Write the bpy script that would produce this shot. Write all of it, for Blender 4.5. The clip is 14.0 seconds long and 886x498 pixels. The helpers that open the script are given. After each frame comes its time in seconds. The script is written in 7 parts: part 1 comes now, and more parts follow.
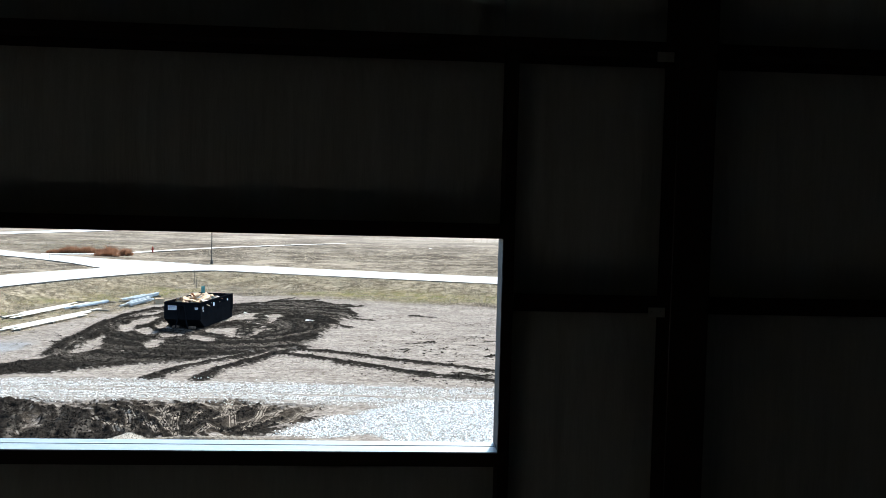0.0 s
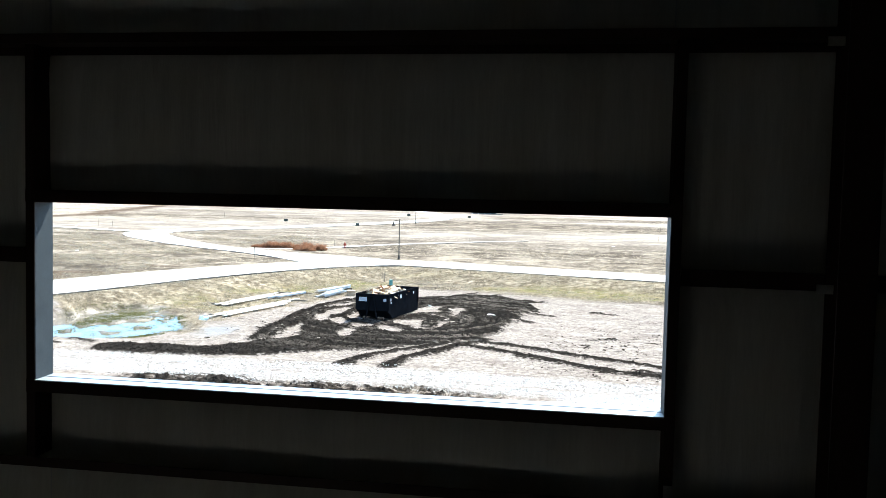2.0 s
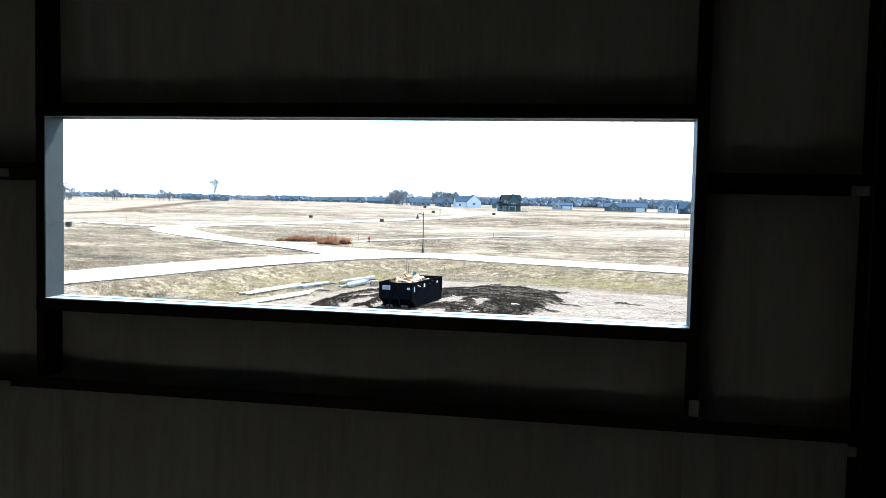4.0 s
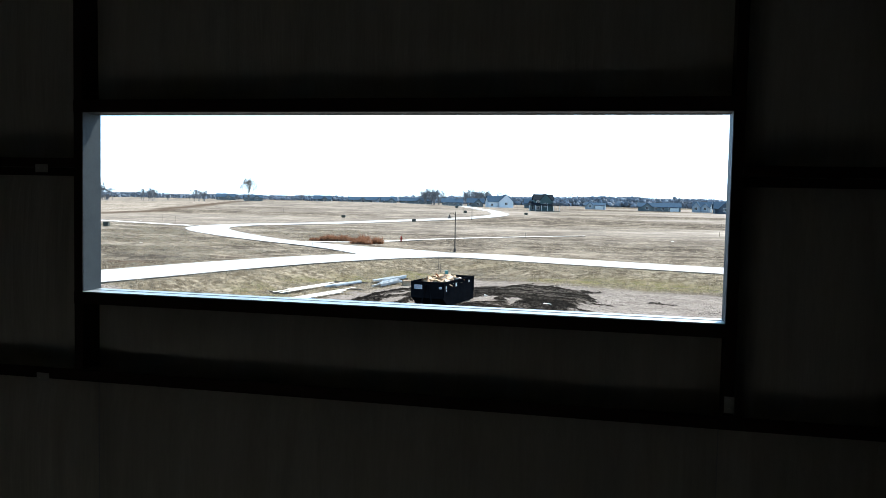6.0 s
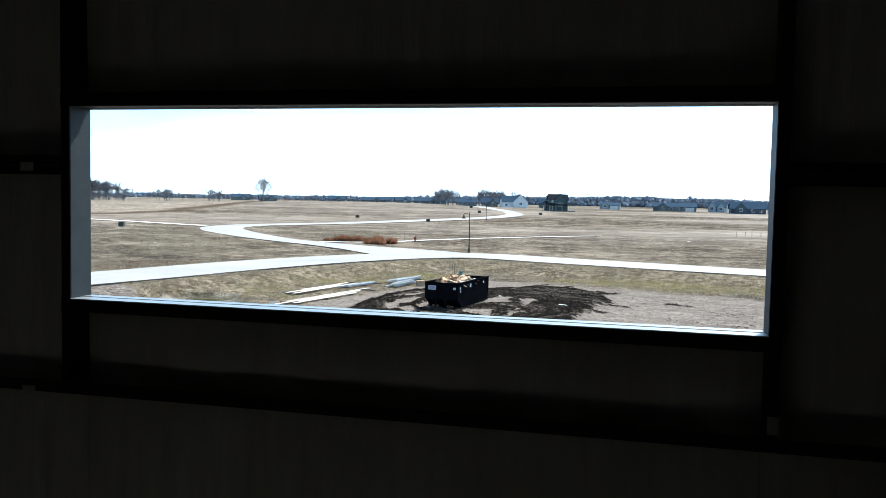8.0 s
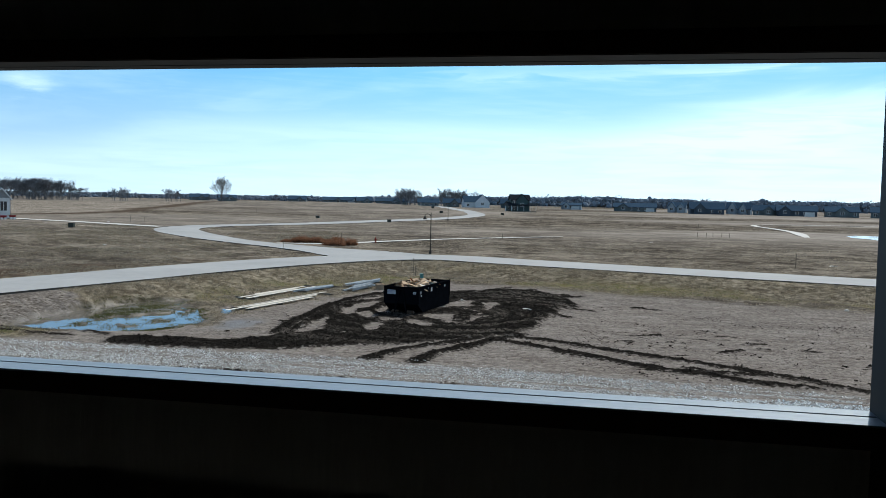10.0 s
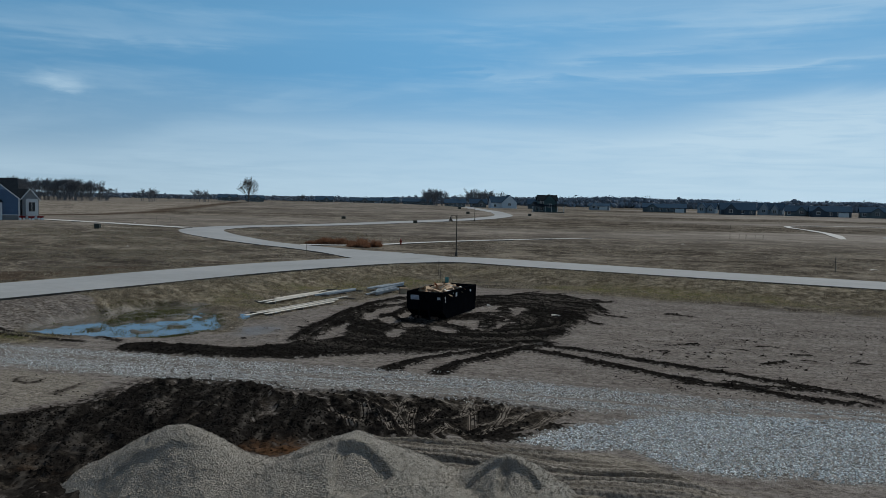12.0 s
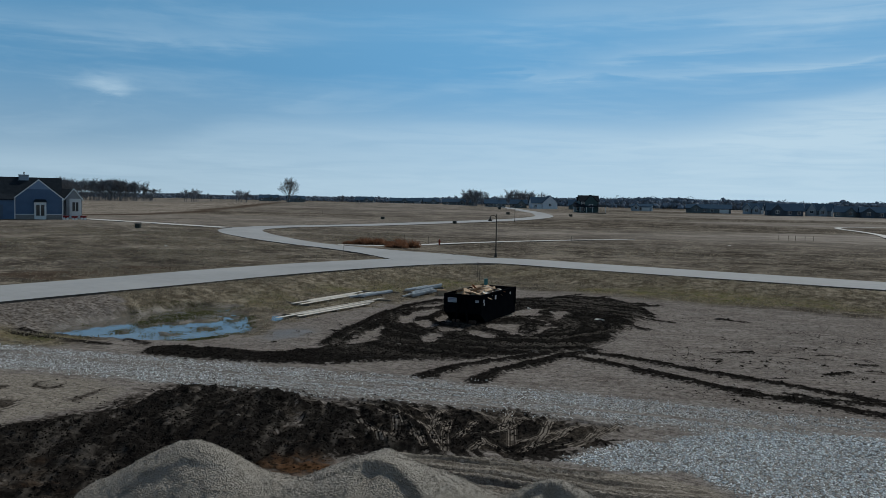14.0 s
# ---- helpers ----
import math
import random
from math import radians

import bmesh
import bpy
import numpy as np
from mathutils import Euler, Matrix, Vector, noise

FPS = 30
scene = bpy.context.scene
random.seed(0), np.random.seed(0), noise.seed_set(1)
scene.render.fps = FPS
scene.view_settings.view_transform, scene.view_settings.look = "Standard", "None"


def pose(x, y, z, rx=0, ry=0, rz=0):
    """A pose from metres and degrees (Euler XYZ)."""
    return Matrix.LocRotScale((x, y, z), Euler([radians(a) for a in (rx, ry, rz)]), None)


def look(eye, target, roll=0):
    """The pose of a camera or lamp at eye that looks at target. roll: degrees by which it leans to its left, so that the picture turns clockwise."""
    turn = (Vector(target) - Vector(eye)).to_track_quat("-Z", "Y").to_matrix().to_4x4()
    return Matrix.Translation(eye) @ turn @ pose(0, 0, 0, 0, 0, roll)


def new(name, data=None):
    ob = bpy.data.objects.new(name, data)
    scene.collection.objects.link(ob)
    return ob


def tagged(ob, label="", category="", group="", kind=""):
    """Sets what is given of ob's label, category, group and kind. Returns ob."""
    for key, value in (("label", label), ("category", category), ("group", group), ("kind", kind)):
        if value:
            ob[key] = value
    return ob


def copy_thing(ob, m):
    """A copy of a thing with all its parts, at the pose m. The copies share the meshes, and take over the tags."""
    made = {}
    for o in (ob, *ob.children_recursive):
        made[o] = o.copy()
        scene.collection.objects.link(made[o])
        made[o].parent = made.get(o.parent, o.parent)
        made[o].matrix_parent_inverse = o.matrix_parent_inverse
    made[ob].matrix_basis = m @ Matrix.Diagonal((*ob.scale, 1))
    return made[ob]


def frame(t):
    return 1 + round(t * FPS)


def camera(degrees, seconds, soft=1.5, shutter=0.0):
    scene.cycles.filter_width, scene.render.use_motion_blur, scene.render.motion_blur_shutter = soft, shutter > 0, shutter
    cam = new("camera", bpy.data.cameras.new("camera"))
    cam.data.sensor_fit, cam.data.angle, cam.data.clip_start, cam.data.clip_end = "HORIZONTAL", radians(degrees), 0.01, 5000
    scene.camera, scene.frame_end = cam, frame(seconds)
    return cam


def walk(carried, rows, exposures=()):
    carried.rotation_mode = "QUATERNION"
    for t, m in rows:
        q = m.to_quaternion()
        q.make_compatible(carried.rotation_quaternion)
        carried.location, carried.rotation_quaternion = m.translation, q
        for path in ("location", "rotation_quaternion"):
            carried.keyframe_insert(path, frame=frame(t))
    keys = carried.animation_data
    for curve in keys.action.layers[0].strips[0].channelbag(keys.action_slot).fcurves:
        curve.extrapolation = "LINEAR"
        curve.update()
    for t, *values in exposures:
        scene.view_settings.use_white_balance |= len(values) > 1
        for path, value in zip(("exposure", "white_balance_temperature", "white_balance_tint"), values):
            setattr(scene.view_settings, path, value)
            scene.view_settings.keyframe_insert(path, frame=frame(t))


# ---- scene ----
cam = camera(55.2, 14.0, 0.5)
PATH = [
    (0.0, pose(4.82, -6.40, 8.78, 87.18, -1.39, -3.42)),
    (0.5, pose(4.90, -6.76, 8.74, 87.03, -1.37, -2.11)),
    (1.0, pose(4.88, -6.99, 8.71, 86.83, -1.34, 5.98)),
    (1.5, pose(4.86, -7.11, 8.71, 86.78, -1.33, 8.78)),
    (2.0, pose(4.89, -7.10, 8.64, 86.79, -1.30, 8.85)),
    (2.5, pose(4.92, -7.04, 8.39, 86.79, -1.29, 8.91)),
    (3.0, pose(4.93, -6.97, 8.12, 86.75, -1.27, 9.36)),
    (5.5, pose(4.95, -6.87, 7.81, 86.64, -1.24, 12.15)),
    (6.0, pose(4.94, -6.88, 7.83, 86.63, -1.21, 12.67)),
    (6.5, pose(4.94, -6.88, 7.84, 86.62, -1.18, 13.13)),
    (7.0, pose(4.94, -6.87, 7.83, 86.61, -1.19, 13.34)),
    (9.3, pose(4.53, -4.86, 7.83, 86.62, -1.11, 13.82)),
    (9.5, pose(4.50, -4.64, 7.83, 86.67, -1.13, 12.68)),
    (10.0, pose(4.42, -4.02, 7.87, 86.67, -1.20, 11.06)),
    (10.5, pose(4.36, -3.45, 7.89, 86.67, -1.20, 11.52)),
    (11.0, pose(4.28, -2.91, 7.91, 86.69, -1.19, 11.97)),
    (11.5, pose(4.19, -2.35, 7.94, 86.65, -1.17, 12.42)),
    (12.0, pose(4.09, -1.81, 7.96, 86.66, -1.19, 12.88)),
    (12.5, pose(4.01, -1.26, 7.95, 86.65, -1.20, 13.41)),
    (13.0, pose(3.88, -0.70, 7.95, 86.66, -1.19, 14.00)),
    (13.5, pose(3.75, -0.17, 7.90, 86.65, -1.20, 14.72)),
    (14.0, pose(3.67, 0.36, 7.84, 86.65, -1.22, 15.58)),

]
# one steady white balance, a touch cooler than neutral
EXPOSURES = [(t, s, 6380, 8.0) for t, s in ((0.0, 2.45), (0.5, 2.7), (1.0, 2.95), (1.5, 3.1), (2.0, 3.1), (2.5, 3.2), (3.0, 3.25), (5.5, 2.45), (6.0, 2.35), (6.5, 2.25), (7.0, 2.15), (9.3, 1.85), (9.5, 1.5), (10.0, 0.92), (10.5, 0.45), (11.0, 0.2), (11.5, 0.08), (12.5, 0.0), (14.0, 0.0))]
walk(cam, PATH, EXPOSURES)

# ---- daylight ----
SUN_AZ, SUN_EL = 17.0, 46.5            # degrees from the wall's outward normal towards +x, and above the horizon


def node(nt, kind, **inputs):
    n = nt.nodes.new(kind)
    for k, v in inputs.items():
        n.inputs[int(k[1:]) if k[0] == "i" and k[1:].isdigit() else k.replace("_", " ")].default_value = v
    return n


def build_world():
    w = bpy.data.worlds.new("sky")
    scene.world = w
    w.use_nodes = True
    nt = w.node_tree
    nt.nodes.clear()
    sky = nt.nodes.new("ShaderNodeTexSky")
    sky.sky_type, sky.sun_disc = "NISHITA", False
    sky.sun_elevation, sky.sun_rotation = radians(SUN_EL), radians(SUN_AZ)
    sky.altitude, sky.air_density, sky.dust_density, sky.ozone_density = 250, 1.0, 1.2, 2.5
    tc = nt.nodes.new("ShaderNodeTexCoord")
    sep = nt.nodes.new("ShaderNodeSeparateXYZ")
    nt.links.new(tc.outputs["Generated"], sep.inputs[0])

    def calc(op, a, c=0.0, d=0.0):
        x = nt.nodes.new("ShaderNodeMath")
        x.operation = op
        for k, q in enumerate((a, c, d)):
            if isinstance(q, (int, float)):
                x.inputs[k].default_value = q
            else:
                nt.links.new(q, x.inputs[k])
        return x.outputs[0]

    def fade(v, lo, hi, a=0.0, z=1.0):
        r = nt.nodes.new("ShaderNodeMapRange")
        r.interpolation_type = "SMOOTHSTEP"
        for k, q in zip((1, 2, 3, 4), (lo, hi, a, z)):
            r.inputs[k].default_value = q
        nt.links.new(v, r.inputs[0])
        return r.outputs[0]

    def streaks(scale, stretch, turn=(0, 0, 0), distort=0.5, detail=5.0):
        mp = nt.nodes.new("ShaderNodeMapping")
        mp.inputs["Scale"].default_value = stretch
        mp.inputs["Rotation"].default_value = [radians(q) for q in turn]
        nt.links.new(tc.outputs["Generated"], mp.inputs[0])
        n = node(nt, "ShaderNodeTexNoise", Scale=scale, Detail=detail, Roughness=0.55, Distortion=distort)
        nt.links.new(mp.outputs[0], n.inputs["Vector"])
        return n.outputs["Fac"]

    # thin cirrus: bearing and height in degrees, drawn out into streaks
    az = calc("MULTIPLY", calc("ARCTAN2", sep.outputs[0], sep.outputs[1]), 57.296)
    el = calc("MULTIPLY", calc("ARCSINE", sep.outputs[2]), 57.296)
    broad = streaks(1.3, (2.6, 2.6, 15.0), (1.5, -2.0, 0))
    fine = streaks(2.0, (4.5, 4.5, 52.0), (0, 1.5, 0), 0.9, 6.0)
    puffy = streaks(9.0, (2.0, 2.0, 5.0), (0, 0, 0), 0.6, 6.0)
    ripple = calc("ADD", el, calc("ADD", fade(broad, 0.3, 0.7, -0.6, 0.6), fade(fine, 0.3, 0.7, -0.22, 0.22)))

    def wisp(az0, az1, soft, el0, slope, wide, amount):
        u = calc("DIVIDE", calc("SUBTRACT", ripple, calc("MULTIPLY_ADD", az, slope, el0)), wide)
        g = calc("POWER", 2.718, calc("MULTIPLY", calc("MULTIPLY", u, u), -1.0))
        ends = calc("MULTIPLY", fade(az, az0, az0 + soft), fade(az, az1 - soft, az1, 1.0, 0.0))
        return calc("MULTIPLY", calc("MULTIPLY", g, ends), amount)

    cloud = fade(calc("ADD", broad, calc("MULTIPLY", fine, 0.3)), 0.58, 0.90, 0.0, 0.18)
    edge = calc("ADD", fade(az, -3.0, 13.0, 5.45, 7.3), fade(az, -24.0, -38.0, 0.0, -2.2))
    sheet = fade(calc("SUBTRACT", edge, ripple), -0.5, 1.5, 0.0, 0.42)
    sheet = calc("MULTIPLY", sheet, fade(az, -30.0, 14.0, 0.66, 1.3))
    sheet = calc("ADD", sheet, fade(az, -18.0, 14.0, 0.0, 0.11))
    for w in (wisp(-60, -17, 12, 10.4, 0.01, 0.7, 0.13), wisp(-16, 40, 9, 11.9, 0.02, 0.8, 0.15), wisp(-9, 6, 5, 10.0, 0.10, 0.5, 0.17),
              wisp(-15, 40, 8, 8.75, 0.0, 0.2, 0.14), wisp(-1, 60, 9, 8.5, 0.03, 0.5, 0.16), wisp(-13, 60, 9, 14.5, 0.0, 1.2, 0.2)):
        sheet = calc("ADD", sheet, w)
    pu, pv = calc("DIVIDE", calc("ADD", az, 37.4), 1.7), calc("DIVIDE", calc("SUBTRACT", el, 6.4), 0.85)
    puff = calc("POWER", 2.718, calc("MULTIPLY", calc("ADD", calc("MULTIPLY", pu, pu), calc("MULTIPLY", pv, pv)), -1.0))
    sheet = calc("ADD", sheet, calc("MULTIPLY", puff, fade(puffy, 0.40, 0.66, 0.0, 0.50)))
    sheet = calc("MULTIPLY", sheet, fade(fine, 0.25, 0.65, 0.72, 1.15))
    cover = calc("MINIMUM", calc("ADD", cloud, sheet), 0.85)
    # clear air overhead from the sky model; towards the horizon it pales into haze
    def span(lo, hi):
        r = nt.nodes.new("ShaderNodeMapRange")
        r.inputs[1].default_value, r.inputs[2].default_value = lo, hi
        nt.links.new(sep.outputs[2], r.inputs[0])
        return r.outputs[0]

    def blend(f, a, c):
        x = nt.nodes.new("ShaderNodeMixRGB")
        nt.links.new(f, x.inputs[0])
        for k, q in ((1, a), (2, c)):
            if isinstance(q, tuple):
                x.inputs[k].default_value = (*q, 1)
            else:
                nt.links.new(q, x.inputs[k])
        return x.outputs[0]
    low = blend(span(0.0, 0.14), (5.2, 7.2, 8.8), (1.8, 4.6, 7.8))
    dim = nt.nodes.new("ShaderNodeVectorMath")
    dim.operation = "SCALE"
    nt.links.new(low, dim.inputs[0])
    nt.links.new(fade(az, -42.0, -8.0, 0.78, 1.0), dim.inputs["Scale"])
    low = dim.outputs[0]
    over = nt.nodes.new("ShaderNodeVectorMath")
    over.operation = "SCALE"
    over.inputs["Scale"].default_value = 0.52
    nt.links.new(sky.outputs[0], over.inputs[0])
    clear = blend(span(0.20, 0.45), low, over.outputs[0])
    veil = blend(cover, clear, (6.6, 8.5, 9.9))
    bg = node(nt, "ShaderNodeBackground", Strength=0.08)
    nt.links.new(veil, bg.inputs[0])
    o = nt.nodes.new("ShaderNodeOutputWorld")
    nt.links.new(bg.outputs[0], o.inputs[0])


build_world()
sun_data = bpy.data.lights.new("sun", "SUN")
sun_data.energy, sun_data.angle, sun_data.color = 2.5, radians(0.53), (1.0, 0.96, 0.87)
sun = new("sun", sun_data)
_sd = Vector((math.sin(radians(SUN_AZ)) * math.cos(radians(SUN_EL)), math.cos(radians(SUN_AZ)) * math.cos(radians(SUN_EL)), math.sin(radians(SUN_EL))))
sun.matrix_world = look(_sd * 60, (0, 0, 0))


# ---- materials ----
def surface(name, c1, c2, scale=6.0, rough=0.7, metal=0.0, bump=0.0, bump_scale=None, stretch=(1, 1, 1), fine=0.35, spec=0.2, random_tint=0.0, island=False, rough_var=0.12):
    """Two colours mixed by a broad and a fine noise in metres, with roughness and relief to match."""
    m = bpy.data.materials.new(name)
    m.use_nodes = True
    nt = m.node_tree
    b = nt.nodes["Principled BSDF"]
    b.inputs["Metallic"].default_value = metal
    b.inputs["Specular IOR Level"].default_value = spec
    tc = nt.nodes.new("ShaderNodeTexCoord")
    mp = nt.nodes.new("ShaderNodeMapping")
    mp.inputs["Scale"].default_value = stretch
    nt.links.new(tc.outputs["Object"], mp.inputs[0])
    n1 = node(nt, "ShaderNodeTexNoise", Scale=scale, Detail=6.0, Roughness=0.6)
    n2 = node(nt, "ShaderNodeTexNoise", Scale=scale * 9, Detail=3.0, Roughness=0.7)
    for n in (n1, n2):
        nt.links.new(mp.outputs[0], n.inputs["Vector"])
    a = node(nt, "ShaderNodeMixRGB", Fac=fine)
    nt.links.new(n1.outputs["Fac"], a.inputs[1])
    nt.links.new(n2.outputs["Fac"], a.inputs[2])
    r = nt.nodes.new("ShaderNodeMapRange")
    r.inputs[1].default_value, r.inputs[2].default_value = 0.33, 0.67
    nt.links.new(a.outputs[0], r.inputs[0])
    c = nt.nodes.new("ShaderNodeMixRGB")
    c.inputs[1].default_value, c.inputs[2].default_value = (*c1, 1), (*c2, 1)
    nt.links.new(r.outputs[0], c.inputs[0])
    out = c.outputs[0]
    if random_tint:
        if island:
            src = nt.nodes.new("ShaderNodeNewGeometry").outputs["Random Per Island"]
        else:
            src = nt.nodes.new("ShaderNodeObjectInfo").outputs["Random"]
        h = nt.nodes.new("ShaderNodeHueSaturation")
        mr = nt.nodes.new("ShaderNodeMapRange")
        mr.inputs[3].default_value, mr.inputs[4].default_value = 1 - random_tint, 1 + random_tint
        nt.links.new(src, mr.inputs[0])
        nt.links.new(mr.outputs[0], h.inputs["Value"])
        nt.links.new(out, h.inputs["Color"])
        out = h.outputs[0]
    nt.links.new(out, b.inputs["Base Color"])
    rr = nt.nodes.new("ShaderNodeMapRange")
    rr.inputs[3].default_value, rr.inputs[4].default_value = max(0.02, rough - rough_var), min(1, rough + rough_var)
    nt.links.new(a.outputs[0], rr.inputs[0])
    nt.links.new(rr.outputs[0], b.inputs["Roughness"])
    if bump:
        bn = node(nt, "ShaderNodeTexNoise", Scale=bump_scale or scale * 4, Detail=5.0)
        nt.links.new(mp.outputs[0], bn.inputs["Vector"])
        bp = node(nt, "ShaderNodeBump", Strength=1.0, Distance=bump)
        nt.links.new(bn.outputs["Fac"], bp.inputs["Height"])
        nt.links.new(bp.outputs[0], b.inputs["Normal"])
    return m


def blade(name, c1, c2, scale, rough, **kw):
    """Thin leaves: half of the light goes through."""
    m = surface(name, c1, c2, scale, rough, spec=0.1, **kw)
    nt = m.node_tree
    b = nt.nodes["Principled BSDF"]
    tr = nt.nodes.new("ShaderNodeBsdfTranslucent")
    nt.links.new(b.inputs["Base Color"].links[0].from_socket, tr.inputs[0])
    mx = node(nt, "ShaderNodeMixShader", i0=0.5)
    nt.links.new(b.outputs[0], mx.inputs[1])
    nt.links.new(tr.outputs[0], mx.inputs[2])
    nt.links.new(mx.outputs[0], nt.nodes["Material Output"].inputs[0])
    return m


def siding(name, c1, c2, pitch=0.2):
    """Lapped boards: a saw-tooth relief up the wall."""
    m = surface(name, c1, c2, 0.8, 0.65)
    nt = m.node_tree
    tc = nt.nodes.new("ShaderNodeTexCoord")
    sp = nt.nodes.new("ShaderNodeSeparateXYZ")
    nt.links.new(tc.outputs["Object"], sp.inputs[0])
    d = node(nt, "ShaderNodeMath", i1=pitch)
    d.operation = "DIVIDE"
    fr = nt.nodes.new("ShaderNodeMath")
    fr.operation = "FRACT"
    nt.links.new(sp.outputs[2], d.inputs[0])
    nt.links.new(d.outputs[0], fr.inputs[0])
    bp = node(nt, "ShaderNodeBump", Strength=1.0, Distance=0.02)
    nt.links.new(fr.outputs[0], bp.inputs["Height"])
    nt.links.new(bp.outputs[0], nt.nodes["Principled BSDF"].inputs["Normal"])
    return m


def water_material():
    m = bpy.data.materials.new("pond_water")
    m.use_nodes = True
    nt = m.node_tree
    b = nt.nodes["Principled BSDF"]
    b.inputs["Base Color"].default_value = (0.105, 0.098, 0.086, 1)
    b.inputs["Roughness"].default_value = 0.04
    b.inputs["IOR"].default_value = 1.33
    tc = nt.nodes.new("ShaderNodeTexCoord")
    n = node(nt, "ShaderNodeTexNoise", Scale=1.6, Detail=3.0)
    nt.links.new(tc.outputs["Object"], n.inputs["Vector"])
    bp = node(nt, "ShaderNodeBump", Strength=0.08, Distance=0.02)
    nt.links.new(n.outputs["Fac"], bp.inputs["Height"])
    nt.links.new(bp.outputs[0], b.inputs["Normal"])
    return m


def ground_material():
    """Dry dirt, black wet mud, crushed stone, dry field and green turf, laid by the sheet's own zones."""
    m = bpy.data.materials.new("ground_soil")
    m.use_nodes = True
    nt = m.node_tree
    b = nt.nodes["Principled BSDF"]
    L = nt.links.new
    tc = nt.nodes.new("ShaderNodeTexCoord")

    def noise(scale, detail=5.0, rough=0.6, stretch=None):
        n = node(nt, "ShaderNodeTexNoise", Scale=scale, Detail=detail, Roughness=rough)
        if stretch:
            mp = nt.nodes.new("ShaderNodeMapping")
            mp.inputs["Scale"].default_value = stretch
            mp.inputs["Rotation"].default_value = (0, 0, radians(6))
            L(tc.outputs["Object"], mp.inputs[0])
            L(mp.outputs[0], n.inputs["Vector"])
        else:
            L(tc.outputs["Object"], n.inputs["Vector"])
        return n.outputs["Fac"]

    def ramp(v, lo, hi, a=0.0, z=1.0):
        r = nt.nodes.new("ShaderNodeMapRange")
        for k, q in zip((1, 2, 3, 4), (lo, hi, a, z)):
            r.inputs[k].default_value = q
        L(v, r.inputs[0])
        return r.outputs[0]

    def mix(f, a, c, mode="MIX"):
        x = nt.nodes.new("ShaderNodeMixRGB")
        x.blend_type = mode
        for s, q in ((0, f), (1, a), (2, c)):
            if isinstance(q, tuple):
                x.inputs[s].default_value = (*q, 1)
            elif isinstance(q, float):
                x.inputs[s].default_value = q
            else:
                L(q, x.inputs[s])
        return x.outputs[0]

    def math2(op, a, c):
        x = nt.nodes.new("ShaderNodeMath")
        x.operation = op
        for s, q in ((0, a), (1, c)):
            if isinstance(q, float):
                x.inputs[s].default_value = q
            else:
                L(q, x.inputs[s])
        return x.outputs[0]

    def zone(name, soft=0.16, edge=None):
        a = nt.nodes.new("ShaderNodeAttribute")
        a.attribute_name = name
        v = a.outputs["Fac"]
        if edge is not None:
            v = math2("ADD", v, ramp(edge, 0.3, 0.7, -0.28, 0.28))
        return ramp(v, 0.5 - soft, 0.5 + soft)

    def hairline(v, wide, amount):
        return ramp(math2("ABSOLUTE", math2("SUBTRACT", v, 0.5), 0.0), 0.0, wide, amount, 0.0)

    big, mid, fine, grain = noise(0.11), noise(0.7), noise(4.5), noise(24.0, 3.0, 0.7)
    streak = noise(0.09, 7.0, 0.66, (0.7, 1.3, 1.0))
    streak2 = noise(1.0, 4.0, 0.65, (0.16, 1.3, 1.0))
    # dry dirt pad
    dirt = mix(ramp(mid, 0.38, 0.64), (0.164, 0.148, 0.137), (0.243, 0.223, 0.209))
    dirt = mix(ramp(streak2, 0.53, 0.60, 0.0, 0.28), dirt, (0.095, 0.08, 0.07))
    dirt = mix(ramp(grain, 0.55, 0.75, 0.0, 0.5), dirt, (0.34, 0.31, 0.28))
    dirt = mix(ramp(noise(9.0, 4.0, 0.7), 0.40, 0.48, 0.65, 0.0), dirt, (0.07, 0.058, 0.05))
    dirt = mix(ramp(noise(0.30, 6.0, 0.65, (0.7, 1.6, 1.0)), 0.40, 0.58, 0.45, 0.0), dirt, (0.120, 0.103, 0.092))
    crust = noise(1.0, 6.0, 0.72, (1.1, 2.6, 1.0))
    dirt = mix(ramp(crust, 0.55, 0.60, 0.0, 0.45), dirt, (0.055, 0.046, 0.040))
    speck = noise(3.2, 7.0, 0.78)
    dirt = mix(ramp(speck, 0.415, 0.47, 0.7, 0.0), dirt, (0.060, 0.050, 0.043))
    dirt = mix(ramp(speck, 0.53, 0.60, 0.0, 0.5), dirt, (0.32, 0.285, 0.26))
    seam = noise(0.55, 4.0, 0.55, (0.45, 1.5, 1.0))
    dirt = mix(math2("MULTIPLY", hairline(seam, 0.010, 0.8), ramp(mid, 0.42, 0.60)), dirt, (0.045, 0.038, 0.034))
    swept = noise(0.8, 3.0, 0.5, (0.22, 1.2, 1.0))
    dirt = mix(hairline(swept, 0.02, 0.22), dirt, (0.36, 0.33, 0.305))
    # dry field
    clump = noise(0.38, 8.0, 0.72)
    tuft = noise(1.6, 6.0, 0.7)
    band = noise(1.0, 7.0, 0.62, (0.005, 0.016, 1.0))
    field = mix(ramp(streak, 0.40, 0.60), (0.070, 0.063, 0.056), (0.142, 0.128, 0.112))
    field = mix(ramp(big, 0.45, 0.62, 0.0, 0.5), field, (0.132, 0.116, 0.100))
    field = mix(ramp(tuft, 0.51, 0.60, 0.0, 0.55), field, (0.205, 0.182, 0.154))
    field = mix(ramp(tuft, 0.40, 0.49, 0.6, 0.0), field, (0.058, 0.048, 0.040))
    field = mix(ramp(grain, 0.52, 0.7, 0.0, 0.3), field, (0.060, 0.049, 0.040))
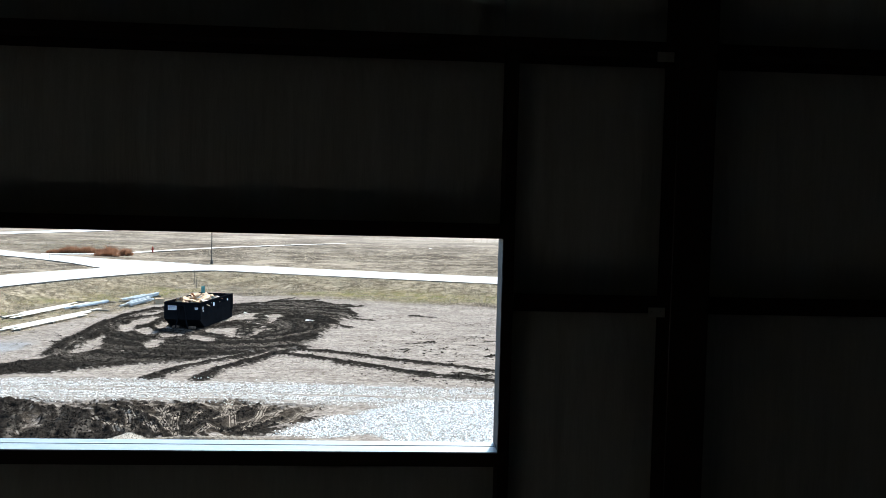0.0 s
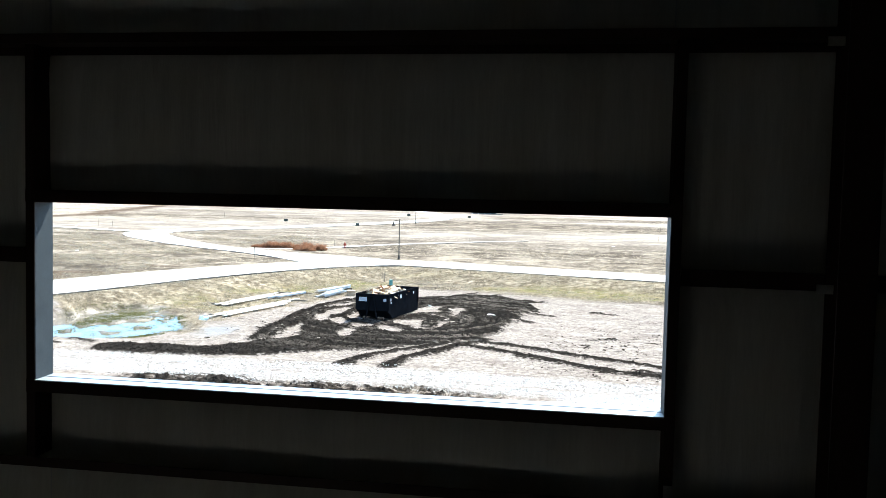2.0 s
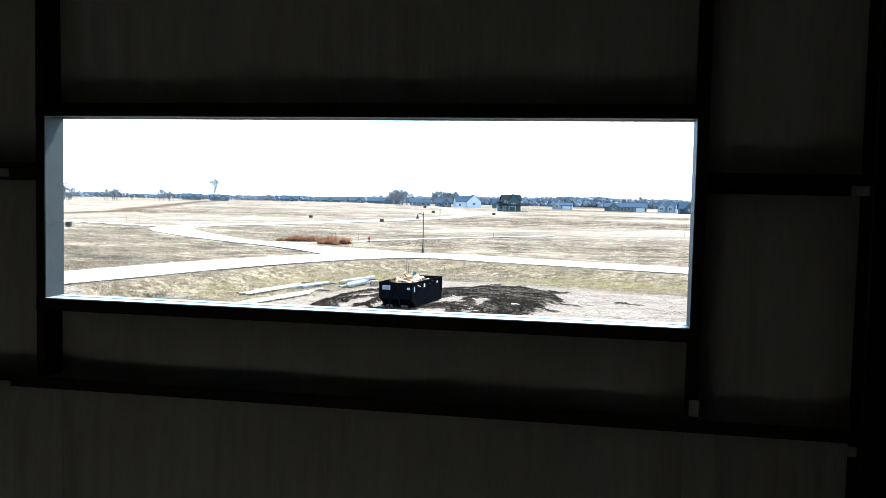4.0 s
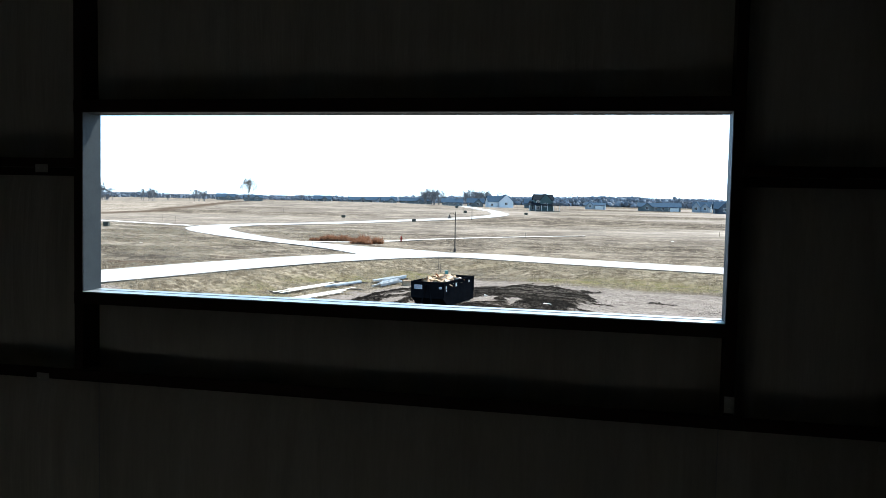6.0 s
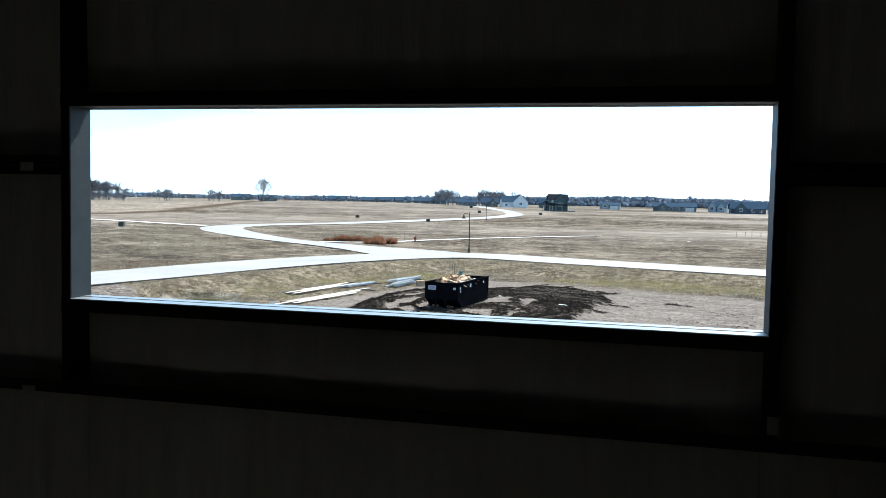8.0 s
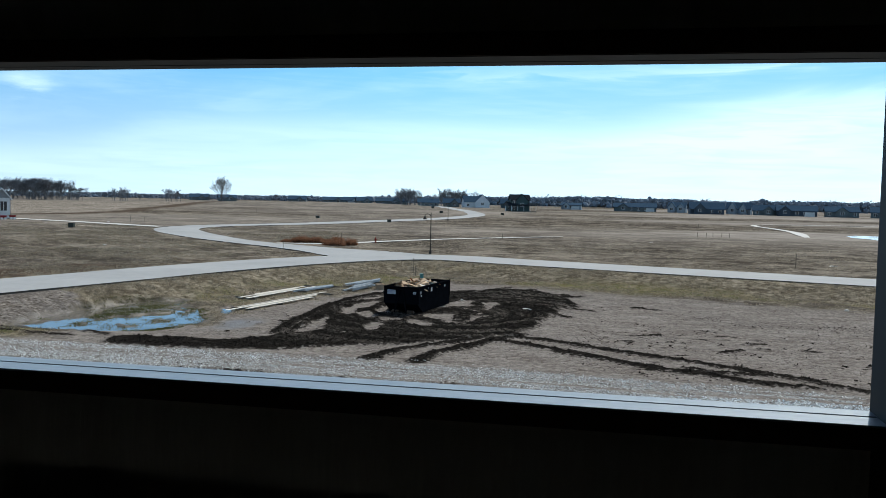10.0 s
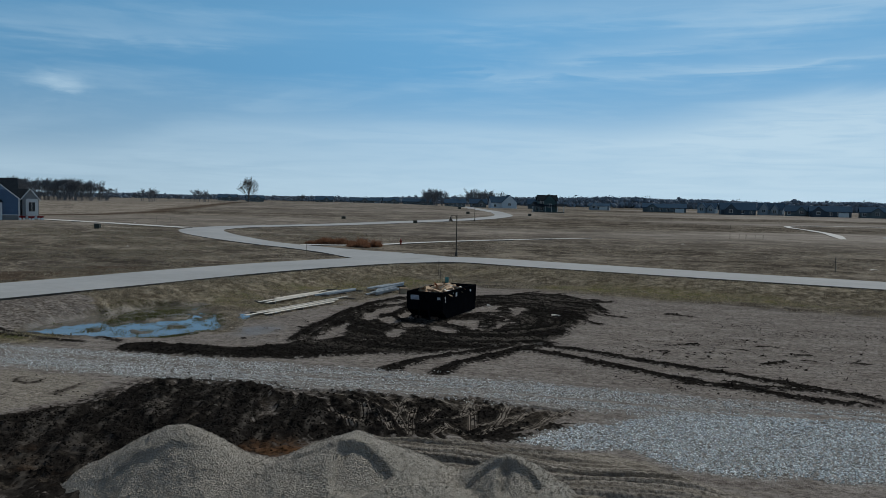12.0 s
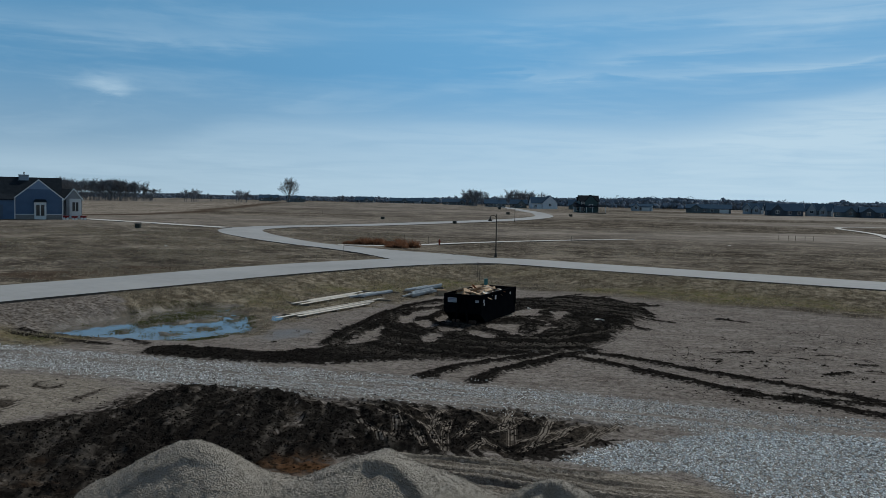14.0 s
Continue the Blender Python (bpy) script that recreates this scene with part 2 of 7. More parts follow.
    field = mix(ramp(band, 0.42, 0.52, 0.75, 0.0), field, (0.078, 0.067, 0.058))
    field = mix(ramp(band, 0.52, 0.60, 0.0, 0.55), field, (0.205, 0.178, 0.147))
    field = mix(ramp(clump, 0.42, 0.49, 0.45, 0.0), field, (0.058, 0.047, 0.039))
    field = mix(ramp(clump, 0.53, 0.62, 0.0, 0.50), field, (0.232, 0.205, 0.168))
    field = mix(ramp(noise(0.035, 6.0, 0.62), 0.44, 0.51, 0.55, 0.0), field, (0.062, 0.052, 0.044))
    bald = noise(0.10, 7.0, 0.70)
    field = mix(ramp(bald, 0.43, 0.53, 0.85, 0.0), field, (0.042, 0.036, 0.031))
    ledge = noise(0.16, 6.0, 0.62, (0.8, 1.6, 1.0))
    field = mix(math2("MULTIPLY", hairline(ledge, 0.05, 0.75), ramp(tuft, 0.42, 0.58)), field, (0.285, 0.250, 0.200))
    field = mix(math2("MULTIPLY", ramp(bald, 0.54, 0.64), ramp(tuft, 0.44, 0.58)), field, (0.255, 0.226, 0.186))
    # the field grows paler and greyer the farther it lies
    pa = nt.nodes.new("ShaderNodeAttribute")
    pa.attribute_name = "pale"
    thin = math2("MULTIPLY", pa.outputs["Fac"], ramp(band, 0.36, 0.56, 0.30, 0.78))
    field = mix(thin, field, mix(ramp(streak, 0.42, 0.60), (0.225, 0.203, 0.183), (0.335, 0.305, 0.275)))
    rows = noise(1.0, 4.0, 0.6, (0.05, 0.9, 1.0))
    stub = mix(ramp(rows, 0.45, 0.55), (0.120, 0.105, 0.090), (0.335, 0.298, 0.255))
    stub = mix(ramp(noise(0.5, 6.0, 0.72), 0.44, 0.50, 0.7, 0.0), stub, (0.105, 0.091, 0.077))
    till = mix(ramp(clump, 0.4, 0.6), (0.050, 0.038, 0.030), (0.090, 0.068, 0.053))
    straw = mix(ramp(clump, 0.42, 0.58), (0.108, 0.092, 0.070), (0.250, 0.216, 0.165))
    straw = mix(ramp(grain, 0.5, 0.7, 0.0, 0.45), straw, (0.07, 0.056, 0.04))
    straw = mix(ramp(tuft, 0.42, 0.50, 0.8, 0.0), straw, (0.050, 0.041, 0.030))
    straw = mix(ramp(tuft, 0.52, 0.60, 0.0, 0.6), straw, (0.38, 0.335, 0.262))
    straw = mix(ramp(noise(0.5, 6.0, 0.7), 0.40, 0.52, 0.55, 0.0), straw, (0.062, 0.050, 0.037))
    damp = mix(ramp(fine, 0.35, 0.65), (0.024, 0.020, 0.0165), (0.072, 0.061, 0.051))
    damp = mix(ramp(noise(7.0, 5.0, 0.7), 0.44, 0.54, 0.85, 0.0), damp, (0.012, 0.0105, 0.009))
    green = mix(ramp(mid, 0.42, 0.58), (0.088, 0.092, 0.036), (0.165, 0.140, 0.080))
    green = mix(ramp(fine, 0.5, 0.68, 0.0, 0.6), green, (0.24, 0.19, 0.115))
    # crushed limestone
    pit = noise(4.2, 7.0, 0.8)
    vor = node(nt, "ShaderNodeTexVoronoi", Scale=13.0)
    L(tc.outputs["Object"], vor.inputs["Vector"])
    stone = mix(ramp(math2("MULTIPLY", vor.outputs["Distance"], 1.0), 0.1, 0.55), (0.25, 0.242, 0.228), (0.035, 0.032, 0.029))
    stone = mix(ramp(fine, 0.42, 0.66, 0.0, 0.5), stone, (0.17, 0.155, 0.14))
    vor2 = node(nt, "ShaderNodeTexVoronoi", Scale=16.0)
    L(tc.outputs["Object"], vor2.inputs["Vector"])
    sv = nt.nodes.new("ShaderNodeSeparateColor")
    L(vor2.outputs["Color"], sv.inputs[0])
    stone = mix(ramp(sv.outputs[0], 0.35, 0.9, 0.0, 0.6), stone, (0.52, 0.515, 0.50))
    sand = mix(ramp(fine, 0.35, 0.65), (0.130, 0.114, 0.094), (0.232, 0.206, 0.172))
    sand = mix(hairline(noise(1.0, 3.0, 0.5, (0.10, 2.4, 1.0)), 0.025, 0.6), sand, (0.075, 0.065, 0.053))
    sand = mix(hairline(noise(1.3, 3.0, 0.5, (0.16, 1.9, 1.0)), 0.02, 0.5), sand, (0.33, 0.30, 0.26))
    sand = mix(ramp(grain, 0.5, 0.72, 0.0, 0.5), sand, (0.42, 0.40, 0.37))
    sand = mix(ramp(pit, 0.53, 0.60, 0.0, 0.55), sand, (0.36, 0.33, 0.30))
    # tyre ridges on the bank: shaded flanks and lit cleats painted as stripes
    wy, bk = nt.nodes.new("ShaderNodeAttribute"), nt.nodes.new("ShaderNodeAttribute")
    wy.attribute_name, bk.attribute_name = "way", "bank"
    sx = nt.nodes.new("ShaderNodeSeparateXYZ")
    L(tc.outputs["Object"], sx.inputs[0])
    rut = math2("SINE", math2("MULTIPLY", wy.outputs["Fac"], 15.7), 0.0)
    cleat = math2("SINE", math2("ADD", math2("MULTIPLY", sx.outputs[0], 30.0), math2("MULTIPLY", wy.outputs["Fac"], 9.0)), 0.0)
    press = math2("MULTIPLY", bk.outputs["Fac"], ramp(mid, 0.36, 0.52))
    sand = mix(math2("MULTIPLY", press, ramp(rut, 0.15, 0.7, 0.0, 0.62)), sand, (0.078, 0.067, 0.054))
    sand = mix(math2("MULTIPLY", math2("MULTIPLY", press, ramp(rut, -0.6, 0.0, 1.0, 0.0)), ramp(cleat, -0.1, 0.3, 0.0, 0.6)), sand, (0.335, 0.300, 0.255))
    stone = mix(ramp(pit, 0.42, 0.485, 0.75, 0.0), stone, (0.085, 0.078, 0.070))
    stone = mix(ramp(pit, 0.53, 0.60, 0.0, 0.5), stone, (0.62, 0.62, 0.61))
    sand = mix(ramp(noise(9.0, 5.0, 0.7), 0.41, 0.49, 0.75, 0.0), sand, (0.085, 0.074, 0.064))
    black = mix(ramp(fine, 0.35, 0.7), (0.0055, 0.0050, 0.0047), (0.021, 0.0186, 0.0166))
    # lit crests of the churned mud, painted as paler hairlines and rings
    black = mix(hairline(noise(1.0, 5.0, 0.6, (1.2, 0.7, 1.0)), 0.03, 0.32), black, (0.050, 0.045, 0.040))
    ch = nt.nodes.new("ShaderNodeAttribute")
    ch.attribute_name = "churn_lit"
    black = mix(math2("MULTIPLY", ch.outputs["Fac"], ramp(fine, 0.36, 0.6, 0.25, 0.9)), black, (0.098, 0.087, 0.076))
    black = mix(ramp(grain, 0.6, 0.8, 0.0, 0.3), black, (0.045, 0.040, 0.036))
    rust = mix(ramp(fine, 0.42, 0.58), (0.016, 0.010, 0.006), (0.088, 0.048, 0.026))

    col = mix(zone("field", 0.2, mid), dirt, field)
    col = mix(zone("stubble", 0.3, mid), col, stub)
    col = mix(zone("tilled", 0.35, mid), col, till)
    col = mix(zone("straw", 0.35, mid), col, straw)
    col = mix(zone("green", 0.45, fine), col, green)
    col = mix(zone("sand", 0.2, mid), col, sand)
    col = mix(zone("gravel", 0.28, mid), col, stone)
    col = mix(zone("damp", 0.15, fine), col, damp)
    zb = zone("black", 0.10, fine)
    col = mix(zb, col, black)
    col = mix(zone("rust", 0.3, mid), col, rust)
    # tyre ribs finer than the mesh, drawn as pale and dark lines
    lg = nt.nodes.new("ShaderNodeAttribute")
    lg.attribute_name = "lug"
    off = lg.outputs["Fac"]
    rib = ramp(math2("SINE", math2("MULTIPLY", off, 68.0), 0.0), -0.35, 0.35)
    worn = ramp(noise(1.3, 4.0, 0.6), 0.36, 0.52)
    print_soil = mix(math2("MULTIPLY", rib, ramp(fine, 0.34, 0.5, 0.45, 1.0)), (0.038, 0.032, 0.027), (0.215, 0.190, 0.164))
    col = mix(math2("MULTIPLY", ramp(off, 0.165, 0.20, 0.92, 0.0), worn), col, print_soil)
    zw = zone("wet", 0.3, mid)
    col = mix(math2("MULTIPLY", zw, 0.75), col, (0.055, 0.045, 0.036))
    L(col, b.inputs["Base Color"])
    ro = mix(zb, (0.93, 0.93, 0.93), (0.62, 0.62, 0.62))
    ro = mix(math2("MULTIPLY", zw, 0.7), ro, (0.3, 0.3, 0.3))
    L(ro, b.inputs["Roughness"])
    L(ramp(zw, 0.0, 1.0, 0.0, 0.35), b.inputs["Specular IOR Level"])
    hgt = math2("ADD", math2("MULTIPLY", fine, 0.7), math2("MULTIPLY", grain, 0.3))
    bp = node(nt, "ShaderNodeBump", Strength=0.9, Distance=0.09)
    L(hgt, bp.inputs["Height"])
    L(bp.outputs[0], b.inputs["Normal"])
    return m


MAT_GROUND = ground_material()
MAT_WATER = water_material()
MAT_ROAD = surface("pale_concrete_road", (0.245, 0.252, 0.256), (0.325, 0.333, 0.336), 0.12, 0.85, bump=0.004, bump_scale=30)
# slab sides: soil tone, darkened further for the shade of the drop
MAT_EDGE = surface("soil_and_shade_slab_edge", (0.05, 0.044, 0.038), (0.12, 0.108, 0.096), 2.0, 0.95, spec=0.05)
MAT_WALK = surface("pale_concrete_path", (0.42, 0.41, 0.39), (0.52, 0.51, 0.49), 0.6, 0.85)
MAT_PILE = surface("crushed_aggregate", (0.150, 0.136, 0.116), (0.42, 0.388, 0.338), 5.0, 0.95, bump=0.10, bump_scale=20, fine=0.72)
MAT_STONE = surface("limestone_chips", (0.53, 0.555, 0.56), (0.79, 0.82, 0.825), 3.0, 0.8, random_tint=0.45, island=True)
MAT_CHIP = surface("fine_gravel_chips", (0.22, 0.198, 0.167), (0.37, 0.335, 0.286), 4.0, 0.9, random_tint=0.3, island=True)
MAT_CLOD = surface("wet_mud_clods", (0.007, 0.0063, 0.0057), (0.032, 0.028, 0.0245), 4.0, 0.75, spec=0.0, random_tint=0.4, island=True)
MAT_DIRTCLOD = surface("dry_dirt_clods", (0.10, 0.086, 0.076), (0.24, 0.21, 0.19), 4.0, 0.95, spec=0.05, random_tint=0.5, island=True)
MAT_DRYGRASS = blade("dry_grass_blades", (0.165, 0.143, 0.108), (0.30, 0.264, 0.204), 0.4, 0.9, random_tint=0.55, island=True)
MAT_GREENGRASS = blade("green_weed_blades", (0.065, 0.075, 0.03), (0.13, 0.125, 0.055), 0.4, 0.85, random_tint=0.35, island=True)
MAT_REDGRASS = blade("russet_ornamental_grass", (0.15, 0.068, 0.040), (0.26, 0.140, 0.085), 1.2, 0.9, random_tint=0.4, island=True)
MAT_BARK = surface("grey_brown_bark", (0.085, 0.076, 0.068), (0.155, 0.140, 0.125), 2.0, 0.95, spec=0.05)
# distant woods: blue-grey haze of the air put into the base colour
MAT_RIDGE = surface("far_ridge_hazed", (0.145, 0.172, 0.208), (0.208, 0.236, 0.272), 0.06, 1.0, spec=0.0, random_tint=0.25, island=True)
MAT_TWIG = surface("far_woods_hazed", (0.120, 0.124, 0.134), (0.175, 0.180, 0.192), 0.05, 1.0, spec=0.1)
MAT_INSUL = surface("white_vinyl_insulation", (0.50, 0.49, 0.435), (0.64, 0.63, 0.57), 0.9, 0.45, bump=0.012, bump_scale=2.0, stretch=(4.0, 4.0, 0.30))
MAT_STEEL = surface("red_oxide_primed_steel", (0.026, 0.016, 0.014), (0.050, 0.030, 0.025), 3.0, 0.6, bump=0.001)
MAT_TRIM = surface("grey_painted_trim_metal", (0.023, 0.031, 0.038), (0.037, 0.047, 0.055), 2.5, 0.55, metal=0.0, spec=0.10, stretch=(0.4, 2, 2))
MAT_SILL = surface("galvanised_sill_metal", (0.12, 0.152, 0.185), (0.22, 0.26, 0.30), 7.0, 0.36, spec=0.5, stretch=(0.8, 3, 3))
MAT_SHEET = surface("ribbed_wall_sheet", (0.42, 0.43, 0.44), (0.50, 0.51, 0.52), 1.0, 0.4, metal=0.3)
MAT_PLATE = surface("galvanised_clip", (0.50, 0.50, 0.47), (0.62, 0.61, 0.58), 8.0, 0.45, metal=0.5)
# unseen roof and floor: tones set for the light they bounce
MAT_DECK = surface("grey_roof_deck", (0.22, 0.22, 0.21), (0.30, 0.30, 0.285), 0.8, 0.6)
MAT_SLAB = surface("concrete_slab", (0.28, 0.275, 0.262), (0.38, 0.37, 0.355), 0.6, 0.8)
MAT_BIN = surface("black_painted_steel", (0.003, 0.0034, 0.0045), (0.0065, 0.0072, 0.009), 1.8, 0.6, bump=0.004, spec=0.0)
MAT_RUST = surface("scuffed_rusty_steel", (0.05, 0.03, 0.02), (0.11, 0.07, 0.05), 5.0, 0.7)
MAT_STICKER = surface("white_sticker", (0.38, 0.38, 0.40), (0.48, 0.48, 0.50), 5.0, 0.5)
MAT_STICKBAR = surface("grey_print_bars", (0.16, 0.17, 0.24), (0.24, 0.25, 0.32), 9.0, 0.5)
MAT_CARD = surface("brown_cardboard", (0.34, 0.235, 0.15), (0.48, 0.35, 0.235), 2.0, 0.85, random_tint=0.25)
MAT_PAPER = surface("white_packaging", (0.50, 0.48, 0.44), (0.64, 0.62, 0.58), 3.0, 0.7, random_tint=0.2)
MAT_LUMBER = surface("weathered_lumber", (0.32, 0.26, 0.19), (0.48, 0.41, 0.32), 1.5, 0.85, stretch=(8, 8, 1), random_tint=0.15)
MAT_REDWOOD = surface("red_brown_scrap", (0.20, 0.075, 0.035), (0.32, 0.14, 0.07), 3.0, 0.8)
MAT_PANEL = surface("white_panel_bundle", (0.42, 0.385, 0.33), (0.60, 0.555, 0.48), 1.0, 0.65, random_tint=0.25)
MAT_BLUESTEEL = surface("blue_grey_steel_channel", (0.20, 0.228, 0.25), (0.34, 0.375, 0.40), 1.5, 0.55, metal=0.1, random_tint=0.15)
MAT_LAMP = surface("dark_bronze_paint", (0.035, 0.028, 0.022), (0.06, 0.05, 0.04), 4.0, 0.5)
MAT_HYDRANT = surface("red_hydrant_paint", (0.182, 0.019, 0.011), (0.231, 0.039, 0.022), 6.0, 0.5)
MAT_TEAL = surface("faded_teal_plastic", (0.06, 0.17, 0.16), (0.10, 0.24, 0.22), 5.0, 0.6)
MAT_UTIL = surface("dark_green_cabinet_paint", (0.028, 0.032, 0.026), (0.05, 0.055, 0.045), 3.0, 0.6)
MAT_STAKE = surface("grey_wooden_stake", (0.14, 0.115, 0.09), (0.22, 0.185, 0.15), 6.0, 0.9)
MAT_ROOF = surface("dark_shingles", (0.013, 0.017, 0.022), (0.027, 0.033, 0.040), 1.2, 0.95, bump=0.02, bump_scale=6, spec=0.0)
# far houses: a bluish veil of distance is mixed into siding and shingles
MAT_FARGREY = siding("hazed_grey_green_siding", (0.085, 0.105, 0.110), (0.120, 0.140, 0.145))
MAT_FARPALE = siding("hazed_pale_grey_siding", (0.24, 0.275, 0.30), (0.31, 0.345, 0.37))
MAT_FARSLATE = siding("hazed_slate_siding", (0.040, 0.055, 0.072), (0.060, 0.078, 0.098))
MAT_ROOF3 = surface("hazed_grey_shingles", (0.034, 0.062, 0.098), (0.058, 0.094, 0.136), 1.2, 0.95, spec=0.0)
MAT_BLUE = siding("blue_lap_siding", (0.063, 0.105, 0.180), (0.083, 0.132, 0.214))
MAT_BLUE2 = siding("pale_blue_shingle_siding", (0.15, 0.215, 0.32), (0.19, 0.26, 0.365), 0.12)
MAT_GREY = siding("grey_lap_siding", (0.22, 0.225, 0.23), (0.28, 0.285, 0.29))
MAT_GREEN = siding("dark_green_lap_siding", (0.032, 0.058, 0.062), (0.050, 0.084, 0.088))
MAT_WHITE = siding("white_lap_siding", (0.50, 0.52, 0.54), (0.60, 0.62, 0.64))
MAT_NAVY = siding("navy_lap_siding", (0.060, 0.085, 0.125), (0.085, 0.115, 0.160))
MAT_FRAME = surface("white_painted_trim", (0.546, 0.546, 0.538), (0.624, 0.624, 0.616), 3.0, 0.5)
MAT_GLASS = surface("dark_window_glass", (0.015, 0.02, 0.025), (0.03, 0.036, 0.044), 0.8, 0.06, spec=0.8, rough_var=0.03)
MAT_BASE = surface("stone_veneer", (0.13, 0.13, 0.13), (0.24, 0.235, 0.23), 4.0, 0.85, bump=0.02)
MAT_REDCART = surface("red_enamel", (0.143, 0.007, 0.008), (0.198, 0.017, 0.017), 4.0, 0.4)
MAT_TYRE = surface("pale_plastic_wheel", (0.60, 0.60, 0.58), (0.72, 0.72, 0.70), 4.0, 0.6)
MAT_BRICKCH = surface("grey_chimney_siding", (0.25, 0.29, 0.34), (0.31, 0.35, 0.40), 2.0, 0.8)


# ---- building blocks ----
class Shape:
    """Gathers boxes, prisms and tubes into one mesh."""

    def __init__(self):
        self.v, self.f = [], []

    def add(self, verts, faces):
        n = len(self.v)
        self.v += [tuple(p) for p in verts]
        self.f += [tuple(i + n for i in q) for q in faces]
        return self

    def box(self, x0, y0, z0, x1, y1, z1, m=None):
        p = [Vector((x, y, z)) for z in (z0, z1) for y in (y0, y1) for x in (x0, x1)]
        if m:
            p = [m @ q for q in p]
        return self.add(p, [(0, 2, 3, 1), (4, 5, 7, 6), (0, 1, 5, 4), (2, 6, 7, 3), (0, 4, 6, 2), (1, 3, 7, 5)])

    def tube(self, a, b, r0, r1=None, n=8, caps=True):
        a, b = Vector(a), Vector(b)
        r1 = r0 if r1 is None else r1
        w = (b - a).normalized()
        s = w.orthogonal().normalized()
        t = w.cross(s)
        vs = []
        for c, r in ((a, r0), (b, r1)):
            vs += [c + (s * math.cos(2 * math.pi * k / n) + t * math.sin(2 * math.pi * k / n)) * r for k in range(n)]
        fs = [(k, (k + 1) % n, n + (k + 1) % n, n + k) for k in range(n)]
        if caps:
            fs += [tuple(reversed(range(n))), tuple(range(n, 2 * n))]
        return self.add(vs, fs)

    def prism(self, outline, axis, lo, hi):
        """An outline in two axes drawn out along the third."""
        def at(p, q):
            return {"x": (q, p[0], p[1]), "y": (p[0], q, p[1]), "z": (p[0], p[1], q)}[axis]
        n = len(outline)
        vs = [at(p, lo) for p in outline] + [at(p, hi) for p in outline]
        fs = [(k, (k + 1) % n, n + (k + 1) % n, n + k) for k in range(n)] + [tuple(reversed(range(n))), tuple(range(n, 2 * n))]
        return self.add(vs, fs)

    def mesh(self, name, bevel=0.0, smooth=False):
        me = bpy.data.meshes.new(name)
        bm = bmesh.new()
        vs = [bm.verts.new(p) for p in self.v]
        for q in self.f:
            try:
                bm.faces.new([vs[i] for i in q])
            except ValueError:
                pass
        bmesh.ops.recalc_face_normals(bm, faces=bm.faces)
        if bevel:
            bmesh.ops.bevel(bm, geom=list(bm.edges), offset=bevel, segments=1, affect="EDGES", clamp_overlap=True)
        bm.to_mesh(me)
        bm.free()
        if smooth:
            me.shade_smooth()
        return me


def thing(name, place, turn=0.0, label="", category="", group=""):
    ob = new(name)
    ob.empty_display_size = 0.3
    ob.matrix_world = pose(*place, 0, 0, turn)
    return tagged(ob, label, category, group)


def part(name, shape, material, parent, label="", bevel=0.0, smooth=False):
    me = shape.mesh(name, bevel, smooth) if isinstance(shape, Shape) else shape
    if not me.materials:
        me.materials.append(material)
    ob = new(name, me)
    ob.parent = parent
    return tagged(ob, label)


def solid(name, shape, material, label="", category="", kind="", bevel=0.0, group="", place=None, turn=0.0, smooth=False):
    me = shape.mesh(name, bevel, smooth) if isinstance(shape, Shape) else shape
    me.materials.append(material)
    ob = new(name, me)
    if place:
        ob.matrix_world = pose(*place, 0, 0, turn)
    return tagged(ob, label, category, group, kind)


def raw_mesh(name, verts, faces, smooth=False):
    """A mesh from arrays: verts n x 3, faces m x 3 or m x 4."""
    verts, faces = np.asarray(verts, np.float32), np.asarray(faces, np.int32)
    me = bpy.data.meshes.new(name)
    me.vertices.add(len(verts))
    me.vertices.foreach_set("co", verts.ravel())
    k = faces.shape[1]
    me.loops.add(faces.size)
    me.loops.foreach_set("vertex_index", faces.ravel())
    me.polygons.add(len(faces))
    me.polygons.foreach_set("loop_start", np.arange(0, faces.size, k, dtype=np.int32))
    me.update(calc_edges=True)
    if smooth:
        me.shade_smooth()
    else:
        me.shade_flat()
    return me


def smooth(a, b, v):
    s = np.clip((v - a) / (b - a), 0, 1)
    return s * s * (3 - 2 * s)


def lattice(x, y, seed=0):
    """Value noise 0..1 over the plane."""
    xi, yi = np.floor(x).astype(np.int64), np.floor(y).astype(np.int64)
    fx, fy = x - xi, y - yi
    fx, fy = fx * fx * (3 - 2 * fx), fy * fy * (3 - 2 * fy)

    def h(i, j):
        n = (i * 374761393 + j * 668265263 + seed * 1442695041) & 0x7FFFFFFF
        n = ((n ^ (n >> 13)) * 1274126177) & 0x7FFFFFFF
        return ((n ^ (n >> 16)) & 0xFFFF) / 65535.0
    a, b, c, d = h(xi, yi), h(xi + 1, yi), h(xi, yi + 1), h(xi + 1, yi + 1)
    return (a * (1 - fx) + b * fx) * (1 - fy) + (c * (1 - fx) + d * fx) * fy


def fbm(x, y, octaves=4, seed=0):
    s, amp, tot = 0.0, 1.0, 0.0
    for k in range(octaves):
        s = s + amp * lattice(x * 2 ** k + 17.3 * k, y * 2 ** k - 9.1 * k, seed + k)
        tot += amp
        amp *= 0.5
    return s / tot


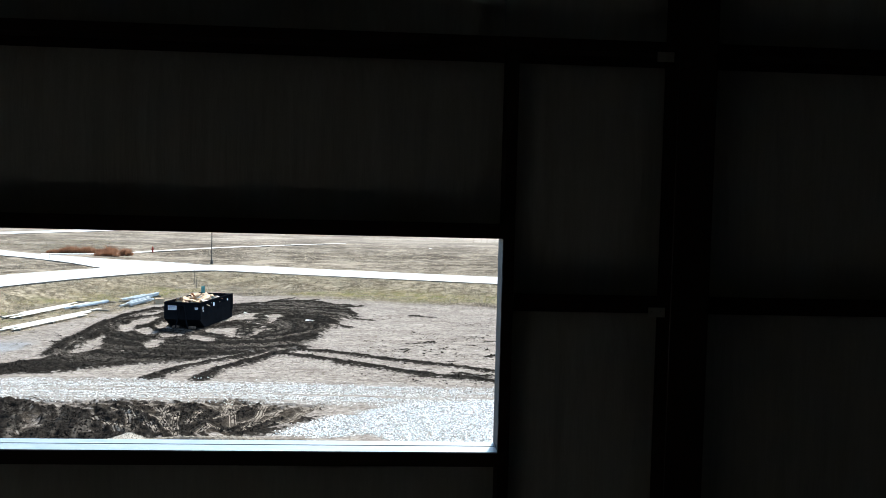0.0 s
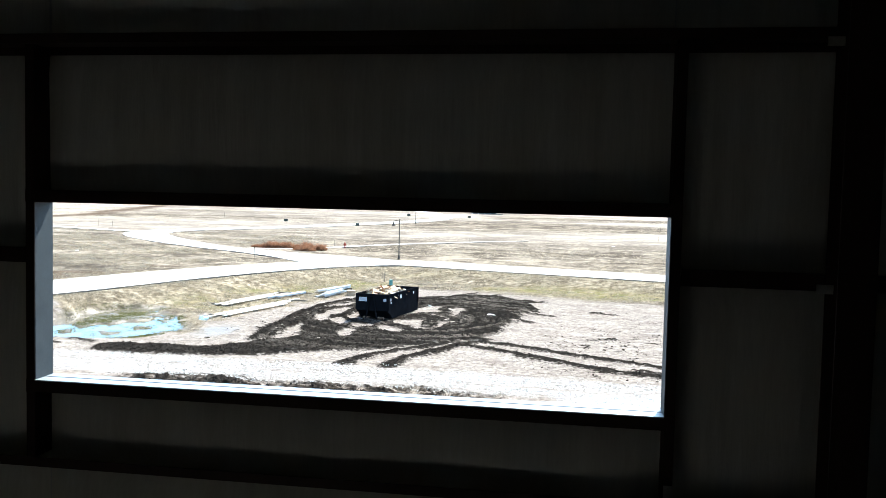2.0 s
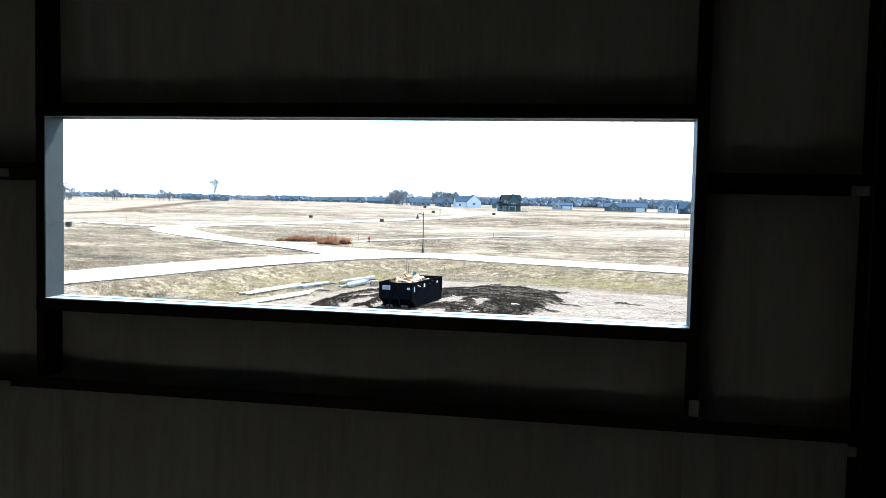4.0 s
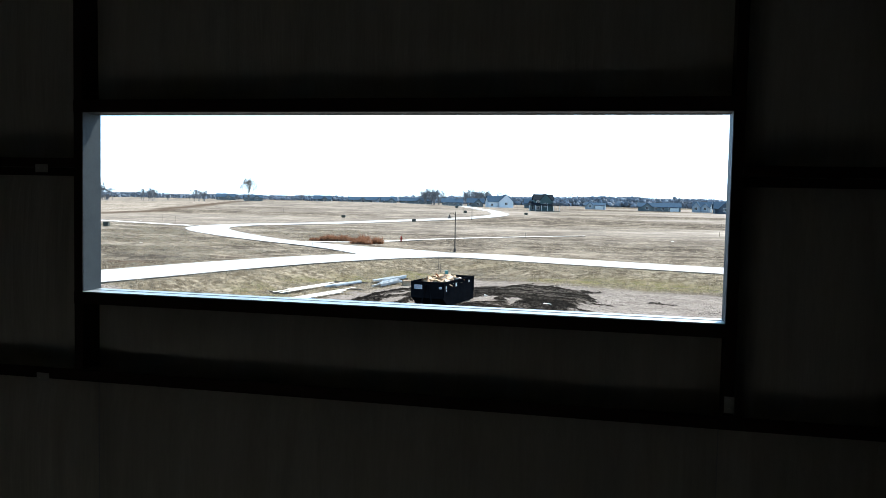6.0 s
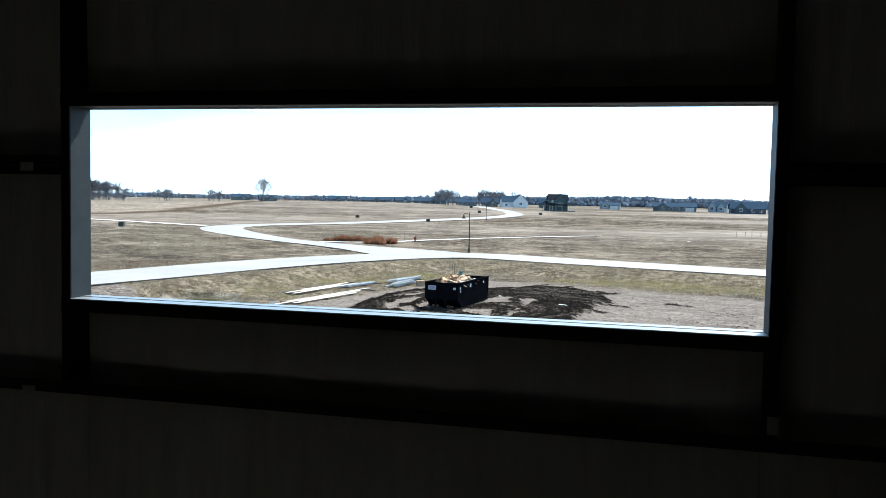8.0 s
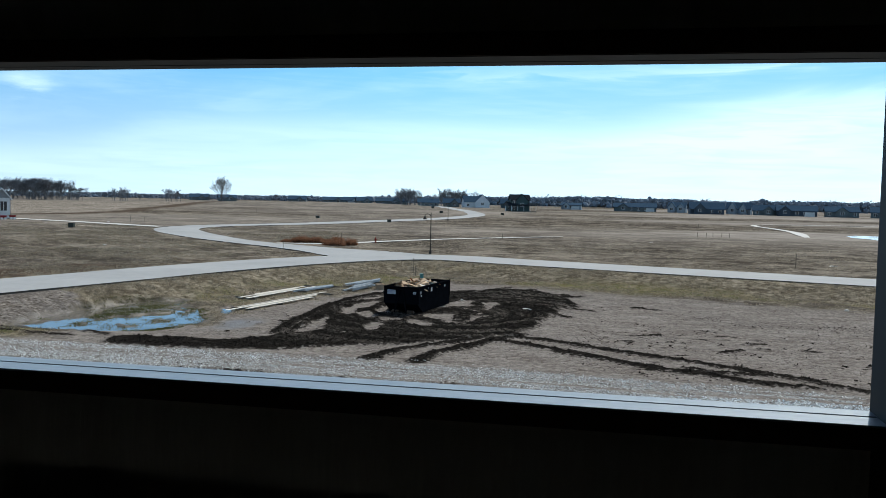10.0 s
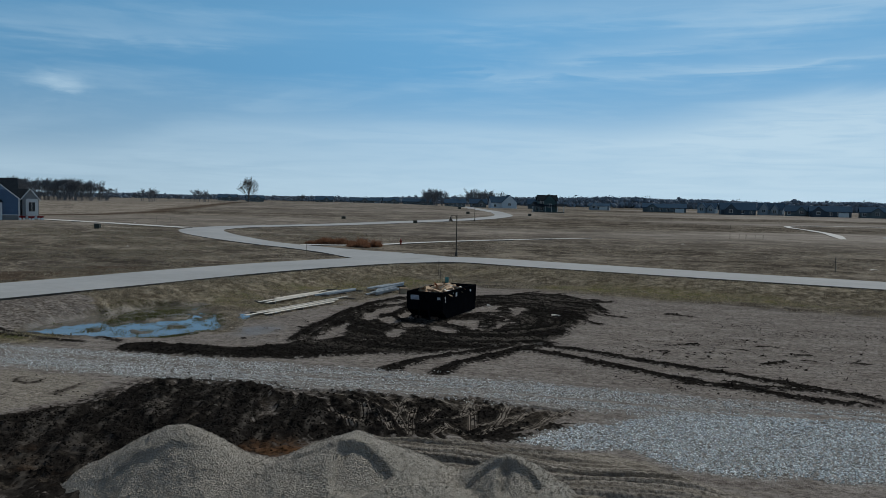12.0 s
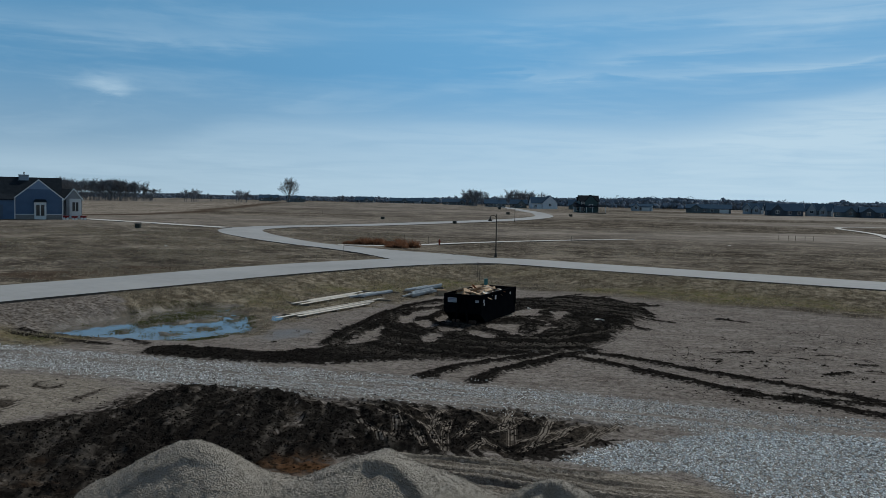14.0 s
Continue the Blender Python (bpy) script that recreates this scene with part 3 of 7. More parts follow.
def curve(pts, step=2.0):
    """A smooth line through points of the plan."""
    p = np.array(pts, float)
    q = np.vstack([2 * p[0] - p[1], p, 2 * p[-1] - p[-2]])
    out = []
    for i in range(1, len(q) - 2):
        n = max(2, int(np.linalg.norm(q[i + 1] - q[i]) / step))
        s = np.linspace(0, 1, n, endpoint=False)[:, None]
        a, b, c, d = q[i - 1], q[i], q[i + 1], q[i + 2]
        out.append(0.5 * ((2 * b) + (c - a) * s + (2 * a - 5 * b + 4 * c - d) * s ** 2 + (3 * b - a - 3 * c + d) * s ** 3))
    return np.vstack(out + [p[-1:]])


def dist_to(x, y, line):
    """Distance to a line of the plan, and the side of it (+1: left of its way)."""
    best, side = np.full(np.shape(x), 1e9), np.zeros(np.shape(x))
    for (ax, ay), (bx, by) in zip(line[:-1], line[1:]):
        dx, dy = bx - ax, by - ay
        s = np.clip(((x - ax) * dx + (y - ay) * dy) / (dx * dx + dy * dy + 1e-9), 0, 1)
        d = np.hypot(x - ax - s * dx, y - ay - s * dy)
        near = d < best
        best = np.where(near, d, best)
        side = np.where(near, np.sign(dx * (y - ay) - dy * (x - ax)), side)
    return best, side


def inside(x, y, outline):
    """Signed distance to a closed outline: positive within."""
    loop = list(outline) + [outline[0]]
    d, _ = dist_to(x, y, loop)
    odd = np.zeros(np.shape(x), bool)
    for (ax, ay), (bx, by) in zip(loop[:-1], loop[1:]):
        cross = (ay > y) != (by > y)
        odd ^= cross & (x < (bx - ax) * (y - ay) / (by - ay + 1e-12) + ax)
    return np.where(odd, d, -d)


# ---- the land ----
ROAD = [(-53, -400), (-52, -60), (-48, 10), (-44, 30), (-39.5, 47), (-36.5, 57), (-33.5, 68), (-29, 80), (-23, 90), (-15.5, 95), (-4, 91.4), (7.6, 87.6), (18, 84.3), (26, 81.8), (60, 71), (150, 40), (600, -120)]
ROAD_LINE = curve(ROAD, 4)
UPPER = [(-21, 93.0), (-26.0, 97.5), (-32.5, 102.0), (-40, 107.2), (-49.3, 113.6), (-59.5, 122.8), (-69.5, 133.9), (-76.3, 145.5), (-77.5, 158.5), (-73.0, 171), (-65.6, 188), (-59.0, 213), (-51.3, 243), (-45.3, 277), (-44.8, 315), (-55, 354), (-70, 384), (-95, 470), (-120, 609)]
DRIVE = [(-128.5, 167.0), (-118, 163.5), (-106.5, 159.6), (-95, 154.8), (-82, 150.0)]
WALK = [(-43.0, 112.5), (-37.5, 114.6), (-33.6, 118.5), (-30.7, 125.0), (-26.5, 132.0), (-22.3, 138.2), (-13.5, 148.5), (-4, 158)]


POND = [(-29.7, 39.8), (-30.5, 42.2), (-30.4, 44.7), (-30.0, 47.0), (-29.7, 49.2), (-28.9, 51.5), (-27.3, 52.9), (-26.4, 53.8), (-25.9, 51.4), (-24.6, 50.5), (-23.4, 49.6), (-21.3, 46.4), (-20.2, 43.9), (-21.4, 43.3), (-21.0, 42.0), (-21.8, 40.7), (-23.5, 40.2), (-24.9, 39.7), (-27.0, 40.1), (-28.5, 39.7)]
ISLE = [(-27.2, 43.6), (-28.3, 46.2), (-28.4, 47.5), (-28.6, 48.9), (-27.6, 50.2), (-25.7, 50.5), (-24.2, 48.6), (-24.2, 46.6), (-25.3, 46.1), (-25.9, 45.1), (-26.3, 44.0), (-26.6, 43.1)]
ISLETS = [[(-26.8, 40.7), (-27.4, 41.9), (-26.8, 43.2), (-25.9, 41.8)], [(-24.4, 41.0), (-24.3, 42.1), (-22.9, 42.3), (-23.2, 41.1)], [(-22.7, 42.8), (-23.6, 44.5), (-23.2, 45.3), (-22.2, 44.4)], [(-22.6, 46.4), (-23.6, 48.2), (-22.9, 48.6), (-22.0, 46.9)]]
REEDS = [(-27.7, 51.1), (-25.4, 51.4), (-22.9, 49.2), (-24.7, 49.0)]
PUDDLE = [(-22.1, 51.2), (-21.0, 50.6), (-20.1, 48.4), (-21.0, 48.9)]
THATCH = [(-25.1, 52.8), (-22.6, 52.5), (-19.9, 48.2), (-18.4, 43.4), (-19.5, 42.1), (-20.4, 43.4), (-21.7, 46.5), (-23.3, 49.7)]
MEADOW = [(-25.5, 52.5), (-22.0, 51.0), (-19.6, 48.6), (-17.6, 55.0), (-16.0, 62.0), (-14.6, 70.0), (-24.0, 73.0), (-29.0, 60.0)]
RAKED = [(-44, 50), (-42.1, 53.2), (-38.8, 54.5), (-33.5, 49.5), (-30.3, 47.7), (-29.8, 42.0), (-30.4, 39.1), (-40, 37)]


def terrain(x, y):
    """Height of the land: a low pad, a bank up to the road, then a slow rise and two swells."""
    x, y = np.asarray(x, float), np.asarray(y, float)
    d, s = dist_to(x, y, ROAD_LINE[::2])
    out = np.where(s > 0, d, -d)
    z = 0.95 * smooth(-11.5, -5, out)
    z = z + np.where(out > 6, 0.0052 * np.clip(np.hypot(x, y) - 100, 0, 420) * smooth(6, 60, out), 0)
    z = z + 2.6 * np.exp(-((x + 150) ** 2 / 75 ** 2 + (y - 385) ** 2 / 60 ** 2)) + 1.2 * np.exp(-((x + 95) ** 2 / 45 ** 2 + (y - 380) ** 2 / 70 ** 2))
    edge = 1.1 * (fbm(x * 0.9, y * 0.9, 4, 99) - 0.5)
    for o, level in ((POND, -0.20), (PUDDLE, -0.102), (ISLE, 0.03), (REEDS, 0.02), *((q, -0.055) for q in ISLETS)):
        m = smooth(-0.9 if level < -0.1 else -0.1, 0.5, within(x, y, o, 3.0) + (edge if level < -0.1 else 1.8 * edge))
        z = z * (1 - m) + level * m
    z = z - 0.9 * np.exp(-(((x - 75) / 17) ** 2 + ((y - 200) / 22) ** 2) ** 2)
    return z


def ground_at(x, y):
    x, y = np.array([x], float), np.array([y], float)
    return float((terrain(x, y) + zones(x, y)["relief"])[0])


# lines of the lorry tracks round the skip, and of the ruts that leave it
TRACKS = [
    (1.30, [(-20.6, 37.3), (-17.6, 37.3), (-14.8, 37.6), (-12.3, 38.4), (-9.9, 40.2), (-7.2, 41.8), (-4.5, 43.8), (-2.2, 46.2), (-1.0, 50.2)]),
    (1.1, [(-14.0, 39.2), (-11.5, 40.6), (-9.0, 42.2), (-6.5, 43.6), (-4.0, 45.6), (-2.5, 50.0), (-2.0, 56.0)]),
    (0.36, [(-6.9, 35.9), (-6.5, 37.6), (-5.8, 39.3), (-4.1, 41.5), (-2.6, 44.0)]),
    (0.38, [(-4.5, 35.9), (-4.1, 38.4), (-3.0, 40.4), (-1.8, 43.2), (-0.5, 45.7)]),
    (0.42, [(-14.3, 42.0), (-14.8, 46.5), (-15.2, 51.4), (-15.3, 56.6), (-14.8, 60.4), (-13.6, 64.2), (-11.0, 66.0)]),
    (0.55, [(-9.6, 62.5), (-8.5, 65.6), (-6.3, 68.3), (-3.1, 70.4), (-0.1, 67.2), (1.7, 61.9)]),
]
RUTS = [
    (0.30, [(-1.3, 44.9), (1.5, 44.0), (4.0, 42.3), (6.5, 41.0), (8.8, 39.7), (10.6, 38.6), (13.6, 36.6), (14.8, 35.4), (18, 33.5), (24, 31)]),
    (0.33, [(-1.4, 42.9), (0.3, 42.4), (2.4, 40.7), (4.8, 39.0), (7.0, 37.5), (9.2, 36.7), (11.2, 35.4), (13.5, 34.9)]),
    (0.28, [(8.6, 37.8), (10.2, 37.3), (12.0, 37.3)]),
    (0.10, [(-31.4, 39.2), (-28.5, 39.2), (-25.3, 39.5), (-22.9, 38.5)]),
    (0.12, [(-31.0, 38.2), (-27.0, 38.0), (-24.5, 37.6)]),
    (0.16, [(6.5, 61.2), (7.5, 61.0), (8.2, 60.5)]),
    (0.14, [(12.4, 46.3), (13.4, 46.6)]),
    (0.13, [(10.7, 43.1), (11.7, 43.9)]),
]
# where the wheels ran out to the east: tapering tongues
FINGERS = [
    (0.24, [(-6.0, 68.5), (-4.1, 72.8)]),
    (0.28, [(-4.0, 68.6), (-2.0, 71.5)]),
    (0.28, [(-1.6, 67.4), (1.1, 67.9)]),
    (0.26, [(-0.4, 65.6), (2.5, 67.5)]),
    (0.24, [(0.0, 62.0), (2.2, 60.3)]),
    (0.20, [(0.5, 60.0), (3.4, 58.2)]),
    (0.18, [(0.0, 57.0), (1.9, 54.4)]),
]
BLOT = [(-8.7, 66.3), (-6.3, 67.5), (-4.4, 69.9), (-2.4, 69.4), (-0.7, 68.8), (0.7, 66.4), (1.4, 63.4), (1.5, 60.1), (1.0, 56.6), (0.4, 51.2), (-0.5, 46.4), (-1.9, 43.7), (-3.3, 44.0), (-3.5, 49.3), (-4.3, 52.9), (-4.0, 59.3), (-6.4, 62.3)]
# the churned yard round the skip, and the dry patches that the wheels left in it
YARD = [(-14.0, 40.6), (-14.5, 45.5), (-14.9, 50.4), (-15.0, 56.3), (-13.9, 62.6), (-10.5, 65.2), (-7.5, 65.5), (-4.2, 61.0), (-3.0, 52.0), (-2.6, 45.0), (-3.6, 43.0), (-4.8, 41.7), (-6.4, 40.2), (-8.2, 39.5), (-12.3, 39.2)]
PATCHES = [
    [(-13.0, 50.4), (-13.9, 53.5), (-13.9, 55.6), (-13.1, 58.3), (-12.4, 58.2), (-12.4, 55.3), (-12.6, 53.1), (-12.4, 51.2)],
    [(-11.5, 52.7), (-11.8, 54.9), (-11.2, 55.8), (-10.6, 54.2), (-10.4, 52.5), (-11.0, 52.1)],
    [(-11.7, 49.6), (-11.4, 51.2), (-10.6, 51.2), (-10.7, 49.4)],
    [(-13.1, 41.9), (-13.6, 44.1), (-13.8, 46.9), (-13.5, 49.7), (-12.8, 47.2), (-12.1, 44.2), (-12.6, 42.6)],
    [(-10.0, 44.6), (-10.2, 46.7), (-9.8, 48.1), (-9.0, 46.9), (-9.1, 45.8), (-9.0, 44.3)],
    [(-10.1, 49.2), (-10.0, 49.9), (-8.8, 49.9), (-8.7, 48.9), (-9.6, 48.4)],
]
MORE_PATCHES = [
    [(-8.0, 48.4), (-8.0, 49.7), (-6.5, 48.7), (-5.9, 47.5), (-6.5, 47.0), (-7.4, 47.5)],
    [(-8.0, 51.4), (-7.5, 52.8), (-5.6, 53.2), (-5.8, 51.7), (-4.8, 49.2), (-5.3, 48.7), (-6.4, 49.9)],
    [(-7.6, 55.4), (-7.8, 58.2), (-7.1, 60.3), (-5.7, 61.8), (-5.2, 58.3), (-6.0, 56.6), (-7.0, 55.6)],
    [(-4.8, 59.8), (-4.1, 61.6), (-3.4, 60.0), (-3.6, 57.1), (-4.0, 55.7)],
    [(-4.5, 49.8), (-4.4, 52.4), (-3.4, 53.3), (-3.7, 51.1), (-4.1, 49.5)],
    [(-14.5, 57.6), (-14.2, 60.0), (-12.9, 62.6), (-12.4, 61.8), (-13.3, 59.0)],
    [(-11.6, 57.4), (-11.3, 60.2), (-10.2, 61.4), (-10.4, 58.6)],
]
NEAR_MUD = [(-19.5, 17.5), (-17.6, 22.5), (-17.2, 24.9), (-16.2, 25.6), (-16.0, 28.0), (-16.3, 30.0), (-15.2, 30.8), (-12.9, 31.2), (-10.5, 31.0), (-8.4, 30.1), (-6.4, 29.6), (-4.5, 28.6), (-3.2, 26.5), (-3.4, 25.0), (-6.0, 23.6), (-7.5, 20.5), (-9.5, 16.0)]
SCRAPES = [
    (0.16, [(-14.2, 27.3), (-14.7, 30.2)]),
    (0.14, [(-10.9, 24.9), (-11.2, 27.4), (-12.4, 30.8)]),
    (0.13, [(-9.4, 24.8), (-8.9, 26.0), (-9.7, 28.5), (-10.4, 30.8)]),
    (0.26, [(-8.8, 26.2), (-9.0, 27.5), (-9.5, 28.6)]),
    (0.20, [(-8.5, 26.4), (-7.7, 26.5)]),
    (0.18, [(-8.5, 29.9), (-7.2, 28.8)]),
    (0.10, [(-15.1, 25.4), (-15.4, 26.9), (-16.2, 29.6)]),
    (0.12, [(-11.1, 26.5), (-10.9, 27.4)]),
    (0.10, [(-6.4, 25.4), (-6.0, 26.6), (-5.8, 27.6)]),
    (0.09, [(-12.9, 24.6), (-13.3, 27.0), (-13.9, 29.4)]),
]
CROSS_MUD = [(-8.6, 30.6), (-6.2, 31.0), (-3.8, 31.2), (-1.2, 31.3), (-0.6, 30.4), (1.1, 30.5), (2.0, 30.2), (1.8, 28.0), (0.9, 27.0), (0.3, 25.8), (-1.6, 25.2), (-3.4, 25.0), (-6.4, 26.5)]
CROSS_LINES = [[(-4.2, 27.9), (-4.5, 29.6), (-4.5, 30.6)], [(-3.1, 25.5), (-3.6, 27.3), (-3.9, 28.9)], [(-3.2, 26.8), (-3.0, 27.7), (-3.0, 29.2)], [(-1.9, 28.6), (-2.1, 30.4), (-2.1, 31.4)], [(-1.2, 26.7), (-1.6, 28.7), (-2.0, 30.4)],
               [(-0.8, 26.1), (-0.5, 27.8), (-0.5, 30.2)], [(-0.7, 26.6), (0.0, 28.0), (0.3, 29.8)], [(0.6, 27.2), (1.3, 28.8), (1.9, 30.7)], [(-2.4, 25.8), (-2.2, 26.7)], [(-2.9, 30.4), (-2.2, 29.2)], [(-1.5, 29.9), (-0.8, 31.1)]]
MORE_LINES = [[(-1.4, 30.6), (0.2, 30.6), (1.4, 30.2)], [(-3.4, 30.9), (-2.6, 30.2), (-1.2, 30.4)], [(0.0, 26.9), (0.9, 28.2), (1.3, 29.9)], [(-2.7, 27.6), (-1.9, 28.3), (-1.5, 29.5)], [(-5.4, 30.6), (-4.0, 30.0), (-3.2, 30.6)], [(-2.3, 27.2), (-1.2, 26.0)], [(-1.1, 27.4), (-0.2, 28.8), (0.9, 30.4)], [(-5.9, 28.9), (-5.3, 27.3), (-5.2, 26.1)]]
SWEEPS = [[(-8.6, 30.6), (-6.6, 29.4), (-4.9, 27.4), (-3.8, 25.5)], [(-8.1, 30.8), (-6.4, 30.0), (-4.5, 27.9), (-3.4, 25.9)], [(-7.3, 31.1), (-5.6, 30.4), (-4.0, 28.3)], [(-6.9, 28.0), (-5.9, 26.8), (-5.2, 25.6)]]
LANE = [(-80, 34.0), (-28, 33.2), (-20, 33.2), (-12, 33.2), (-6.7, 33.2), (-1, 33.2), (3.5, 32.9), (9, 32.2), (15, 31.6), (30, 30), (70, 24)]
APRON = [(0.4, 25.6), (1.3, 27.2), (2.3, 28.3), (3.8, 29.7), (5.4, 30.7), (7.4, 31.6), (12.6, 32.4), (24, 31), (40, 28), (40, 17), (18, 23.0), (12.5, 24.6), (9.4, 24.2), (7.1, 23.9), (5.6, 24.2), (4.8, 25.0), (4.0, 25.7), (2.2, 25.2)]
SPREAD = [(-4.6, 24.6), (-3.4, 24.3), (-1.6, 24.6), (0.4, 25.0), (2.2, 24.9), (3.6, 25.1), (4.8, 24.5), (5.4, 23.4), (8.0, 21.6), (12, 19.5), (15, 13), (4, 9), (-6, 11), (-9.5, 15.5), (-7.0, 20.5)]
SANDY = [(-34, 35), (-24, 30.3), (-17.5, 29.8), (-17, 25), (-20, 22), (-40, 16)]


def line_off(x, y, pts, reach, step=0.8):
    """Distance to a line of the plan; 9 where it is out of reach."""
    c = curve(pts, step)
    d = np.full(np.shape(x), 9.0)
    k = (x > c[:, 0].min() - reach) & (x < c[:, 0].max() + reach) & (y > c[:, 1].min() - reach) & (y < c[:, 1].max() + reach)
    if k.any():
        d[k] = np.minimum(9.0, dist_to(x[k], y[k], c)[0])
    return d


def within(x, y, outline, reach=4.0):
    """inside(), worked out near the outline alone."""
    o = np.array(outline)
    d = np.full(np.shape(x), -9.0)
    k = (x > o[:, 0].min() - reach) & (x < o[:, 0].max() + reach) & (y > o[:, 1].min() - reach) & (y < o[:, 1].max() + reach)
    if k.any():
        d[k] = inside(x[k], y[k], outline)
    return d


STUBBLE = [(-330, 320), (-262, 392), (-211, 378), (-181, 374), (-160, 272), (-146, 219), (-154, 198), (-290, 270)]
TILLED = [(-183, 379), (-168, 296), (-151, 249), (-146, 210), (-151, 194), (-165, 186)]


def zones(x, y):
    """How far each kind of ground covers the land at x, y (0.5: its edge), and the relief that goes with it."""
    wob = (fbm(x * 0.9, y * 0.9, 4, 5) - 0.5)
    z = {}
    rd, rs = dist_to(x, y, ROAD_LINE[::2])
    out = np.where(rs > 0, rd, -rd)
    lawn = np.where(x < -20, -15.0, -17.0)
    z["field"] = np.clip(0.5 + (out - lawn + 5 * (fbm(x * 0.25, y * 0.25, 3, 8) - 0.5)) / 5.0, 0, 1)
    far_side = smooth(4.6, 9.0, out)
    band = np.exp(-((out + 12.5 + 3.0 * (fbm(x * 0.2, y * 0.2, 2, 3) - 0.5)) / 3.2) ** 2)
    z["green"] = np.clip(1.0 * band * smooth(0.33, 0.58, fbm(x * 0.16, y * 0.22, 4, 14)), 0, 1) * (1 - far_side) + 0.07 * smooth(-14, -6, out) * (1 - far_side)
    lane_d, _ = dist_to(x, y, curve(LANE, 3))
    lane = 0.5 + (2.35 - lane_d + 1.2 * wob) / 1.5
    apron = 0.5 + (within(x, y, APRON) + 0.8 * wob) / 0.9
    z["gravel"] = np.clip(np.maximum(np.clip(lane, 0, 0.30 + 0.75 * smooth(0.40, 0.60, fbm(x * 0.07, (y - np.interp(x, [p[0] for p in LANE], [p[1] for p in LANE])) * 2.1, 4, 21)) + 0.45 * smooth(-5, -15, x)), apron), 0, 1)
    z["sand"] = np.clip(np.maximum(0.5 + (within(x, y, SPREAD) + 1.2 * wob) / 1.2, 0.5 + (inside(x, y, SANDY) + 2 * wob) / 2.0), 0, 1)
    mid_y = np.interp(x, [p[0] for p in LANE], [p[1] for p in LANE])
    wheel = smooth(0.50, 0.62, fbm(x * 0.05 + 3, (y - mid_y) * 1.7, 3, 24)) * smooth(2.6, 1.6, lane_d)
    z["gravel"] = np.clip(z["gravel"] - 0.28 * wheel * (1 - smooth(0.3, 0.8, apron)), 0, 1)
    # black mud: the churned yard, the tracks, the nearer heap
    blk = np.full(np.shape(x), -9.0)
    for w, pts in TRACKS + RUTS + FINGERS:
        blk = np.maximum(blk, (w + 0.12 - line_off(x, y, pts, 3.0)) / 0.36)
    turn_r, turn_a = np.hypot(x + 6.0, y - 54.0), np.arctan2(y - 54.0, x + 6.0)
    swirl = fbm(turn_r * 1.5, turn_a * 2.2 + 9, 4, 52)
    yard = np.maximum(within(x, y, YARD) / 0.5, within(x, y, BLOT) / 0.7)
    yard = np.minimum(yard, 1.5) - 3.6 * smooth(0.70, 0.78, swirl) * (yard > -1)
    blk = np.maximum(blk, yard)
    wob2 = fbm(x * 1.7, y * 1.7, 3, 6) - 0.5
    isl = np.full(np.shape(x), 9.0)
    for o in PATCHES + MORE_PATCHES:
        isl = np.minimum(isl, -within(x, y, o, 3.0))
    isl = isl + 0.35 * wob2 + 1.5 * np.maximum(0.0, fbm(turn_r * 1.8, turn_a * 2.6 + 2, 3, 55) - 0.52)
    blk = np.minimum(blk, np.where(isl < 0.8, isl / 0.22, 9.0))
    churned = smooth(-0.5, 0.5, np.maximum(within(x, y, YARD), within(x, y, BLOT)))
    rings = fbm(turn_r * 2.1 + 0.5 * turn_a, turn_a * 1.3 + 4, 3, 54)
    near_in = within(x, y, NEAR_MUD)
    along, across = y - 0.24 * x, x + 0.24 * y
    rake = fbm(across * 1.15, along * 0.15, 4, 31)
    gaps = 0.24 * smooth(0.55, 0.70, rake) * smooth(23.5, 26.0, y)
    for w, pts in SCRAPES:
        gaps = np.maximum(gaps, smooth(0.16, -0.12, line_off(x, y, pts, 2.0) - 0.8 * w - 0.5 * wob2) * (0.35 + 0.65 * smooth(0.40, 0.55, fbm(x * 1.8, y * 1.8, 3, 67))))
    near = np.minimum(near_in / 0.8, 1.6) - 3.6 * gaps * (near_in > 0)
    cross_in = within(x, y, CROSS_MUD)
    cr = np.full(np.shape(x), 9.0)
    for pts in CROSS_LINES + MORE_LINES + SWEEPS:
        cr = np.minimum(cr, line_off(x, y, pts, 2.0, 0.5))
    ha, hb = x * 0.80 + y * 0.60, x * 0.55 - y * 0.83
    hatch = np.maximum(smooth(0.52, 0.60, fbm(ha * 4.6, hb * 0.35, 3, 36)) * smooth(0.42, 0.52, fbm(x * 0.9, y * 0.9, 2, 39)), smooth(0.54, 0.62, fbm(hb * 4.6, ha * 0.35, 3, 38)) * smooth(0.50, 0.58, fbm(x * 0.8, y * 0.8, 2, 40)))
    tracked = smooth(0.27, 0.19, cr) * (cross_in > -0.5)
    z["lug"] = np.where(cross_in > -0.6, np.minimum(cr, 0.5), 0.5)
    cross = cross_in / 0.8 - 2.4 * hatch
    east = smooth(2.0, 6.0, x) * smooth(33.5, 36.0, y) * smooth(62, 52, y)
    scat = np.maximum(fbm(x * 0.7, y * 2.0, 4, 44) - 0.735, (fbm(x * 2.6, y * 4.0, 2, 45) - 0.80) * 1.0 + 0.25 * (fbm(x * 0.25, y * 0.25, 2, 46) - 0.5)) * 14 * east - 0.3 - 2 * (1 - east)
    west = smooth(-20, -16, x) * smooth(-9, -13, x) * smooth(38.5, 40, y) * smooth(53, 47, y)
    scat = np.maximum(scat, (fbm(x * 1.1, y * 2.0, 3, 47) - 0.70) * 14 * west - 0.3 - 2 * (1 - west))
    soil = 0.5 + cross_in / 0.7 * 0.5 + 0.3 * wob - 0.40 * hatch
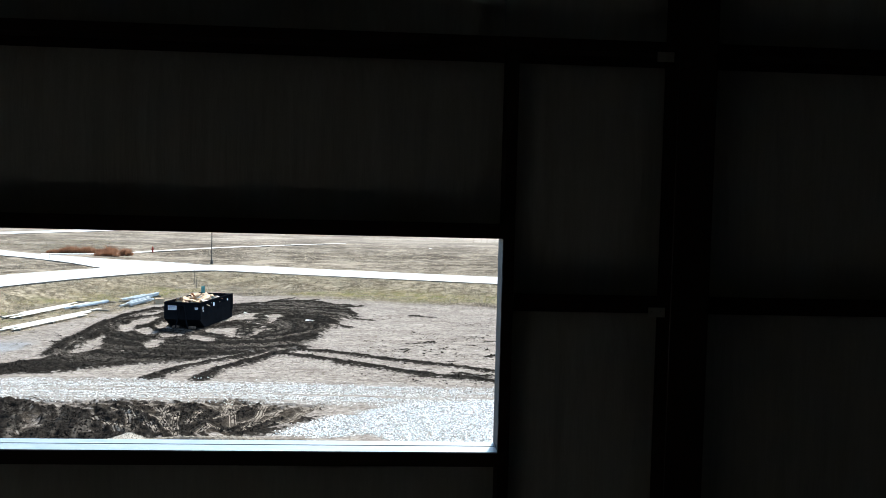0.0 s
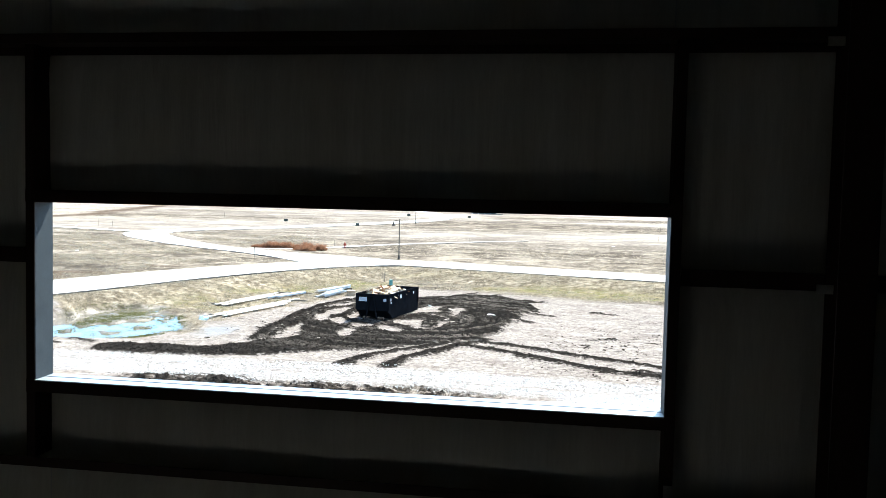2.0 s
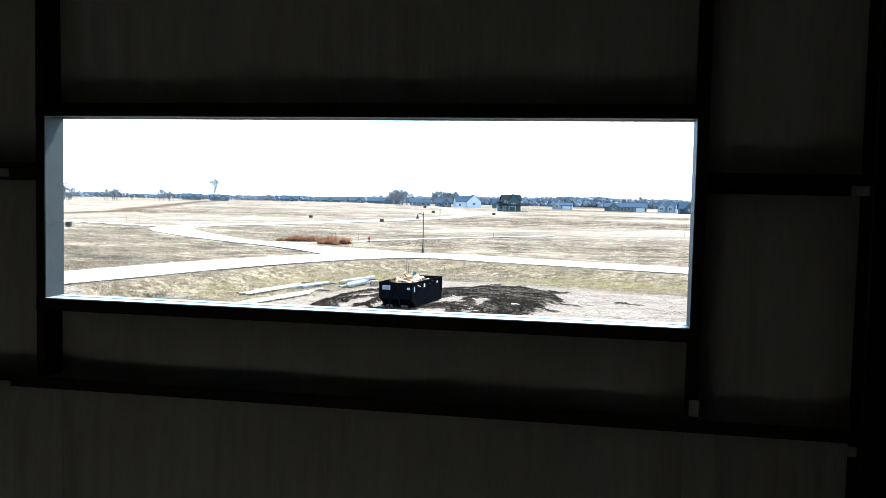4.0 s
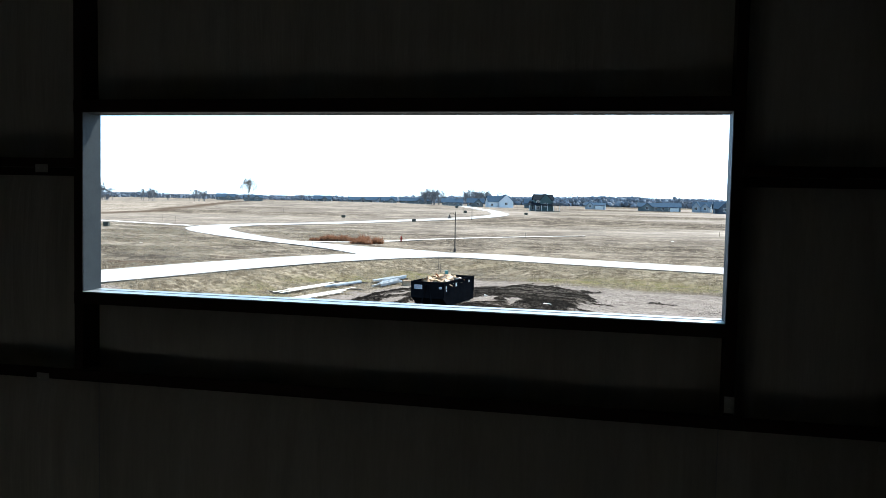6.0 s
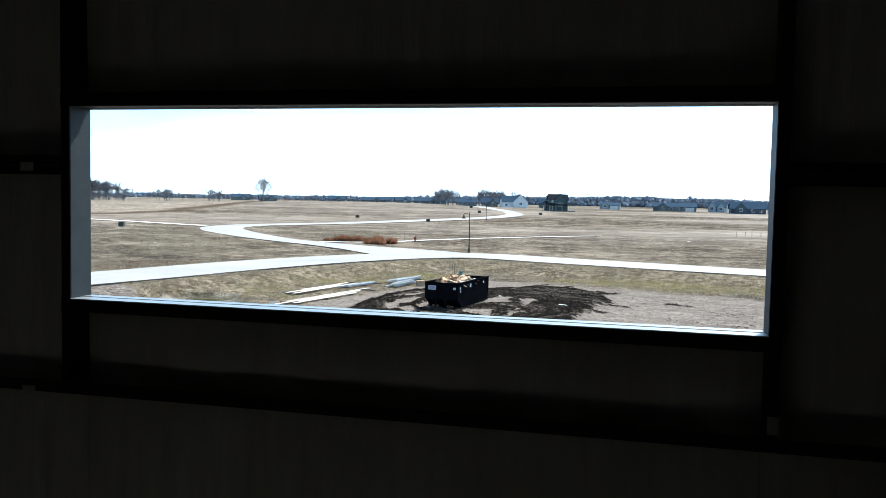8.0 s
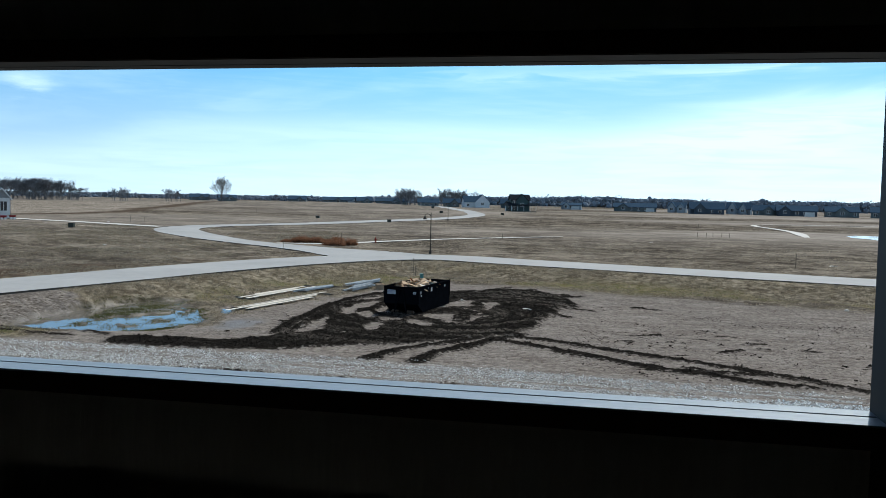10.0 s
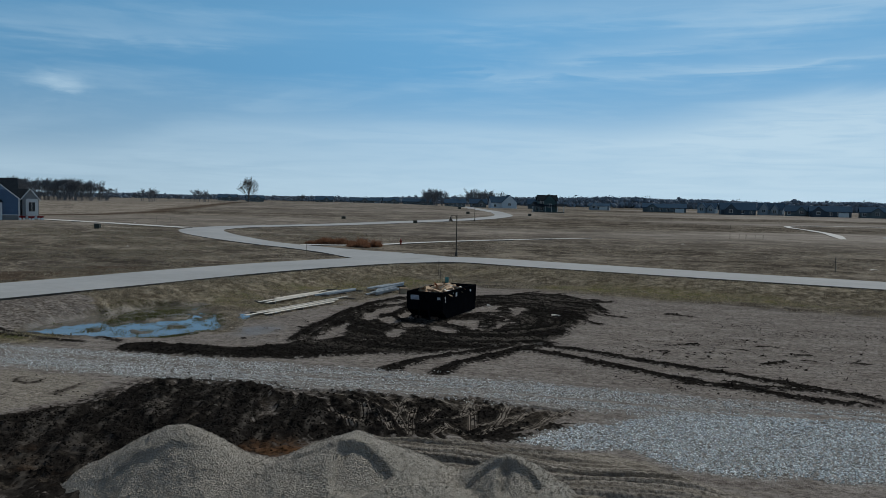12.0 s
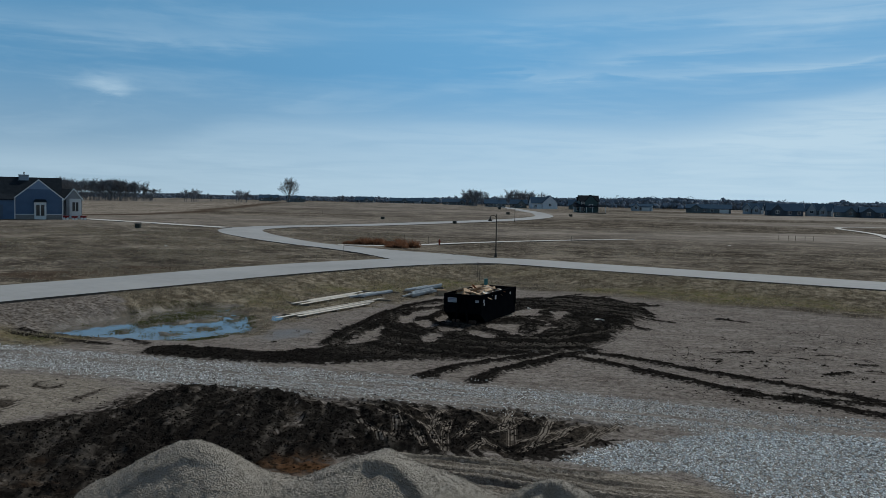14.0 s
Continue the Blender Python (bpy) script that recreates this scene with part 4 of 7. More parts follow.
    z["damp"] = np.clip(np.maximum(soil, 0.5 + np.minimum(near_in, 1.0) * 0.4 - 0.46 * gaps + 0.9 * wob2), 0, 1)
    cross = np.minimum(cross, (fbm(x * 0.8, y * 0.8, 3, 35) - 0.40) * 9)
    z["straw"] = smooth(-15.5, -8.5, out + 3 * (fbm(x * 0.3, y * 0.3, 2, 37) - 0.5)) * (1 - smooth(4.0, 7.0, out)) * 0.9
    blk = np.maximum.reduce([blk, near, cross, scat])
    z["black"] = np.clip(0.5 + 0.30 * blk + 0.42 * wob, 0, 1)
    z["black"] = z["black"] * (1 - 0.6 * np.exp(-(((x + 6.3) / 1.8) ** 2 + ((y - 22.4) / 1.4) ** 2)) - 0.15 * np.exp(-(((x + 13.5) / 5) ** 2 + ((y - 18.0) / 2.0) ** 2)))
    z["rust"] = np.clip(0.74 * np.exp(-(((x + 6.3) / 1.7) ** 2 + ((y - 22.6) / 1.3) ** 2)) + 0.22 * np.exp(-(((x + 13.5) / 5) ** 2 + ((y - 18.5) / 2.0) ** 2)), 0, 1)
    pond = within(x, y, POND)
    z["wet"] = np.clip(smooth(-1.3, 0.3, pond) + 0.9 * np.exp(-(((x + 17.6) / 1.5) ** 2 + ((y - 44.4) / 2.6) ** 2) ** 2), 0, 1) * (1 - smooth(-10, -7, out))
    marks = x + 0.18 * y + 1.2 * wob
    z["damp"] = np.maximum(z["damp"], 0.66 * smooth(-0.2, 1.0, inside(x, y, SANDY)) * smooth(0.56, 0.66, fbm(marks * 1.4, y * 0.22, 3, 71)) * smooth(0.40, 0.56, fbm(x * 0.3, y * 0.4, 2, 79)))
    raked = smooth(-0.8, 0.8, within(x, y, RAKED) + 2 * wob)
    for k in ("straw", "green", "field"):
        z[k] = z[k] * (1 - 0.9 * raked)
    z["damp"] = np.maximum(z["damp"], np.maximum(0.42 * raked, 0.85 * smooth(-0.3, 0.6, within(x, y, BLOT) + 1.2 * wob) * smooth(0.0, 0.25, isl + 0.05)))
    z["straw"] = np.maximum(z["straw"], 0.72 * smooth(-0.8, 1.2, within(x, y, MEADOW) + 3 * wob))
    z["straw"] = np.maximum(z["straw"], 0.8 * smooth(-0.6, 0.6, within(x, y, THATCH) + 2 * wob))
    z["green"] = np.maximum(z["green"], 0.75 * smooth(-0.7, 0.5, np.maximum.reduce([within(x, y, q) for q in (ISLE, REEDS, *ISLETS)]) + 1.5 * wob))
    z["straw"] = np.maximum(z["straw"], 0.75 * np.exp(-(((x + 12.5) / 2.6) ** 2 + ((y - 18.6) / 1.6) ** 2)) * smooth(0.42, 0.60, fbm(x * 1.3, y * 2.2, 3, 63)))
    z["black"] = z["black"] * (1 - 0.7 * np.clip(1.5 * np.exp(-(((x + 12.5) / 2.6) ** 2 + ((y - 18.6) / 1.6) ** 2)) * smooth(0.42, 0.60, fbm(x * 1.3, y * 2.2, 3, 63)), 0, 1))
    mud = np.clip((z["black"] - 0.42) / 0.3, 0, 1)
    lumps = mud * (0.15 * (fbm(x * 2.6, y * 2.6, 3, 60) - 0.35) + 0.05 + 0.13 * (np.abs(fbm((x + 0.5 * y) * 1.1, (y - 0.5 * x) * 0.35, 3, 62) - 0.5) * -2 + 0.25))
    furrow = 0.10 * (np.clip((near_in + 0.3) / 0.8, 0, 1)) * (rake - 0.5) * -2.5 + 0.26 * np.clip(near_in / 0.6, 0, 1) * (fbm(across * 3.2, along * 0.4, 3, 66) - 0.5) + 0.30 * np.clip(near_in / 0.8, 0, 1) * (fbm(x * 0.9, y * 1.3, 4, 64) - 0.4)
    lumps = lumps + np.clip(near_in / 0.6, 0, 1) * 0.26 * (fbm(x * 2.2, y * 3.4, 4, 61) - 0.45)
    lumps = lumps + churned * np.clip(isl, 0, 1) * 0.16 * (rings - 0.45)
    # where crests of the mud are coloured as if lit
    z["churn_lit"] = np.clip(churned * smooth(0.46, 0.60, rings) * (0.5 + 0.5 * smooth(-7.0, -3.5, x)) + 0.75 * np.clip(near_in, 0, 1) * smooth(0.52, 0.64, fbm(across * 3.4, along * 0.5, 4, 68)) * smooth(0.34, 0.52, fbm(x * 0.5, y * 0.5, 3, 69)), 0, 1)
    # distance from the opening: paling starts at 120 m, full at 200 m
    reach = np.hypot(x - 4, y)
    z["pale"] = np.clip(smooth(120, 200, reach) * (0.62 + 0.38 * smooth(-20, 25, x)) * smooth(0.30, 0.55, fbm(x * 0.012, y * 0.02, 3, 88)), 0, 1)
    ridge = 0.05 * (hatch - 0.3) * (cross_in > -0.2) + tracked * -0.05 + np.exp(-((cr - 0.25) / 0.06) ** 2) * 0.06 * (cross_in > -0.4)
    loose = 0.05 * (fbm(x * 1.3, y * 1.3, 3, 70) - 0.5)
    bank = within(x, y, SPREAD)
    lane_y = y + 0.05 * x + 1.6 * (fbm(x * 0.12, y * 0.12, 2, 73) - 0.5)
    cleat = 0.5 + 0.5 * np.sin(x * 2 * np.pi / 0.26 + 0.4 * np.sin(lane_y * 4))
    warp = lane_y + 0.5 * (fbm(x * 0.35, y * 0.35, 3, 77) - 0.5)
    tyre = (0.6 * np.sin(warp * 2 * np.pi / 0.37) + 0.6 * np.sin(warp * 2 * np.pi / 0.61 + 1)) * smooth(0.30, 0.60, fbm(x * 0.22, y * 0.8, 3, 76))
    z["way"], z["bank"] = warp, smooth(0.0, 0.6, bank) * smooth(17, 20, y) * smooth(-4.5, -2.5, x)
    tread = smooth(0.0, 0.7, bank) * (0.20 + 0.34 * np.exp(-((x + 1.9) / 2.4) ** 2 - ((y - 23.0) / 1.1) ** 2) - 0.16 * np.exp(-((x + 1.2) / 1.6) ** 2 - ((y - 21.6) / 0.5) ** 2) + smooth(17, 20, y) * smooth(-4.5, -2.5, x) * (0.075 * tyre + 0.03 * cleat * smooth(-0.2, 0.5, tyre)) + 0.30 * (fbm(x * 0.42, y * 0.7, 3, 75) - 0.4))
    rough = 0.30 * z["field"] * (fbm(x * 0.45, y * 0.45, 4, 80) - 0.5)
    sandy = smooth(-0.3, 1.0, inside(x, y, SANDY))
    skew = x + 0.18 * y + 1.2 * wob
    rough = rough + sandy * (0.07 * np.minimum(0.0, np.sin(skew * 2 * np.pi / 1.5)) + 0.05 * (fbm(skew * 2.6, y * 0.3, 3, 72) - 0.5)) * smooth(0.36, 0.6, fbm(x * 0.25, y * 0.3, 2, 74))
    off_paths = smooth(5.0, 11.0, rd)
    for pts, wide in ((UPPER, 5.5), (DRIVE, 3.0), (WALK, 2.0)):
        off_paths = off_paths * smooth(wide, wide + 7.0, line_off(x, y, pts, 16.0, 6.0))
    swell = (1.5 * (fbm(x * 0.055, y * 0.075, 4, 82) - 0.45) + 1.2 * (fbm(x * 0.24, y * 0.24, 4, 83) - 0.5)) * off_paths * smooth(-112, -100, x) * smooth(-36, -46, x) * smooth(50, 62, y) * smooth(152, 138, y) + 0.5 * (fbm(x * 0.08, y * 0.08, 3, 84) - 0.5) * off_paths * smooth(5, 14, out) * smooth(-40, -25, x) * smooth(300, 200, y)
    z["stubble"] = np.clip(0.5 + within(x, y, STUBBLE, 30) / 6.0, 0, 1)
    z["tilled"] = np.clip(1.0 - (line_off(x, y, TILLED, 16.0, 6.0) - 2.5 - 5 * wob) / 3.0, 0, 1)
    z["tilled"] = np.maximum(z["tilled"], 0.95 * np.exp(-((out - 9.5) / 5.5) ** 2) * smooth(-34, -42, x) * smooth(104, 84, y) * smooth(0.36, 0.56, fbm(x * 0.12, y * 0.12, 4, 87)))
    rough = rough + swell + raked * 0.045 * np.sin((0.65 * x + 0.75 * y) * 2 * np.pi / 1.3 + 5 * wob) * smooth(0.3, 0.6, fbm(x * 0.4, y * 0.4, 2, 86))
    z["relief"] = lumps + furrow + ridge + loose + tread + rough * np.where(rd < 5.5, 0.15, 1.0)
    return z


def grow(start, stop, first, rate):
    """Steps that widen as they go."""
    v, s, out = start, first, []
    while v < stop:
        v += s
        s *= rate
        out.append(v)
    return out


def build_ground():
    xs = np.concatenate([-np.array(grow(32, 3600, 0.3, 1.032))[::-1], np.arange(-32, -18, 0.2), np.arange(-18, -9, 0.08), np.arange(-9, 3, 0.055), np.arange(3, 6, 0.08), np.arange(6, 27, 0.22), np.array(grow(27, 3600, 0.3, 1.06))])
    ys = np.concatenate([-np.array(grow(0, 900, 2.0, 1.25))[::-1], np.arange(0, 14, 0.5), np.arange(14, 20, 0.16), np.arange(20, 31.6, 0.075), np.arange(31.6, 73, 0.19), np.array(grow(73, 4200, 0.3, 1.045))])
    gx, gy = np.meshgrid(xs, ys)
    x, y = gx.ravel(), gy.ravel()
    zn = zones(x, y)
    near = (np.hypot(x, y) < 400)
    z = terrain(x, y) + zn["relief"] * near
    rd, rs = dist_to(x, y, ROAD_LINE[::2])
    z = np.where(rd < 5.8, terrain(x, y) - 0.12 + 0.09 * smooth(4.0, 4.7, rd), z)
    z = np.where((y < 0.8) & (x > -16) & (x < 28) & (y > -27), -0.12, z)
    nx, ny = len(xs), len(ys)
    i = np.arange((ny - 1) * (nx - 1))
    r, c = i // (nx - 1), i % (nx - 1)
    a = r * nx + c
    me = raw_mesh("ground", np.stack([x, y, z], 1), np.stack([a, a + 1, a + nx + 1, a + nx], 1), True)
    for k in ("field", "stubble", "tilled", "straw", "green", "gravel", "sand", "damp", "black", "rust", "wet", "churn_lit", "pale", "lug", "way", "bank"):
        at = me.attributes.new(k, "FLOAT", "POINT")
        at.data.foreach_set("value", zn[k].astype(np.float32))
    me.materials.append(MAT_GROUND)
    return tagged(new("ground", me), "dry dirt pad with black mud tracks, gravel and brown fields", "ground", kind="structure")


ground = build_ground()


def ribbon(name, pts, width, material, label, thick=0.16, step=1.5, lift=0.05):
    """A slab of road or path laid along a line of the plan."""
    line = curve(pts, step)
    tang = np.gradient(line, axis=0)
    tang /= np.linalg.norm(tang, axis=1)[:, None] + 1e-9
    nrm = np.stack([-tang[:, 1], tang[:, 0]], 1)
    far = np.concatenate([[0], np.cumsum(np.linalg.norm(np.diff(line, axis=0), axis=1))])
    if isinstance(width, dict):
        w = np.interp(far, list(width), list(width.values()))
    else:
        w = np.full(len(line), float(width)) if np.ndim(width) == 0 else np.interp(np.linspace(0, 1, len(line)), np.linspace(0, 1, len(width)), width)
    cols = []
    zc = terrain(line[:, 0], line[:, 1]) + lift
    for s, dz in ((-0.5, -thick), (-0.5, 0), (0, 0.05), (0.5, 0), (0.5, -thick)):
        p = line + nrm * (w * s)[:, None]
        cols.append(np.stack([p[:, 0], p[:, 1], zc + dz], 1))
    n, k = len(line), len(cols)
    v = np.stack(cols, 1).reshape(-1, 3)
    f = [(i * k + j, i * k + j + 1, (i + 1) * k + j + 1, (i + 1) * k + j) for i in range(n - 1) for j in range(k - 1)]
    me = raw_mesh(name, v, f)
    me.materials.append(material)
    # second slot: slab sides, with their shade in the colour
    me.materials.append(MAT_EDGE)
    me.polygons.foreach_set("material_index", np.tile(np.array([1, 0, 0, 1], np.int32), n - 1))
    return tagged(new(name, me), label, "road" if "road" in name else "path", kind="structure")


# width of the side road by the distance along it
ALONG = {0: 13, 7: 11.5, 15: 7.4, 24: 5.6, 35: 5.3, 49: 6.9, 64: 8.1, 92: 8.0, 123: 8.4, 154: 9.0, 185: 9.0, 216: 8.0, 246: 7.0, 277: 6.5, 340: 6.5, 370: 7.0, 430: 8.0}
ribbon("road", ROAD[1:-1], 8.6, MAT_ROAD, "pale grey concrete road with soil and shade painted on its edge", 0.18, 1.5, 0.06)
ribbon("road_branch", UPPER, ALONG, MAT_ROAD, "pale grey concrete side road that bends away uphill", 0.16, 2.0, 0.075)
ribbon("drive", DRIVE, 3.4, MAT_WALK, "pale concrete drive to the blue house", 0.12, 2.0, 0.09)
ribbon("walk", WALK, [1.9, 1.9, 1.9, 1.9, 1.8, 1.6, 1.2, 0.4], MAT_WALK, "narrow pale concrete path through the field", 0.1, 1.5, 0.08)
ribbon("trail", [(110, 294), (78, 289), (60, 284.5), (50.5, 277), (47.6, 262), (49.0, 240), (49.3, 219), (47.4, 199), (45.5, 185)], [1.0, 1.1, 1.2, 1.7, 1.8, 1.8, 2.0, 2.8, 1.0], MAT_WALK, "pale winding path across the field", 0.1, 2.0, 0.09)


def water(name, cx, cy, rx, ry, level, label):
    """A level sheet of water; the banks and weeds give it its outline."""
    a = np.linspace(0, 2 * np.pi, 64, endpoint=False)
    r = 1 + 0.12 * np.sin(3 * a + 1) + 0.07 * np.sin(5 * a)
    v = np.vstack([[[0, 0, 0]], np.stack([rx * r * np.cos(a), ry * r * np.sin(a), 0 * a], 1)])
    me = raw_mesh(name, v, [(0, 1 + k, 1 + (k + 1) % 64) for k in range(64)])
    me.materials.append(MAT_WATER)
    ob = new(name, me)
    ob.location = (cx, cy, level)
    return tagged(ob, label, "pond", kind="structure")


water("water_1", -25.6, 46.4, 6.0, 7.6, -0.075, "shallow blue puddle with weeds on the muddy pad")
water("water_2", 75, 200, 19.0, 25.0, ground_at(75, 200) + 0.55, "still blue pond in the far field")

# ---- the steel building ----
W, H, SILL, DEPTH = 5.67, 1.65, 6.905, 0.27
HEAD = SILL + H
X0, X1, Y0, TOP = -15.0, 27.0, -26.0, 12.2


def wall_sheet(name, x0, z0, x1, z1):
    """Ribbed outer sheet, 5 cm deep."""
    s = Shape()
    s.box(x0, DEPTH, z0, x1, DEPTH + 0.045, z1)
    x = math.ceil(x0 / 0.3) * 0.3 + 0.05
    while x < x1 - 0.12:
        s.prism([(x, DEPTH + 0.045), (x + 0.03, DEPTH + 0.08), (x + 0.07, DEPTH + 0.08), (x + 0.1, DEPTH + 0.045)], "z", z0, z1)
        x += 0.3
    return solid(name, s, MAT_SHEET, "ribbed metal wall sheet of the building", "wall", "structure")


wall_sheet("wall_north_west", X0, -0.1, -0.03, TOP)
wall_sheet("wall_north_east", W + 0.03, -0.1, X1, TOP)
wall_sheet("wall_north_below", -0.03, -0.1, W + 0.03, SILL - 0.06)
wall_sheet("wall_north_above", -0.03, HEAD + 0.04, W + 0.03, TOP)
GIRTS = (2.2, 4.18, 6.04, 8.0, 9.94, 11.6)


def blanket(name, x0, z0, x1, z1, seed):
    """A sheet of faced insulation that bellies out between the girts and hangs in upright creases."""
    nx, nz = max(6, int((x1 - x0) / (0.035 if x1 > -7.5 and x0 < 13 else 0.12))), max(5, int((z1 - z0) / 0.16))
    u, w = np.meshgrid(np.linspace(0, 1, nx), np.linspace(0, 1, nz))
    x, z = x0 + u * (x1 - x0), z0 + w * (z1 - z0)
    belly = 0.075 * np.sin(np.pi * np.clip(w, 0, 1)) ** 0.6 * np.clip(np.minimum(u, 1 - u) * (x1 - x0) / 0.25, 0, 1)
    crease = (0.085 if z1 < 6.2 else 0.04) * (fbm(x * 3.6, z * 0.4, 3, seed) - 0.5) + 0.03 * (fbm(x * 1.2, z * 0.6, 3, seed + 9) - 0.5)
    y = 0.245 - belly + crease * np.clip(np.minimum(w, 1 - w) * 8, 0, 1)
    i = np.arange((nz - 1) * (nx - 1))
    a = (i // (nx - 1)) * nx + i % (nx - 1)
    me = raw_mesh(name, np.stack([x.ravel(), y.ravel(), z.ravel()], 1), np.stack([a, a + 1, a + nx + 1, a + nx], 1), True)
    me.materials.append(MAT_INSUL)
    return tagged(new(name, me), "white vinyl-faced insulation blanket, creased, between steel girts", "insulation", kind="structure")


_levels = (0.0,) + GIRTS + (TOP,)
for k, (za, zb) in enumerate(zip(_levels[:-1], _levels[1:])):
    for j, (xa, xb) in enumerate(((X0, -7.0), (-7.0, 0.0), (0.0, W), (W, 7.0), (7.0, 14.0), (14.0, X1))):
        if (xa, xb) == (0.0, W) and zb > SILL and za < HEAD:
            if za < SILL:
                blanket("wall_lining", xa, za + 0.02, xb, SILL - 0.02, 7 * k + j)
            if zb > HEAD:
                blanket("wall_lining", xa, HEAD + 0.02, xb, zb, 7 * k + j + 50)
        else:
            blanket("wall_lining", xa + 0.005, za + 0.02, xb - 0.005, zb, 7 * k + j)


def girt(z, x0, x1):
    """A Z-section rail: inner flange, web, outer flange."""
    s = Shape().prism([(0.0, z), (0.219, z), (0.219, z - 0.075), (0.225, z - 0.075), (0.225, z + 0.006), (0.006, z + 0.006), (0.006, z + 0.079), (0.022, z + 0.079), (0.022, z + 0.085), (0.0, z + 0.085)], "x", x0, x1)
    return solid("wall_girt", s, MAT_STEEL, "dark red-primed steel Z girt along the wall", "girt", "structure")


for z in GIRTS:
    if SILL < z < HEAD:
        girt(z + 0.05, X0, -0.09)
        girt(z + 0.05, W + 0.09, X1)
    else:
        girt(z + 0.05, X0, X1)


def opening_frame():
    """Channel jambs, header and sill round the opening, with folded trim on the reveals."""
    t = thing("window_1", (0, 0, 0), 0, "wide unglazed opening with grey metal trim in the steel wall", "window")
    t["kind"] = "structure"
    za, zb = GIRTS[2] + 0.14, GIRTS[4] + 0.04
    for x, s in ((0.0, -1), (W, 1)):
        c = Shape()
        c.box(min(x, x + s * 0.085), -0.004, za, max(x, x + s * 0.085), 0.002, zb)
        c.box(min(x, x + s * 0.006), 0.002, za, max(x, x + s * 0.006), 0.262, zb)
        part("jamb_channel", c, MAT_STEEL, t, "dark red-primed steel channel")
    for z, s in ((SILL, -1), (HEAD, 1)):
        c = Shape()
        c.box(-0.085, -0.010, min(z, z + s * 0.11), W + 0.085, -0.005, max(z, z + s * 0.11))
        c.box(0.008, -0.005, min(z + s * 0.008, z + s * 0.014), W - 0.008, 0.262, max(z + s * 0.008, z + s * 0.014))
        part("header_channel" if s > 0 else "sill_channel", c, MAT_STEEL, t, "dark red-primed steel channel")
    # folded trim on the reveals, turned over the outer sheet
    for x, q in ((0.0, 1), (W, -1)):
        s = Shape().box(min(x, x + q * 0.004), 0.004, SILL, max(x, x + q * 0.004), DEPTH, HEAD)
        s.box(min(x, x - q * 0.028), DEPTH - 0.006, SILL, max(x, x - q * 0.028), DEPTH - 0.001, HEAD)
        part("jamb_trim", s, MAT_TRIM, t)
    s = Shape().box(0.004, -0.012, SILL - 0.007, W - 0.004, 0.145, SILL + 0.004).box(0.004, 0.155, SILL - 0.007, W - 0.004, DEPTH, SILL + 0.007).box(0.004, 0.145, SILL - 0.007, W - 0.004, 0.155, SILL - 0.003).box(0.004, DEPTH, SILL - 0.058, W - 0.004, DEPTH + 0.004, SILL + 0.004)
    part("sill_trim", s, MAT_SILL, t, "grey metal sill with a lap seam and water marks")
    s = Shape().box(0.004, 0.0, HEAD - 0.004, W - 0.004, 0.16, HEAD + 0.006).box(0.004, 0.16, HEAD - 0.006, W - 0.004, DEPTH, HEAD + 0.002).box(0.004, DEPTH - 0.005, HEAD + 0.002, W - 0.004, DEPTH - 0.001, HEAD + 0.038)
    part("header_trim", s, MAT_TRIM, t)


opening_frame()


def column(x):
    """An I-section frame column inside the girts."""
    s = Shape()
    s.box(x, -0.02, 0.0, x + 0.28, -0.008, TOP - 0.1)
    s.box(x + 0.134, -0.32, 0.0, x + 0.146, -0.02, TOP - 0.1)
    s.box(x, -0.34, 0.0, x + 0.28, -0.32, TOP - 0.1)
    return solid("column", s, MAT_STEEL, "dark red-primed steel I column against the wall", "column", "structure")


for x in (-7.8, 6.87, 14.6, 22.3):
    column(x)
_clip = Shape().box(0, -0.016, 0, 0.13, -0.012, 0.075).tube((0.03, -0.016, 0.037), (0.03, -0.028, 0.037), 0.011, n=6).tube((0.10, -0.016, 0.037), (0.10, -0.028, 0.037), 0.011, n=6)
_first = None
for x, z in ((6.80, 7.975), (6.80, 9.92), (6.80, 5.98), (-0.48, 8.0), (-0.48, 6.05), (5.71, 6.33)):
    p = pose(x, -0.004 if x < 6 else -0.012, z) if x != 5.71 else pose(5.68, -0.006, 6.34, 0, 90, 0)
    if _first is None:
        _first = solid("girt_clip", _clip, MAT_PLATE, "pale galvanised bolted clip plate on a steel girt", "clip plate", group="clips on the girts")
        _first.matrix_world = p
    else:
        copy_thing(_first, p)

# unseen enclosure, added to keep daylight out except through the opening
for name, b in (("wall_south", (X0, Y0 - 0.1, -0.1, X1, Y0, TOP)), ("wall_west", (X0 - 0.1, Y0, -0.1, X0, DEPTH, TOP)), ("wall_east", (X1, Y0, -0.1, X1 + 0.1, DEPTH, TOP))):
    solid(name, Shape().box(*b), MAT_INSUL, "unseen plain insulated wall closing the hall", "wall", "structure")
solid("floor", Shape().box(X0, Y0, -0.11, X1, DEPTH, 0.02), MAT_SLAB, "unseen bare concrete floor slab", "floor", "structure")
solid("ceiling", Shape().box(X0 - 0.1, Y0 - 0.1, TOP, X1 + 0.1, DEPTH + 0.3, TOP + 0.2), MAT_DECK, "unseen grey metal roof closing the hall", "ceiling", "structure")


# ---- loose stuff on the land ----
def rng_points(n, x0, x1, y0, y1, seed):
    r = np.random.default_rng(seed)
    return r.uniform(x0, x1, n), r.uniform(y0, y1, n), r


def land(x, y):
    """Height of the land with its relief."""
    return terrain(x, y) + zones(x, y)["relief"]


OCTA_F = np.array([(0, 2, 4), (2, 1, 4), (1, 3, 4), (3, 0, 4), (2, 0, 5), (1, 2, 5), (3, 1, 5), (0, 3, 5)])


